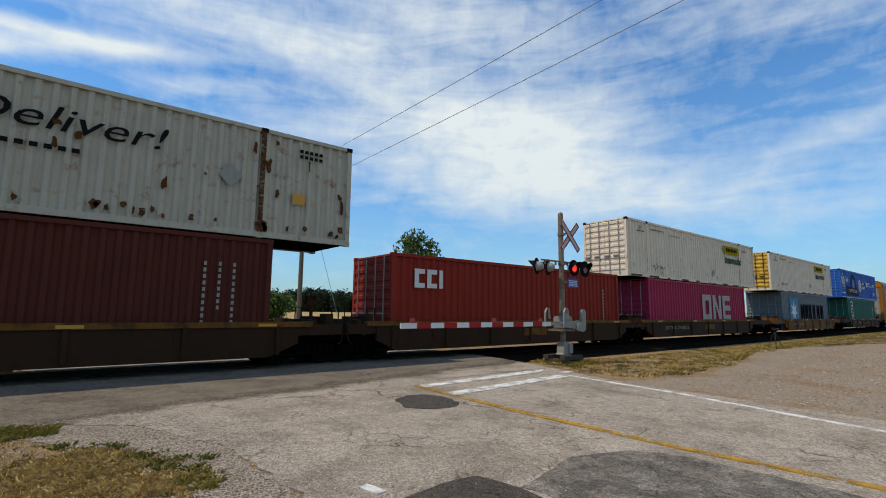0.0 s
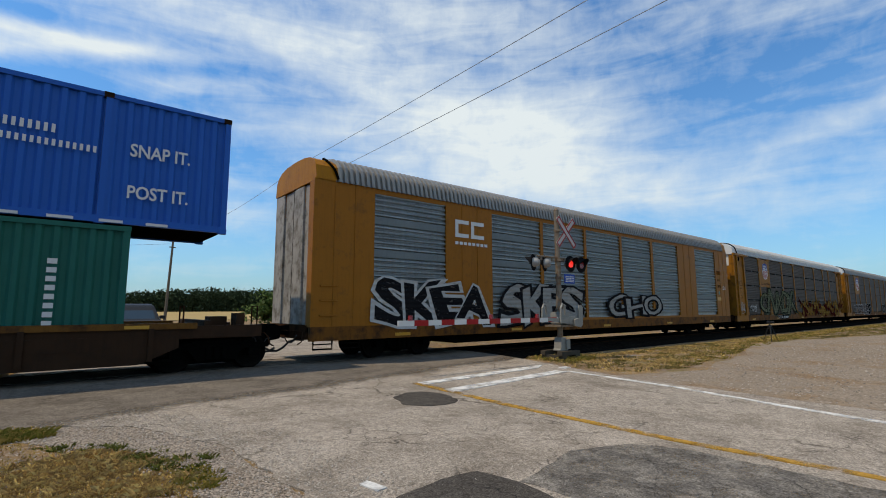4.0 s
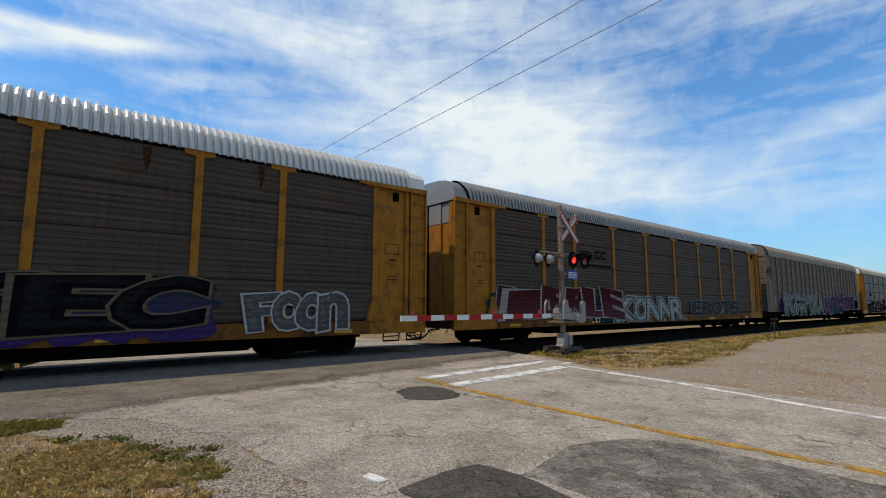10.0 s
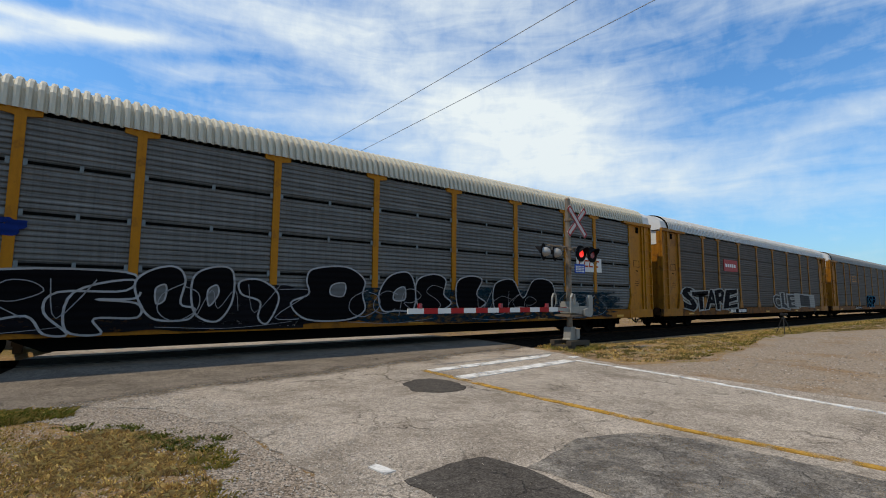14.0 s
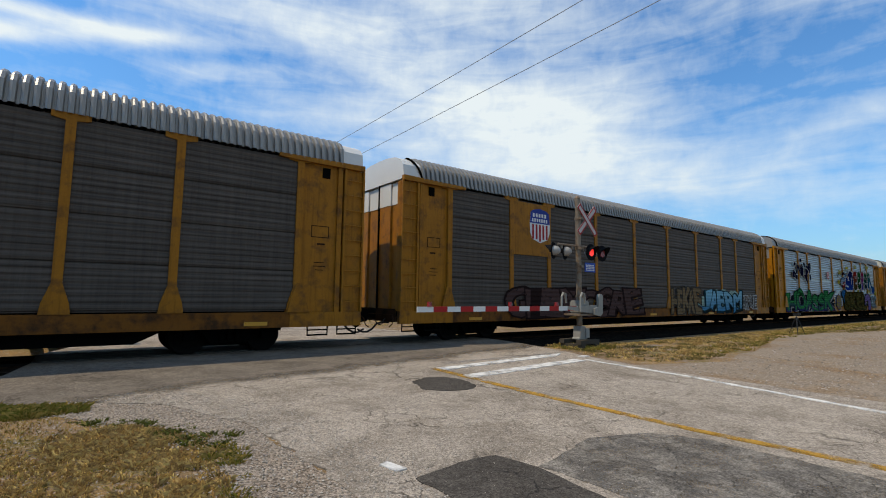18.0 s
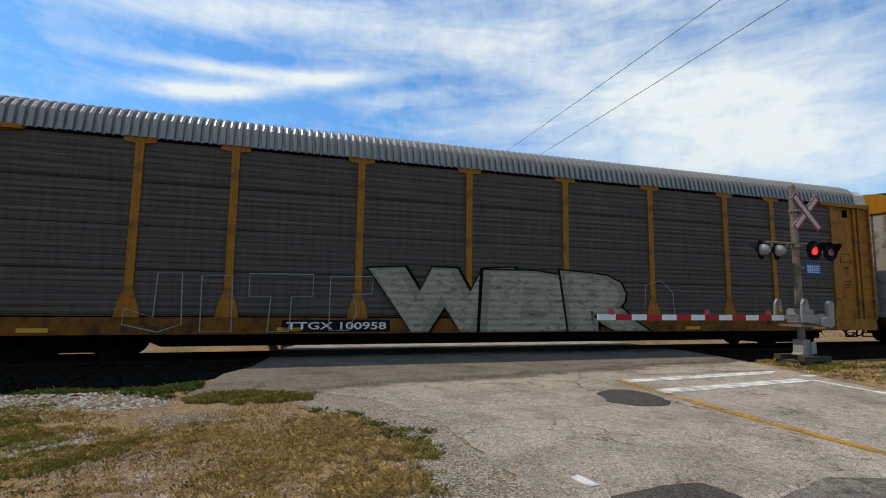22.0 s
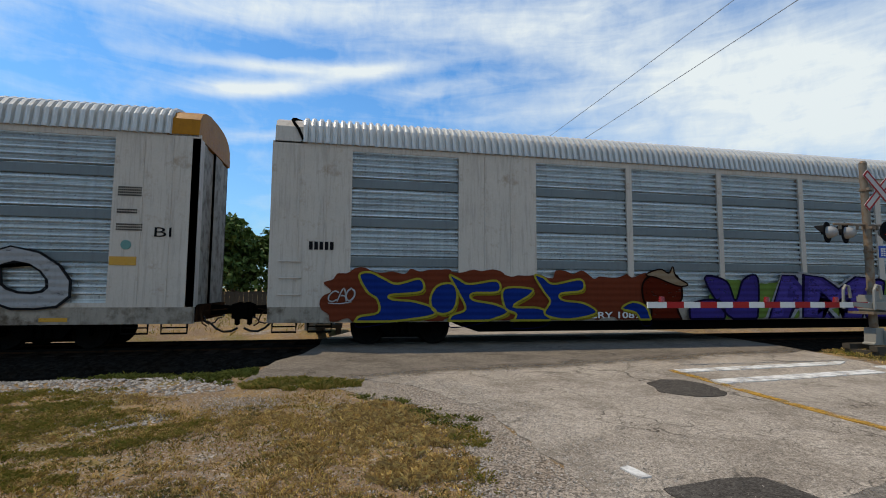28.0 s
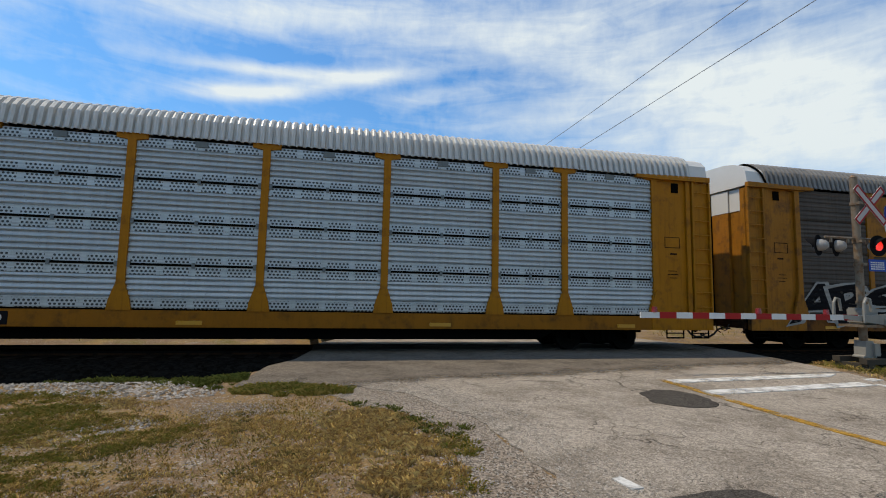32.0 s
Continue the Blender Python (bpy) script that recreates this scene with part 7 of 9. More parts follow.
    c = rack_posts(256.44, "yellow autorack car with grey side sheets and black graffiti", M["yellow_clean"], M["grey_panel"], M["roof_cream"], M["white_paint"], ribs=8, gap=0.09, mark="TTGX 983017", joints=True, depth=0.025)
    bm = bmesh.new()
    box(bm, 21.5, 23.2, -0.010, 0.0, 2.6, 3.2)
    part("logo_panel", bm, M["white_paint"], c)
    block_letters(c, 21.6, 23.0, 2.8, 3.1, 4, M["orange"], -0.012, lean=0.3)
    shape(c, blob_outline(random.Random(33), 2.0, 11.6, 0.66, 1.75, 50, 0.12), (0.012, 0.012, 0.014), "black sprayed ground of the letters", y=-0.030, name="graffiti_cloud", wear=0.34)
    shape(c, blob_outline(random.Random(34), 11.6, 24.0, 0.66, 1.8, 50, 0.12), (0.010, 0.035, 0.05), "dark blue sprayed ground of the letters", y=-0.030, name="graffiti_cloud", wear=0.44)
    for k, pts in enumerate((((4.26, 1.85), (6.52, 1.95), (6.54, 1.56), (5.46, 1.51), (5.28, 1.12), (5.65, 0.69), (5.30, 0.70), (5.03, 1.05), (4.32, 1.00)), ((5.70, 1.51), (6.65, 1.79), (6.74, 1.41), (6.05, 1.37), (6.74, 1.29), (6.76, 0.99), (6.05, 0.98), (6.18, 0.67), (5.62, 0.76)),
                             ((6.69, 1.75), (7.02, 2.04), (7.42, 2.10), (7.61, 1.82), (7.54, 1.29), (7.82, 1.17), (7.69, 0.93), (7.09, 0.94), (6.81, 1.25)), ((7.78, 1.91), (8.14, 2.13), (8.52, 2.11), (8.62, 1.76), (8.56, 1.25), (8.28, 0.87), (7.87, 1.01), (7.74, 1.41)),
                             ((8.74, 1.81), (9.18, 1.87), (9.58, 1.61), (9.64, 1.29), (9.40, 0.80), (9.18, 0.94), (9.21, 1.33), (8.79, 1.51)), ((9.95, 1.29), (10.40, 1.53), (10.34, 1.90), (10.52, 2.20), (11.43, 2.29), (11.98, 1.95), (11.93, 1.54), (12.00, 1.09), (11.47, 0.84), (10.38, 0.87)),
                             ((12.44, 1.55), (12.78, 2.08), (13.40, 2.22), (13.66, 1.78), (13.61, 1.12), (13.05, 1.07), (12.57, 1.08)), ((13.72, 1.95), (14.32, 2.20), (14.81, 2.04), (14.74, 1.57), (15.03, 1.29), (14.54, 1.06), (13.80, 1.18)),
                             ((15.25, 1.93), (15.77, 2.19), (16.33, 2.09), (16.09, 1.59), (16.49, 1.29), (15.93, 1.05), (15.33, 1.11)), ((16.90, 1.91), (17.77, 2.13), (18.31, 1.48), (18.89, 2.16), (19.90, 2.05), (19.98, 1.07), (18.88, 1.02), (18.12, 1.15), (16.98, 1.03)))):
        shape(c, pts, (0.008, 0.008, 0.009), "black graffiti letter with a thin white edge", edge=(0.42, 0.42, 0.43), width=0.022, y=-0.036 - 0.004 * k, wear=0.2)
    for k, pts in enumerate((((7.06, 1.61), (7.24, 1.69), (7.23, 1.37), (7.08, 1.29)), ((8.06, 1.58), (8.24, 1.71), (8.28, 1.50), (8.10, 1.23)), ((11.03, 1.78), (11.39, 1.83), (11.35, 1.49), (10.99, 1.53)), ((12.97, 1.66), (13.28, 1.77), (13.29, 1.40), (12.92, 1.39)))):
        shape(c, pts, (0.15, 0.155, 0.155), "grey opening of a letter", edge=(0.42, 0.42, 0.43), width=0.018, y=-0.0775)
    for k in range(5):
        scrawl(c, 2.6 + 4.4 * k, 5.8 + 4.4 * k, 0.8, 1.7, (0.30, 0.30, 0.32), 300 + k, y=-0.080 - 0.002 * k, width=0.010, loops=5)
    shape(c, blob_outline(random.Random(35), 3.9, 4.9, 2.55, 2.9), (0.008, 0.03, 0.16), "dark blue sprayed spot", y=-0.03, wear=0.3, name="sprayed_spot")
    scrawl(c, 0.8, 1.6, 1.2, 1.8, PALE, 24)
    C.append(c)
    c = rack_posts(285.61, "yellow autorack car with dark side sheets and a red logo plate", M["yellow"], M["dark_panel"], M["roof_white"], M["white_paint"])
    bm = bmesh.new()
    box(bm, 7.3, 9.2, -0.01, 0.03, 3.2, 3.9)
    part("logo_panel", bm, M["red_paint"], c)
    bars("logo_row", 7.5, 9.0, 3.45, 3.65, -0.014, M["white_paint"], c, 5)
    graffiti(c, "STARE", 2.2, 8.6, 0.95, 2.0, BLACK, PALE, "black graffiti letters", seed=25)
    graffiti(c, "OLEWI", 15.0, 22.0, 0.95, 1.9, (0.1, 0.1, 0.1), PALE, "grey outlined graffiti letters", seed=26, only_outline=True)
    C.append(c)
    c = rack_posts(315.07, "yellow autorack car with dark side sheets and small blue graffiti", M["yellow"], M["dark_panel"], M["roof_grey"], M["white_paint"], mark="TTGX 983411")
    block_letters(c, 7.3, 8.87, 3.5, 3.9, 3, M["yellow_clean"], -0.006)
    bars("logo_rule", 7.3, 8.87, 3.34, 3.42, -0.006, M["yellow_clean"], c, 1, 0)
    strokes(c, [circle(3.03, 1.62, 0.6, 16), circle(3.0, 1.5, 0.25, 8), [(4.95, 2.2), (4.9, 1.1), (5.7, 1.1), (6.2, 1.4), (6.2, 1.8), (5.8, 2.2)], circle(7.9, 1.62, 0.68, 16, 0.85), circle(7.9, 1.62, 0.3, 12, 0.85)], (0.20, 0.20, 0.195), 0.016, label="large thin grey sprayed outline")
    piece(c, [(ch, 12.3 + 0.8 * k, 13.4 + 0.8 * k, 0.9, 1.98, (0.008, 0.01, 0.014), None) for k, ch in enumerate("BSAP")], (0.03, 0.24, 0.42), "black graffiti letters with bright blue edges", bold=0.06, edge=0.05, seed=28)
    C.append(c)
    c = rack_posts(344.45, "yellow autorack car with dark side sheets and pale blue graffiti", M["yellow"], M["dark_panel"], M["roof_grey"], M["white_paint"], logo_bays={1: 3.0}, mark="TTGX 996058")
    shield(c, 5.5, 7.0 - 0.25, 3.5, 4.8)
    graffiti(c, "GDIMOSRE", 4.5, 12.6, 0.75, 1.8, (0.095, 0.058, 0.054), (0.03, 0.018, 0.017), "faded red-grey graffiti letters", seed=29)
    graffiti(c, "HEKKE", 15.4, 18.2, 0.75, 2.0, (0.22, 0.155, 0.09), (0.07, 0.06, 0.05), "tan graffiti letters", seed=30, wild=1.6)
    graffiti(c, "JABRM", 18.4, 23.1, 0.9, 1.95, (0.20, 0.48, 0.62), (0.02, 0.05, 0.06), "pale blue graffiti letters", back=(0.32, 0.50, 0.45), seed=31, low=(0.05, 0.24, 0.42), wild=1.4, depth=(0.02, 0.03, 0.03))
    graffiti(c, "CRVUE", 23.3, 25.3, 0.95, 1.7, (0.14, 0.13, 0.12), PALE, "grey outlined graffiti letters", seed=32, only_outline=True)
    C.append(c)
    c = rack_posts(373.86, "yellow autorack car with silver sheets covered in colourful graffiti", M["yellow_clean"], M["silver_panel"], M["roof_grey"], M["roof_grey"], gap=0.1, ribs=6, depth=0.035)
    octagon(c, 10.82, 11.42, 3.22, 3.82)
    red, grn, blu, nvy, ink = (0.26, 0.012, 0.012), (0.008, 0.10, 0.025), (0.004, 0.040, 0.25), (0.005, 0.007, 0.03), (0.006, 0.007, 0.025)
    for k, pts in enumerate((((3.32, 3.36), (3.51, 3.63), (3.78, 3.55), (4.16, 3.32), (4.32, 3.28), (4.27, 3.02), (4.04, 2.95), (3.71, 3.10), (3.44, 3.12)),
                             ((3.98, 3.31), (4.01, 3.57), (4.45, 4.18), (4.91, 3.63), (5.21, 3.55), (5.12, 3.28), (4.78, 3.36), (4.47, 3.81), (4.30, 3.38)),
                             ((4.81, 3.68), (4.94, 4.06), (5.24, 4.14), (5.48, 3.84), (5.43, 3.40), (5.22, 3.20), (4.97, 3.32)),
                             ((5.39, 3.45), (5.82, 3.37), (5.93, 3.82), (6.48, 3.75), (6.27, 3.22), (6.25, 2.67), (5.83, 3.05)),
                             ((5.92, 4.03), (6.42, 4.08), (6.63, 4.28), (7.01, 4.29), (7.07, 3.90), (6.76, 3.49), (6.49, 3.69)),
                             ((3.55, 4.10), (3.84, 4.23), (3.97, 4.08), (3.86, 3.89), (3.62, 3.98)), ((4.67, 4.41), (4.92, 4.56), (5.21, 4.41), (5.03, 4.25)),
                             ((5.44, 4.21), (5.74, 4.29), (5.83, 4.03), (5.65, 3.90)), ((6.60, 3.37), (6.81, 3.49), (7.00, 3.12), (6.82, 2.97), (6.64, 3.10)))):
        shape(c, pts, ink, "black bubble lettering with a thin white edge", edge=WHITE, width=0.013, y=-0.044 - 0.0042 * k, smooth=k != 1, wear=0.2)
    for k, line in enumerate((((3.55, 3.22), (3.62, 3.38), (3.72, 3.40)), ((3.80, 3.12), (3.86, 3.28), (3.98, 3.30)), ((5.05, 3.98), (5.28, 3.90), (5.34, 3.66)), ((6.55, 4.10), (6.66, 3.92), (6.62, 3.74)), ((6.78, 4.10), (6.86, 3.90), (6.80, 3.72)))):
        strokes(c, [line], PALE, 0.010, y=-0.086, closed=False, smooth=True)
    scrawl(c, 0.95, 1.55, 3.45, 3.75, (0.05, 0.03, 0.015), 71, y=0.045, width=0.012, loops=6)
    scrawl(c, 0.85, 1.65, 1.50, 1.80, (0.42, 0.36, 0.26), 72, y=0.045, width=0.012, loops=6)
    rng = random.Random(61)
    shape(c, blob_outline(rng, 2.1, 12.2, 0.66, 2.05, 60, 0.10), (0.42, 0.43, 0.42), "white sprayed halo round the letters", y=-0.030, name="graffiti_cloud", wear=0.30)
    shape(c, blob_outline(rng, 2.25, 12.1, 0.66, 1.92, 60, 0.10), (0.012, 0.014, 0.02), "black sprayed ground of the letters", y=-0.033, name="graffiti_cloud", wear=0.2)
    piece(c, [(ch, a, b, 0.64, q, (0.014, 0.15, 0.05), (0.045, 0.028, 0.14)) for ch, a, b, q in (("H", 1.95, 4.0, 2.0), ("O", 3.8, 5.7, 2.25), ("A", 5.5, 7.3, 2.15), ("S", 7.0, 8.8, 1.9), ("S", 8.4, 10.0, 2.0), ("K", 9.8, 12.1, 2.2))], (0.008, 0.010, 0.014), "green and purple block graffiti letters", bold=0.06, edge=0.035, seed=34, wild=0.6, depth=(0.30, 0.31, 0.30))
    for k, (sx, sz) in enumerate(((14.32, 3.91), (16.41, 4.34), (18.97, 4.55), (22.85, 4.70), (13.94, 3.09), (25.2, 2.3), (22.87, 2.45), (19.4, 2.35))):
        shape(c, blob_outline(random.Random(80 + k), sx - 0.45, sx + 0.4, sz - 0.16, sz + 0.16), (0.40, 0.34, 0.03), "yellow sprayed spot", y=-0.029, wear=0.44, name="sprayed_spot")
    shape(c, ((14.26, 3.02), (14.49, 3.31), (14.90, 3.48), (15.38, 3.47), (15.63, 3.34), (15.69, 3.73), (16.01, 3.86), (15.79, 3.40), (15.70, 2.91), (15.51, 2.71), (15.44, 3.14), (15.09, 3.09), (14.79, 2.83), (14.49, 2.82)), (0.012, 0.13, 0.28), "blue sprayed fish shape", edge=nvy, width=0.02, y=-0.042, low=(0.34, 0.36, 0.38))
    shape(c, ((14.72, 2.79), (15.09, 3.07), (15.47, 3.12), (15.44, 2.87), (15.20, 2.67), (14.92, 2.63)), (0.30, 0.02, 0.02), "red sprayed mouth", edge=nvy, width=0.016, y=-0.046)
    for k in range(5):
        tx = 14.83 + 0.13 * k
        shape(c, ((tx, 2.86 + 0.045 * k), (tx + 0.12, 2.93 + 0.04 * k), (tx + 0.07, 2.74 + 0.04 * k)), (0.52, 0.52, 0.5), "white sprayed tooth", y=-0.051, smooth=False)
    shape(c, ((14.34, 1.95), (14.53, 2.24), (14.98, 2.45), (15.38, 2.37), (15.32, 2.13), (15.03, 1.80), (15.14, 1.25), (14.94, 1.39), (14.76, 1.75), (14.56, 1.88)), (0.012, 0.11, 0.25), "blue sprayed fin", edge=nvy, width=0.02, y=-0.042)
    shape(c, ((14.69, 3.61), (14.90, 4.06), (15.02, 3.83), (15.21, 4.18), (15.31, 3.90), (15.54, 4.07), (15.69, 3.69), (15.28, 3.75)), (0.02, 0.008, 0.015), "black sprayed hat shape", y=-0.043, smooth=False)
    shape(c, circle(13.51, 1.37, 0.62), (0.36, 0.30, 0.03), "yellow sprayed round emblem", edge=(0.10, 0.06, 0.16), width=0.05, y=-0.036)
    for r in (0.42, 0.24):
        strokes(c, [circle(13.51, 1.37, r)], (0.12, 0.08, 0.2), 0.035, y=-0.042)
    strokes(c, [[(13.51, 0.85), (13.51, 1.9)], [(13.2, 1.35), (13.85, 1.35)]], (0.12, 0.08, 0.2), 0.03, y=-0.044, closed=False)
    halo = (((15.53, 2.52), (15.61, 3.15), (15.94, 3.61), (16.29, 3.44), (16.52, 3.90), (17.03, 4.15), (17.57, 4.14), (17.86, 3.85), (17.93, 3.34), (17.87, 2.78), (17.62, 2.41), (16.96, 2.39), (16.11, 2.35), (15.74, 2.41)),
            ((17.91, 3.91), (18.32, 4.15), (18.79, 4.19), (19.12, 3.95), (19.16, 3.48), (19.08, 3.15), (19.23, 2.95), (19.10, 2.63), (18.77, 2.41), (18.30, 2.44), (17.97, 2.68), (17.89, 3.29)),
            ((19.25, 3.91), (19.64, 4.21), (20.10, 4.19), (20.34, 3.94), (20.33, 3.44), (20.18, 3.19), (20.39, 2.96), (20.25, 2.68), (19.74, 2.50), (19.34, 2.64), (19.18, 3.05), (19.21, 3.53)),
            ((20.37, 3.94), (20.78, 4.27), (21.16, 4.22), (21.36, 3.84), (21.28, 3.39), (20.97, 3.15), (21.03, 2.66), (20.67, 2.43), (20.33, 2.47), (20.39, 2.96), (20.33, 3.44)),
            ((21.44, 3.96), (21.82, 4.22), (22.28, 4.08), (22.39, 3.69), (22.34, 3.28), (22.46, 3.01), (22.24, 2.68), (21.74, 2.58), (21.40, 2.84), (21.34, 3.39)),
            ((22.45, 4.09), (22.97, 4.27), (23.39, 4.05), (23.43, 3.64), (23.69, 3.30), (24.06, 2.97), (24.81, 2.94), (24.74, 2.46), (24.30, 2.10), (23.87, 2.24), (23.45, 2.94), (23.10, 3.33), (23.10, 2.81), (22.63, 2.62), (22.40, 3.00), (22.45, 3.58)))
    for k, (pts, hue, low) in enumerate(zip(halo, (nvy, red, (0.006, 0.075, 0.02), red, (0.006, 0.075, 0.02), grn), (blu, (0.006, 0.05, 0.02), (0.004, 0.03, 0.012), blu, nvy, blu))):
        shape(c, pts, hue, "bubble graffiti letter with a black line and a white edge", edge=WHITE, width=0.055, y=-0.046 - 0.006 * k, low=low, wear=0.22)
        strokes(c, [rounded(pts)], (0.008, 0.008, 0.012), 0.014, y=-0.0505 - 0.006 * k)
    for k, (ex, ez) in enumerate(((18.49, 3.61), (19.61, 3.59), (20.74, 3.71), (21.75, 3.62), (22.92, 3.86))):
        shape(c, circle(ex, ez, 0.11, 12), (0.5, 0.5, 0.5), "white sprayed eye of a letter", y=-0.086, wear=0.2)
        shape(c, circle(ex + 0.03, ez + 0.01, 0.055, 10), ink, "", y=-0.090, wear=0.2)
    for ex, ez in ((18.66, 3.08), (19.72, 3.12), (21.88, 3.11)):
        shape(c, ((ex - 0.22, ez + 0.06), (ex + 0.25, ez + 0.12), (ex + 0.08, ez - 0.12), (ex - 0.1, ez - 0.12)), (0.5, 0.5, 0.5), "white sprayed slit of a letter", edge=ink, width=0.015, y=-0.086, wear=0.2)
    shape(c, ((17.33, 3.66), (17.47, 3.57), (17.50, 3.27), (17.43, 2.96), (17.30, 2.95), (17.33, 3.30)), (0.5, 0.5, 0.5), "white sprayed opening of a letter", edge=ink, width=0.015, y=-0.054)
    shape(c, ((15.61, 3.10), (15.91, 2.86), (16.59, 2.72), (16.09, 2.67), (15.73, 2.82)), (0.5, 0.5, 0.5), "white sprayed sweep", y=-0.054)
    octagon(c, 16.27, 16.83, 3.16, 3.72)
    for dx, dz, dl in ((17.02, 2.38, 0.32), (18.45, 2.44, 0.36), (19.62, 2.5, 0.3), (21.62, 2.6, 0.38), (21.95, 2.6, 0.24), (18.7, 2.42, 0.2)):
        shape(c, ((dx - 0.03, dz + 0.05), (dx + 0.04, dz + 0.05), (dx + 0.02, dz - dl), (dx - 0.01, dz - dl)), (0.5, 0.5, 0.49), "white paint drip", y=-0.0445, smooth=False, name="paint_drip")
    shape(c, ((21.44, 0.78), (21.42, 1.75), (21.85, 2.09), (22.64, 2.17), (23.22, 1.79), (23.36, 0.89), (22.99, 0.66), (22.43, 0.67), (22.36, 1.44), (21.86, 1.43)), (0.15, 0.11, 0.27), "purple sprayed arch", edge=BLACK, width=0.03, y=-0.036)
    piece(c, [(ch, 23.55 + 0.62 * k, 24.3 + 0.62 * k, 0.85, 2.0, (0.16, 0.20, 0.21), None) for k, ch in enumerate("CUO")], (0.02, 0.13, 0.17), "teal outlined graffiti letters", bold=0.03, edge=0.035, seed=37)
    piece(c, [(ch, a, b, 0.64, 2.2, (0.045, 0.038, 0.010), (0.018, 0.016, 0.008)) for ch, a, b in (("S", 15.15, 16.8), ("K", 16.75, 18.85), ("E", 18.8, 20.4), ("L", 20.4, 21.6))], (0.008, 0.008, 0.006), "heavy olive block graffiti letters", bold=0.09, edge=0.025, seed=38, wild=0.12, tilt=1)
    scrawl(c, 23.5, 24.4, 3.3, 3.7, (0.42, 0.42, 0.42), 73, width=0.012)
    scrawl(c, 13.4, 14.1, 3.55, 3.9, ink, 74, width=0.018, loops=4)
    strokes(c, [[(24.2, 3.2), (24.9, 3.6), (24.7, 2.8), (25.2, 3.3)], [(23.9, 3.9), (24.3, 4.3), (24.5, 3.7)]], BLACK, 0.012, closed=False, smooth=True, label="thin black sprayed line")
    C.append(c)
    c = rack_posts(403.41, "yellow autorack car with dark side sheets and beige graffiti", M["yellow"], M["dark_panel"], M["roof_grey"], M["roof_cream"], mark="TTGX 100958")
    strokes(c, [[(4.63, 0.85), (4.65, 1.2), (5.2, 1.0), (5.24, 2.0), (5.71, 2.02), (5.75, 0.85), (5.3, 0.68)], [(6.1, 1.95), (6.72, 1.97), (6.75, 0.68), (6.12, 0.68)], [(7.08, 2.03), (8.47, 2.05), (8.47, 1.52), (8.0, 1.5), (7.97, 0.68), (7.5, 0.68), (7.55, 1.5), (7.08, 1.5)], [(8.86, 2.0), (9.87, 2.04), (9.85, 1.6), (9.4, 1.58), (9.5, 1.12), (9.3, 0.7), (8.86, 0.7)], [(17.7, 1.1), (17.75, 2.0), (18.3, 2.15), (18.7, 1.8), (18.75, 1.1)]], (0.36, 0.36, 0.35), 0.013, label="thin pale outline of a letter")
    piece(c, [(ch, a, b, 0.58, 2.22, (0.31, 0.275, 0.205), None) for ch, a, b in (("W", 9.9, 13.2), ("B", 13.0, 15.5), ("R", 15.3, 17.3))], (0.012, 0.01, 0.01), "beige block graffiti letters with dark edges", bold=0.10, edge=0.02, seed=41, wild=0.15, tilt=2)
    C.append(c)
    c = rack_flush(432.94, "amber autorack car with slate sheets and red octagonal emblems", M["amber"], M["grey_panel"], M["roof_white"], M["yellow_clean"], band=M["band_grey"])
    octagon(c, 4.85, 6.4, 3.2, 4.75)
    octagon(c, 21.0, 22.55, 3.2, 4.75)
    shape(c, blob_outline(random.Random(15), 1.75, 4.95, 0.68, 2.0), (0.30, 0.27, 0.03), "yellow sprayed cloud", y=-0.03, name="graffiti_cloud", wear=0.36)
    piece(c, [(ch, 2.0 + 0.56 * k, 2.72 + 0.56 * k, 0.72, 1.95, (0.008, 0.008, 0.009), None) for k, ch in enumerate("AIHER")], (0.30, 0.29, 0.20), "black bubble graffiti letters with a pale edge", bold=0.06, edge=0.02, seed=42)
    shape(c, blob_outline(random.Random(16), 5.2, 9.0, 0.68, 1.95), (0.30, 0.27, 0.03), "yellow sprayed cloud", y=-0.03, name="graffiti_cloud", wear=0.4)
    piece(c, [(ch, 5.3 + 0.72 * k, 6.2 + 0.72 * k, 0.72, 1.9, (0.36, 0.36, 0.37), None) for k, ch in enumerate("AIKES")], BLACK, "silver bubble graffiti letters with black edges", bold=0.06, edge=0.035, seed=43)
    piece(c, [(ch, 9.3 + 0.95 * k, 10.6 + 0.95 * k, 0.62, 1.95, (0.008, 0.012, 0.012), None) for k, ch in enumerate("DBS")], (0.02, 0.17, 0.13), "black bubble graffiti letters with green edges", bold=0.06, edge=0.05, seed=44)
    for k, (hx, hz) in enumerate(((13.15, 1.2), (14.2, 1.2), (15.9, 1.2), (17.05, 1.22))):
        top = shape(c, circle(hx, hz, 0.60, 16, 0.95), (0.17, 0.36, 0.31), "pale green round sprayed shape", edge=BLACK, y=-0.036 - 0.002 * k, width=0.03)
        strokes(c, [circle(hx, hz, 0.66, 18, 0.95)], (0.45, 0.46, 0.45), 0.018, y=-0.034)
        shape(c, [(hx - 0.45, hz + 0.1), (hx, hz + 0.3), (hx + 0.45, hz + 0.1), (hx + 0.3, hz - 0.05), (hx, hz + 0.05), (hx - 0.3, hz - 0.05)], (0.012, 0.02, 0.02) if k % 2 else (0.30, 0.42, 0.40), "", edge=BLACK, width=0.015, y=-0.046)
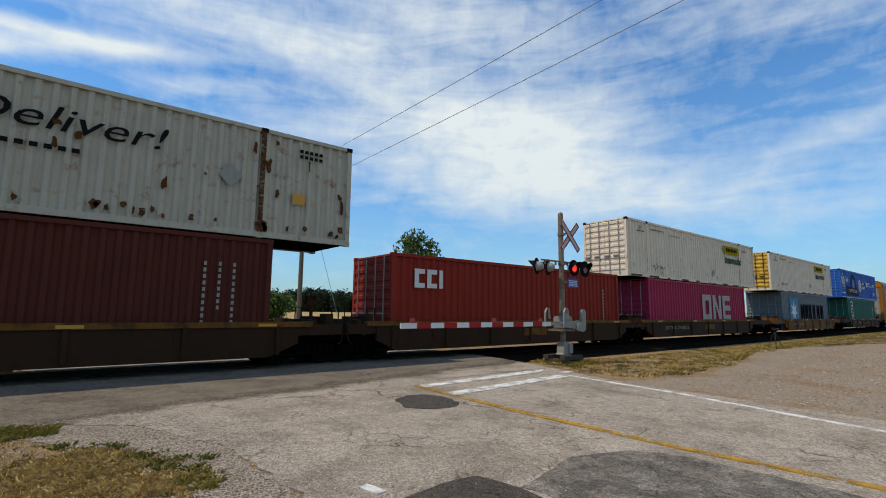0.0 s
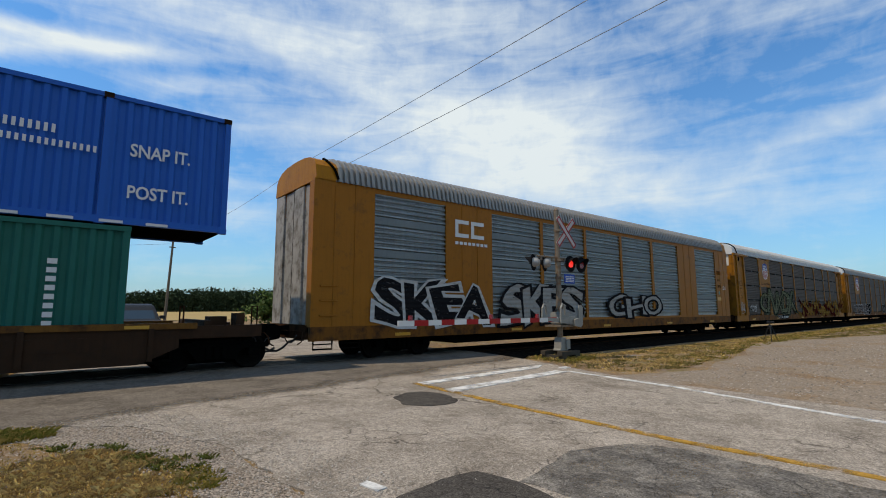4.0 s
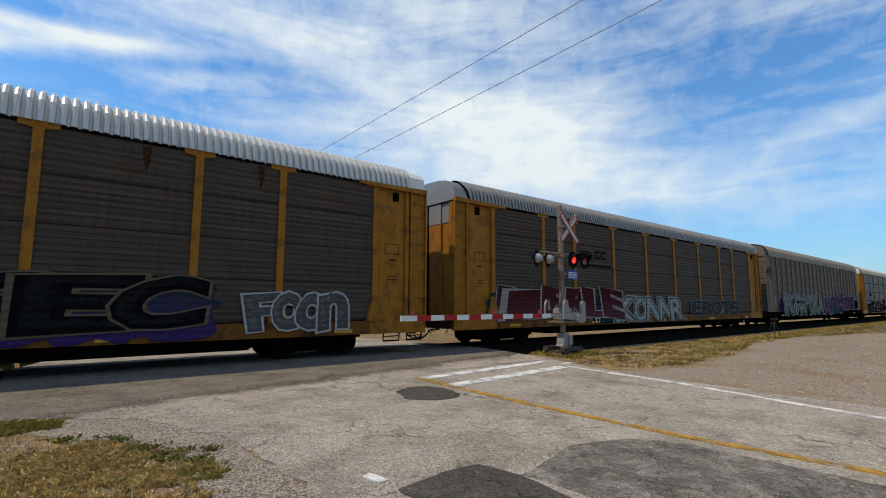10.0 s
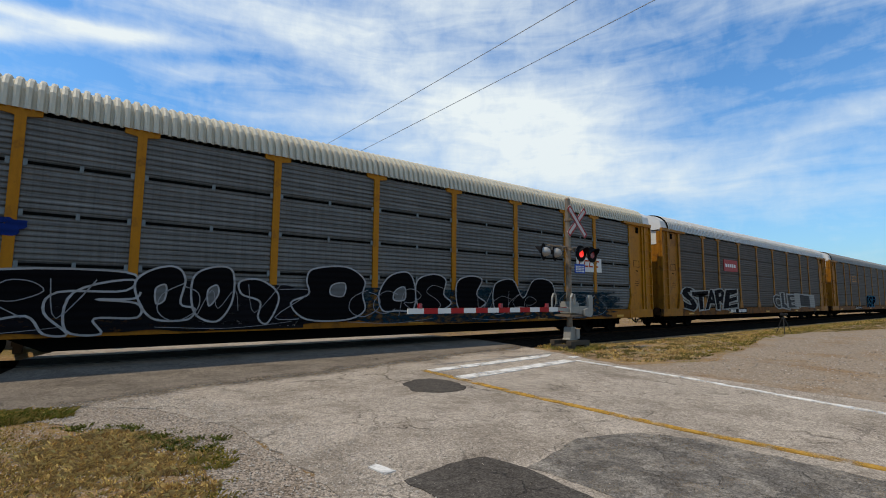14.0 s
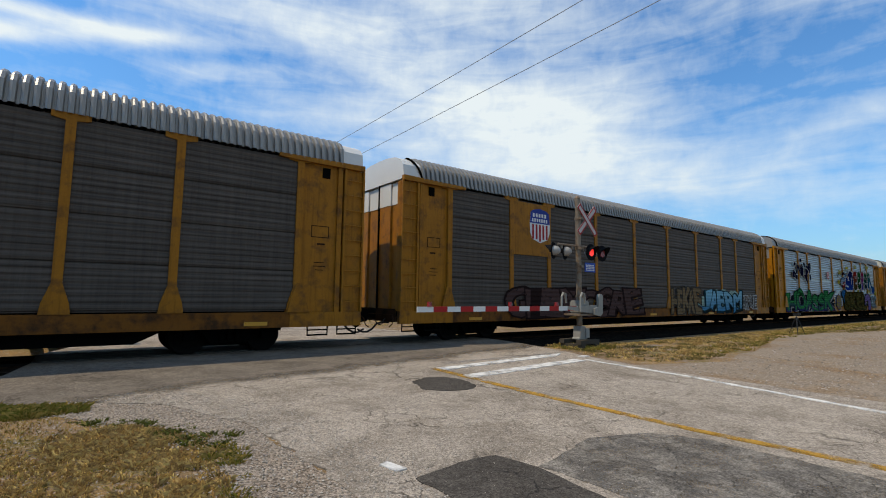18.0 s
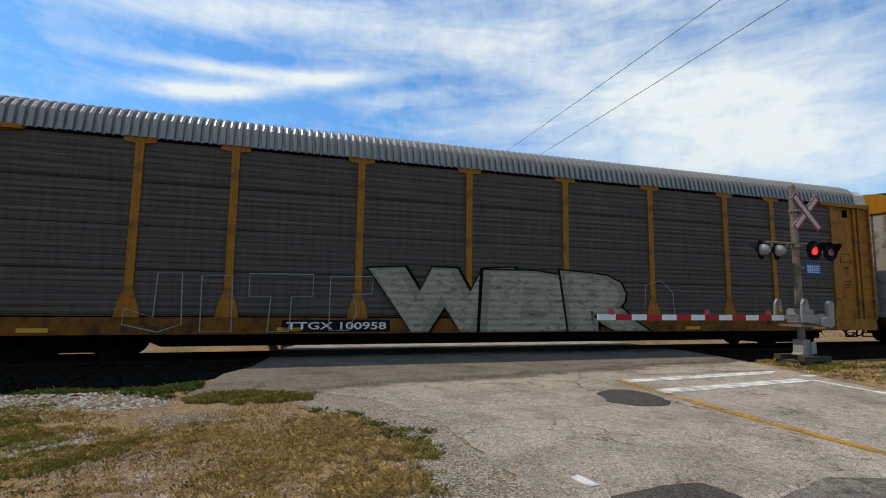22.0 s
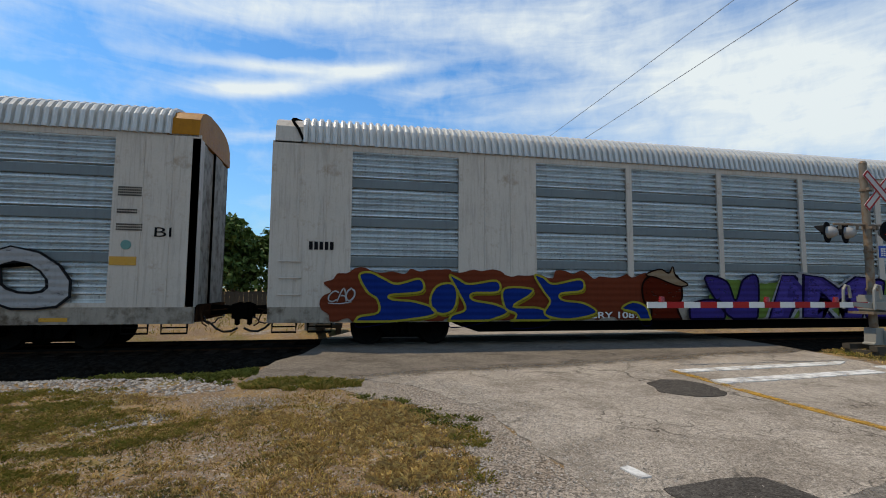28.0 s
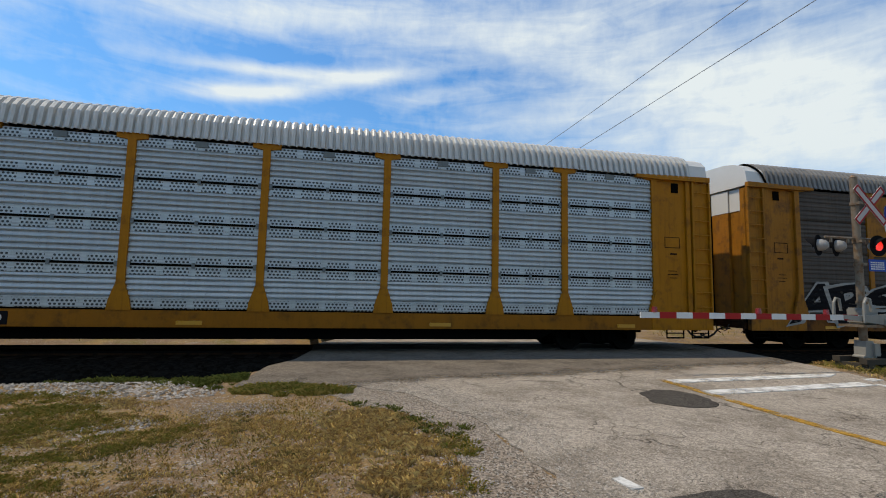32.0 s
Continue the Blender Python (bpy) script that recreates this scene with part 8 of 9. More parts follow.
        shape(c, [(hx - 0.42, hz - 0.22), (hx - 0.2, hz - 0.02), (hx, hz - 0.06), (hx + 0.2, hz - 0.02), (hx + 0.42, hz - 0.22), (hx + 0.2, hz - 0.16 - 0.2 * (k % 2)), (hx, hz - 0.14), (hx - 0.2, hz - 0.16 - 0.2 * (k % 2))], BLACK, "black sprayed wavy shape", y=-0.050)
    piece(c, [(ch, 20.35 + 0.52 * k, 21.0 + 0.52 * k, 0.95, 1.85, (0.5, 0.5, 0.5), None) for k, ch in enumerate("basura!")], (0.01, 0.01, 0.01), "white graffiti word with a black edge", bold=0.03, edge=0.05, seed=46)
    scrawl(c, 25.3, 25.9, 1.7, 2.0, WHITE, 47, loops=4)
    C.append(c)
    c = rack_posts(462.26, "pale grey autorack car with silver side sheets and red logo", M["white_car"], M["silver_panel"], M["roof_white"], M["yellow_clean"], gap=0.1, ribs=6, plate=False, depth=0.035)
    block_letters(c, 7.2, 9.3, 3.4, 3.95, 2, M["red_paint"], -0.006)
    bars("web_line", 7.0, 9.5, 3.08, 3.22, -0.006, M["black_paint"], c, 9)
    words("car_mark", "NKCR 9278", 7.2, 9.0, 0.7, 0.88, -0.012, M["black_paint"], c, "black stencilled car mark", offset=0.015)
    bars("number", 0.9, 1.45, 2.5, 2.8, 0.06, M["black_paint"], c, 4, 0.3, rows=2)
    scrawl(c, 0.85, 1.4, 1.3, 1.8, BLACK, 48, y=0.05)
    scrawl(c, 13.2, 16.0, 0.72, 0.95, BLACK, 49, y=-0.02, loops=9)
    C.append(c)
    c = rack_flush(492.42, "pale grey autorack car with silver sheets and thin black graffiti", M["white_car"], M["bright_panel"], M["roof_white"], M["yellow_clean"])
    bm = bmesh.new()
    box(bm, 18.55, 20.25, 0.0, 0.03, 3.55, 3.85)
    part("logo_panel", bm, M["white_paint"], c)
    block_letters(c, 18.65, 20.1, 3.6, 3.8, 4, M["orange"], -0.004, lean=0.3)
    graffiti(c, "STBD", 13.6, 18.3, 0.8, 2.25, (0.30, 0.31, 0.32), BLACK, "grey graffiti letters outlined in black", seed=50, only_outline=True, bold=0.03, edge=0.02)
    graffiti(c, "ZRUO", 19.2, 24.6, 0.85, 2.2, (0.42, 0.42, 0.42), BLACK, "white graffiti letters outlined in black", seed=51, bold=0.04, edge=0.03)
    C.append(c)
    c = rack_flush(522.15, "pale grey autorack car with blue and yellow graffiti", M["white_car"], M["bright_panel"], M["roof_white"], M["white_car"])
    bars("number", 1.1, 1.7, 2.4, 2.6, -0.012, M["black_paint"], c, 5)
    for k in range(6):
        shape(c, blob_outline(random.Random(90 + k), 1.5 + 1.35 * k, 3.3 + 1.35 * k, 0.64, 1.9), (0.20, 0.045, 0.022), "brick-red sprayed cloud", y=-0.03 - 0.0006 * k, name="graffiti_cloud", wear=0.22)
    for k, pts in enumerate((((2.28, 1.78), (2.54, 1.86), (2.88, 1.70), (3.19, 1.58), (3.74, 1.71), (3.79, 1.39), (3.04, 1.30), (3.08, 1.19), (3.60, 1.14), (4.06, 0.98), (4.04, 0.78), (3.02, 0.63), (2.26, 0.53), (2.28, 0.76), (2.74, 0.87), (2.71, 1.19), (2.47, 1.38)),
                             ((4.01, 1.26), (4.20, 1.55), (4.56, 1.59), (4.68, 1.31), (4.59, 0.94), (4.32, 0.82), (4.06, 0.94)),
                             ((4.48, 1.80), (4.70, 1.72), (4.99, 1.59), (5.69, 1.68), (5.74, 1.39), (5.08, 1.35), (5.09, 1.18), (5.68, 1.06), (5.99, 0.85), (5.33, 0.61), (4.51, 0.50), (4.53, 0.78), (4.88, 0.94), (4.72, 1.35)),
                             ((5.89, 1.47), (6.61, 1.48), (6.58, 1.31), (6.13, 1.01), (6.82, 0.97), (7.14, 0.75), (6.91, 0.50), (6.08, 0.47), (6.21, 0.80), (5.91, 0.97)),
                             ((6.71, 1.82), (6.95, 1.78), (7.23, 1.61), (7.98, 1.74), (8.03, 1.44), (7.43, 1.35), (7.48, 1.18), (8.08, 1.09), (8.41, 0.83), (7.61, 0.66), (6.98, 0.80), (7.12, 1.14), (6.96, 1.39)),
                             ((9.15, 0.95), (9.48, 1.13), (9.87, 0.99), (10.00, 0.55), (9.75, 0.51), (9.57, 0.82)))):
        ring = rounded(pts)
        shape(c, [(px + 0.05, pz - 0.07) for px, pz in pts], (0.30, 0.23, 0.02), "yellow shade of a graffiti letter", y=-0.040 - 0.006 * k)
        shape(c, pts, (0.006, 0.035, 0.22), "blue graffiti letter with a yellow edge", edge=(0.42, 0.36, 0.05), width=0.028, y=-0.042 - 0.006 * k, wear=0.22)
        strokes(c, [[(px + 0.015, pz - 0.02) for px, pz in ring]], (0.006, 0.008, 0.03), 0.012, y=-0.0438 - 0.006 * k)
    scrawl(c, 1.55, 2.15, 1.12, 1.45, (0.48, 0.48, 0.47), 77, y=-0.085, width=0.02, loops=4)
    for k in range(5):
        shape(c, blob_outline(random.Random(70 + k), 11.8 + 1.25 * k, 13.5 + 1.25 * k, 0.64, 1.75), (0.16, 0.26, 0.06), "green sprayed cloud", y=-0.03 - 0.0006 * k, name="graffiti_cloud", wear=0.26)
    piece(c, [(ch, a, b, 0.66, 1.85, (0.055, 0.04, 0.22), None) for ch, a, b in (("A", 13.7, 15.5), ("M", 15.1, 17.2))], (0.012, 0.01, 0.035), "purple graffiti letter with dark edges", y=-0.050, bold=0.07, edge=0.03, seed=53, wild=0.3, rim=(0.36, 0.37, 0.40))
    for pts in (((11.23, 0.99), (11.59, 1.17), (12.14, 1.17), (12.32, 0.94), (12.23, 0.57), (11.36, 0.49)), ((11.72, 1.82), (12.42, 1.73), (12.69, 1.17), (12.98, 1.78), (13.46, 1.83), (13.35, 0.51), (12.97, 0.51), (12.32, 0.84))):
        shape(c, pts, (0.055, 0.04, 0.22), "purple graffiti letter with dark edges", edge=(0.012, 0.01, 0.035), width=0.03, y=-0.046)
    shape(c, ((9.82, 1.67), (10.25, 1.94), (10.86, 1.86), (11.00, 1.31), (10.83, 0.95), (10.92, 0.54), (10.09, 0.50), (10.04, 0.95), (9.82, 1.17)), (0.11, 0.016, 0.008), "dark red sprayed rounded shape", edge=(0.02, 0.008, 0.006), width=0.03, y=-0.050)
    shape(c, ((9.90, 1.89), (10.33, 2.05), (10.60, 1.94), (10.73, 2.13), (10.82, 1.85), (11.18, 1.63), (10.87, 1.58), (10.25, 1.80)), (0.36, 0.25, 0.16), "pale tan sprayed brim", edge=(0.02, 0.008, 0.006), width=0.02, y=-0.056)
    shape(c, [(17.2, 0.66), (18.2, 0.66), (18.35, 1.05), (17.9, 1.3), (17.95, 1.75), (17.6, 1.8), (17.4, 1.3)], (0.055, 0.04, 0.25), "purple sprayed bottle shape", edge=(0.012, 0.01, 0.035), y=-0.058)
    strokes(c, [[(20.9, 1.7), (21.3, 1.0), (21.6, 0.66), (21.95, 1.1), (22.25, 1.75)], [(21.2, 1.9), (21.3, 2.2), (21.8, 2.2), (21.95, 1.85), (21.7, 1.5), (21.4, 1.5)], [(21.4, 1.2), (21.6, 1.05), (21.8, 1.25)]], BLACK, 0.016, closed=False, smooth=True, label="thin black sprayed line")
    scrawl(c, 21.0, 22.2, 1.1, 1.9, BLACK, 55, loops=5)
    words("car_mark", "UCRY 1089", 7.95, 9.7, 0.68, 0.86, -0.062, M["white_paint"], c, "white stencilled car mark", offset=0.02)
    C.append(c)
    c = rack_flush(551.85, "bright orange autorack car with silver sheets and graffiti", M["orange"], M["silver_panel"], M["roof_white"], M["orange"], mark="TTGX 693758")
    bm = bmesh.new()
    box(bm, 18.55, 20.25, 0.0, 0.03, 3.3, 3.6)
    part("logo_panel", bm, M["white_paint"], c)
    block_letters(c, 18.65, 20.1, 3.36, 3.55, 4, M["orange"], -0.004, lean=0.3)
    piece(c, [(ch, 1.7 + 1.1 * k, 3.0 + 1.1 * k, 0.66, 2.0, (0.09, 0.15, 0.18), (0.15, 0.23, 0.26)) for k, ch in enumerate("NTOR")], BLACK, "slate-blue block graffiti letters with black edges", bold=0.055, edge=0.035, seed=56)
    piece(c, [(ch, 6.5 + 0.85 * k, 7.6 + 0.85 * k, 0.66, 2.05, (0.15, 0.035, 0.03), None) for k, ch in enumerate("SESH")], (0.33, 0.27, 0.24), "brick-red graffiti letters with pale edges", bold=0.05, edge=0.02, seed=57, wild=0.6)
    piece(c, [(ch, 9.8 + 1.02 * k, 11.05 + 1.02 * k, 0.66, 2.0, (0.17, 0.18, 0.18), (0.26, 0.26, 0.25)) for k, ch in enumerate("ONOE")], BLACK, "grey block graffiti letters with black edges", bold=0.04, edge=0.03, seed=58, depth=(0.30, 0.31, 0.31))
    piece(c, [(ch, 14.7 + 1.55 * k, 16.5 + 1.55 * k, 0.66, 1.95, (0.012, 0.012, 0.013), None) for k, ch in enumerate("BOKA")], (0.48, 0.47, 0.46), "black graffiti letters with white edges", bold=0.06, edge=0.035, seed=59)
    scrawl(c, 5.1, 6.3, 2.1, 2.9, (0.5, 0.42, 0.38), 60, loops=4)
    scrawl(c, 23.4, 24.7, 1.2, 1.45, BLACK, 61, loops=5)
    scrawl(c, 20.8, 21.8, 1.7, 2.0, (0.5, 0.42, 0.38), 62, loops=4)
    C.append(c)
    c = rack_posts(581.42, "clean yellow autorack car with bright perforated side sheets", M["yellow_clean"], M["perf_panel"], M["roof_white"], M["white_paint"], gap=0.07, ribs=8, logo_bays={1: 3.0}, mark="TTGX 980790", joints=True, depth=0.03)
    shield(c, 5.4, 6.25, 3.65, 4.65)
    words("letters", "BUILDING AMERICA", 4.98, 6.65, 3.12, 3.26, -0.026, M["black_paint"], c)
    scrawl(c, 0.85, 1.6, 1.6, 2.2, PALE, 63, y=0.05)
    C.append(c)
    c = rack_posts(610.85, "yellow autorack car with dark side sheets and white-edged graffiti", M["yellow"], M["dark_panel"], M["roof_dark"], M["white_paint"], logo_bays={1: 3.0})
    shield(c, 5.2, 6.5, 3.5, 4.8)
    graffiti(c, "ARSE", 1.8, 7.5, 0.95, 2.0, BLACK, PALE, "black graffiti letters with pale edges", seed=64)
    C.append(c)
    for c in C:
        fit_marks(c)
    TRAIN.extend(C)


build_stacks()
build_racks()


# ---------------------------------------------------------------- crossing signals
def disc(bm, y0, y1, r, n=24, cx=0.0, cz=0.0):
    prism(bm, [(cx + r * math.cos(2 * math.pi * i / n), cz + r * math.sin(2 * math.pi * i / n)) for i in range(n)], y0, y1)


def lamp_head(parent, x, z, facing, lit, yaw=0):
    """A round flasher: black backboard, hood, lens and pale housing. facing -1 looks towards the near side."""
    m = pose(x, 0, z, 0, 0, yaw) if facing < 0 else pose(x, 0, z, 0, 0, 180 + yaw)
    head = hang("flasher", shared("flasher_board", lambda b: disc(b, -0.20, -0.185, 0.25)), M["black_paint"], parent, m=m)
    def hood(bm):
        n = 14
        for i in range(n):
            a, b = math.radians(-20 + 220 * i / n), math.radians(-20 + 220 * (i + 1) / n)
            vs = []
            for ang in (a, b):
                deep = 0.24 * max(0.25, math.sin(max(0.15, (ang + 0.35) / 3.84 * math.pi)))
                vs.append(((0.16 * math.cos(ang), -0.2, 0.16 * math.sin(ang)), (0.17 * math.cos(ang), -0.2 - deep, 0.17 * math.sin(ang))))
            q = [bm.verts.new(p) for p in (vs[0][0], vs[1][0], vs[1][1], vs[0][1])]
            bm.faces.new(q)
            q2 = [bm.verts.new((p[0] * 1.06, p[1], p[2] * 1.06)) for p in (vs[0][0], vs[1][0], vs[1][1], vs[0][1])]
            bm.faces.new(q2[::-1])
    hang("hood", shared("flasher_hood", hood), M["black_paint"], head)
    hang("lens", shared("flasher_lens", lambda b: disc(b, -0.215, -0.2, 0.115)), M["lamp_red"] if lit else M["lamp_dim"], head, "red signal lens")
    def shell(bm):
        rings = []
        for k in range(5):
            a = k / 4 * math.pi / 2
            r, y = 0.125 * math.cos(a) + 0.02, -0.185 + 0.20 * math.sin(a)
            rings.append([bm.verts.new((r * math.cos(2 * math.pi * i / 18), y, r * math.sin(2 * math.pi * i / 18))) for i in range(18)])
        for p, q in zip(rings, rings[1:]):
            for i in range(18):
                bm.faces.new((p[i], p[(i + 1) % 18], q[(i + 1) % 18], q[i]))
        bm.faces.new(rings[-1])
        return True
    hang("lamp_housing", shared("lamp_housing", shell), M["lamp_back"], head)


def crossbuck(parent, z, y, front):
    """Two crossed boards; pale with red edges on the face, bare metal behind."""
    for ang in (45, -45):
        bm = bmesh.new()
        box(bm, -0.6, 0.6, -0.006, 0.006, -0.095, 0.095)
        b = part("crossbuck_board", bm, M["cabinet_grey"] if not front else M["sign_white"], parent, m=pose(0.3 if front else 0.0, y - (0.006 if ang > 0 else -0.008), z, 0, ang, 0))
        if front:
            for zz in (-0.077, 0.077):
                bm = bmesh.new()
                box(bm, -0.59, 0.59, -0.011, -0.006, zz - 0.018, zz + 0.018)
                part("red_edge", bm, M["red_paint"], b)
            for xx in (-0.575, 0.575):
                bm = bmesh.new()
                box(bm, xx - 0.022, xx + 0.022, -0.0105, -0.006, -0.058, 0.058)
                part("red_edge", bm, M["red_paint"], b)
        else:
            bm = bmesh.new()
            box(bm, -0.58, 0.58, -0.011, -0.006, -0.02, 0.02)
            part("sign_rib", bm, M["mast"], b)


def gate_signal(label, x, y, turn, with_arm):
    """A crossing gate: mast, crossbuck, flashers, gate machine, arm with lamps."""
    g = thing("crossing_signal", label, "crossing signal", "crossing signals", m=pose(x, y, 0, 0, 0, turn))
    bm = bmesh.new()
    for xx in (-0.5, 0.28):
        box(bm, xx * 0.8, xx * 0.8 + 0.18, -0.38, 0.38, -0.08, 0.12)
    for yy in (-0.5, 0.3):
        box(bm, -0.44, 0.44, yy * 0.75, yy * 0.75 + 0.17, 0.12, 0.24)
    part("timber_base", bm, M["concrete"], g, "weathered timber and concrete base")
    bm = bmesh.new()
    prism(bm, [(-0.19, 0.24), (0.19, 0.24), (0.19, 0.27), (0.14, 0.30), (0.11, 0.62), (-0.11, 0.62), (-0.14, 0.30), (-0.19, 0.27)], -0.13, 0.13)
    part("mast_foot", bm, M["cabinet_grey"], g)
    bm = bmesh.new()
    top = 4.5 if turn == 0 else 3.7
    tube(bm, (0, 0, 0.3), (0, 0, top), 0.085, 0.08, 16)
    tube(bm, (0, 0, top), (0, 0, top + 0.05), 0.085, 0.05, 14)
    part("mast", bm, M["mast"], g, "weathered metal mast with rust stains")
    crossbuck(g, 3.82 if turn == 0 else 3.5, -0.12, turn == 0)
    for z in (3.86, 2.95, 2.4, 1.5):
        bm = bmesh.new()
        tube(bm, (0, 0, z - 0.04), (0, 0, z + 0.04), 0.1, n=14)
        box(bm, -0.06, 0.06, -0.15, 0.0, z - 0.03, z + 0.03)
        part("clamp", bm, M["mast"], g)
    bm = bmesh.new()
    wide, z, drops = (0.95, 3.02, (-0.78, -0.28, 0.3, 0.78)) if turn == 0 else (0.45, 2.88, (-0.37, 0.35))
    tube(bm, (-wide, 0, z), (wide, 0, z), 0.028, n=8)
    for xx in drops:
        tube(bm, (xx, 0, z), (xx, 0, z - 0.12), 0.03, n=6)
    part("cross_arm", bm, M["mast"], g)
    return g


def build_near_signal():
    g = gate_signal("railway crossing gate with lowered red and white arm", 11.95, 9.0, 0, True)
    # flashers towards the road on one side, backs of the others
    lamp_head(g, 0.36, 2.84, -1, True)
    lamp_head(g, 0.92, 2.84, -1, False)
    lamp_head(g, -0.34, 2.84, 1, False, 22)
    lamp_head(g, -0.86, 2.84, 1, False, 22)
    s = part("notice_sign", (lambda b: (box(b, 0.12, 0.62, -0.145, -0.13, 2.24, 2.52), b)[1])(bmesh.new()), M["sign_blue"], g, "small blue notice with white text")
    bars("notice_text", 0.16, 0.58, 2.28, 2.48, -0.148, M["white_paint"], s, 6, 0.25, rows=4)
    # the gate machine
    bm = bmesh.new()
    box(bm, -0.2, 0.24, -0.2, 0.22, 1.0, 1.38)
    bmesh.ops.bevel(bm, geom=bm.edges[:], offset=0.04, segments=2, affect="EDGES")
    part("gate_machine", bm, M["cabinet_grey"], g, "pale grey gate machine housing")
    bm = bmesh.new()
    box(bm, -0.36, 0.4, -0.3, 0.28, 0.94, 0.995)
    part("machine_bracket", bm, M["mast"], g)
    for y in (-0.36, 0.32):
        bm = bmesh.new()
        bent_tube(bm, [(-0.42, y, 1.05), (-0.4, y, 1.5), (-0.34, y, 1.6), (-0.24, y, 1.58), (-0.2, y, 1.3)], 0.032, 8)
        part("counterweight_arm", bm, M["cabinet_grey"], g)
        bm = bmesh.new()
        prism(bm, [(0.2, 0.97), (0.5, 0.92), (0.6, 1.0), (0.62, 1.5), (0.57, 1.58), (0.46, 1.58), (0.41, 1.5), (0.41, 1.2), (0.2, 1.14)], y - 0.04, y + 0.04)
        part("counterweight", bm, M["cabinet_grey"], g, "curved pale counterweight")
    bm = bmesh.new()
    prism(bm, [(-0.95, 1.13), (-0.5, 1.08), (0.4, 0.98), (0.4, 1.25), (-0.5, 1.2), (-0.95, 1.22)], -0.33, -0.27)
    part("arm_support", bm, M["cabinet_grey"], g)
    arm = part("gate_arm", (lambda b: (box(b, -6.05, -0.5, -0.32, -0.285, 1.10, 1.22), b)[1])(bmesh.new()), M["white_paint"], g, "white gate arm with red bands")
    n = 7
    for i in range(n):
        bm = bmesh.new()
        x = -5.62 + i * 0.78
        box(bm, x, x + 0.39, -0.325, -0.28, 1.097, 1.223)
        part("red_band", bm, M["red_paint"], arm)
    for x in (-5.72, -3.2, -1.4):
        bm = bmesh.new()
        tube(bm, (x, -0.3, 1.22), (x, -0.3, 1.33), 0.06, 0.05, 12)
        part("arm_lamp", bm, M["lamp_dim"], arm, "small red lamp on the arm")
    bm = bmesh.new()
    box(bm, 0.08, 0.24, -0.18, 0.06, 0.28, 0.56)
    part("junction_box", bm, M["cabinet_grey"], g)


def build_far_signal():
    g = gate_signal("railway crossing signal beyond the rails with red flasher", -0.59, 17.0, 180, False)
    lamp_head(g, -0.37, 2.70, 1, False)
    lamp_head(g, 0.35, 2.70, 1, True)
    bm = bmesh.new()
    box(bm, -0.28, 0.30, -0.26, 0.24, 0.98, 1.46)
    part("gate_machine", bm, M["cabinet_grey"], g)
    bm = bmesh.new()
    box(bm, 0.15, 0.85, -0.95, -0.4, 0.0, 1.5)
    part("relay_box", bm, M["cabinet_grey"], g)


build_near_signal()
build_far_signal()


def build_tripod():
    t = thing("camera_tripod", "black camera tripod standing on dry grass", "tripod", m=pose(25.2, 7.5, -0.04))
    for a in (80, 200, 320):
        c, s = math.cos(radians(a)), math.sin(radians(a))
        bm = bmesh.new()
        tube(bm, (0.04 * c, 0.04 * s, 0.72), (0.34 * c, 0.34 * s, 0.0), 0.018, 0.012)
        tube(bm, (0.05 * c, 0.05 * s, 0.72), (0.2 * c, 0.2 * s, 0.36), 0.026, 0.024)
        part("leg", bm, M["tripod_black"], t)
    bm = bmesh.new()
    tube(bm, (0, 0, 0.5), (0, 0, 0.84), 0.02)
    box(bm, -0.05, 0.05, -0.05, 0.05, 0.68, 0.76)
    part("centre_column", bm, M["tripod_black"], t)
    bm = bmesh.new()
    box(bm, -0.07, 0.07, -0.1, 0.1, 0.84, 0.94)
    tube(bm, (0, -0.1, 0.9), (0, -0.17, 0.9), 0.04)
    part("small_camera", bm, M["tripod_black"], t, "small black camera")


build_tripod()


# ---------------------------------------------------------------- poles and wires
def pole(x, y, high, lean=0.0, arms=True, group="utility poles"):
    p = thing("utility_pole", "weathered wooden utility pole", "utility pole", group, m=pose(x, y, -0.1, 0, lean, 0))
    bm = bmesh.new()
    tube(bm, (0, 0, 0), (0, 0, high), 0.16, 0.1, 10)
    part("pole_shaft", bm, M["pole_wood"], p)
    if arms:
        bm = bmesh.new()
        tube(bm, (0, 0, high - 0.1), (0, 0, high + 1.2), 0.025, 0.012, 6)
        part("top_pin", bm, M["wire"], p)
    bm = bmesh.new()
    box(bm, -0.3, 0.3, -0.06, 0.06, high - 1.3, high - 1.2)
    part("bracket", bm, M["pole_wood"], p)
    return p


def wire(a, b, sag, r=0.013):
    pts = []
    a, b = Vector(a), Vector(b)
    for i in range(25):
        u = i / 24
        p = a.lerp(b, u)
        p.z -= sag * 4 * u * (1 - u)
        pts.append(p)
    bm = bmesh.new()
    bent_tube(bm, pts, r, 4)
    ob = new("overhead_wire", mesh_of("overhead_wire", bm))
    ob.data.materials.append(M["wire"])
    tagged(ob, "thin dark overhead wire between poles", "wire", "overhead wires")


pole(11.4, 27.8, 9.3)
pole(9.6, 59.0, 9.6, 2.0)
pole(5.0, 120.0, 9.0)
pole(12.0, 150.0, 9.0)
wire((11.4, 27.8, 10.4), (11.4, -36, 11.2), 0.35)
wire((11.4, 27.8, 8.9), (15.2, -36, 12.8), 0.25)
wire((11.4, 27.8, 10.4), (9.6, 59.0, 9.4), 0.8)
wire((9.6, 59.0, 8.6), (-45.0, 62.0, 6.0), 1.0, 0.02)
wire((11.4, 27.8, 9.2), (12.9, 25.0, 0.0), 0.0)


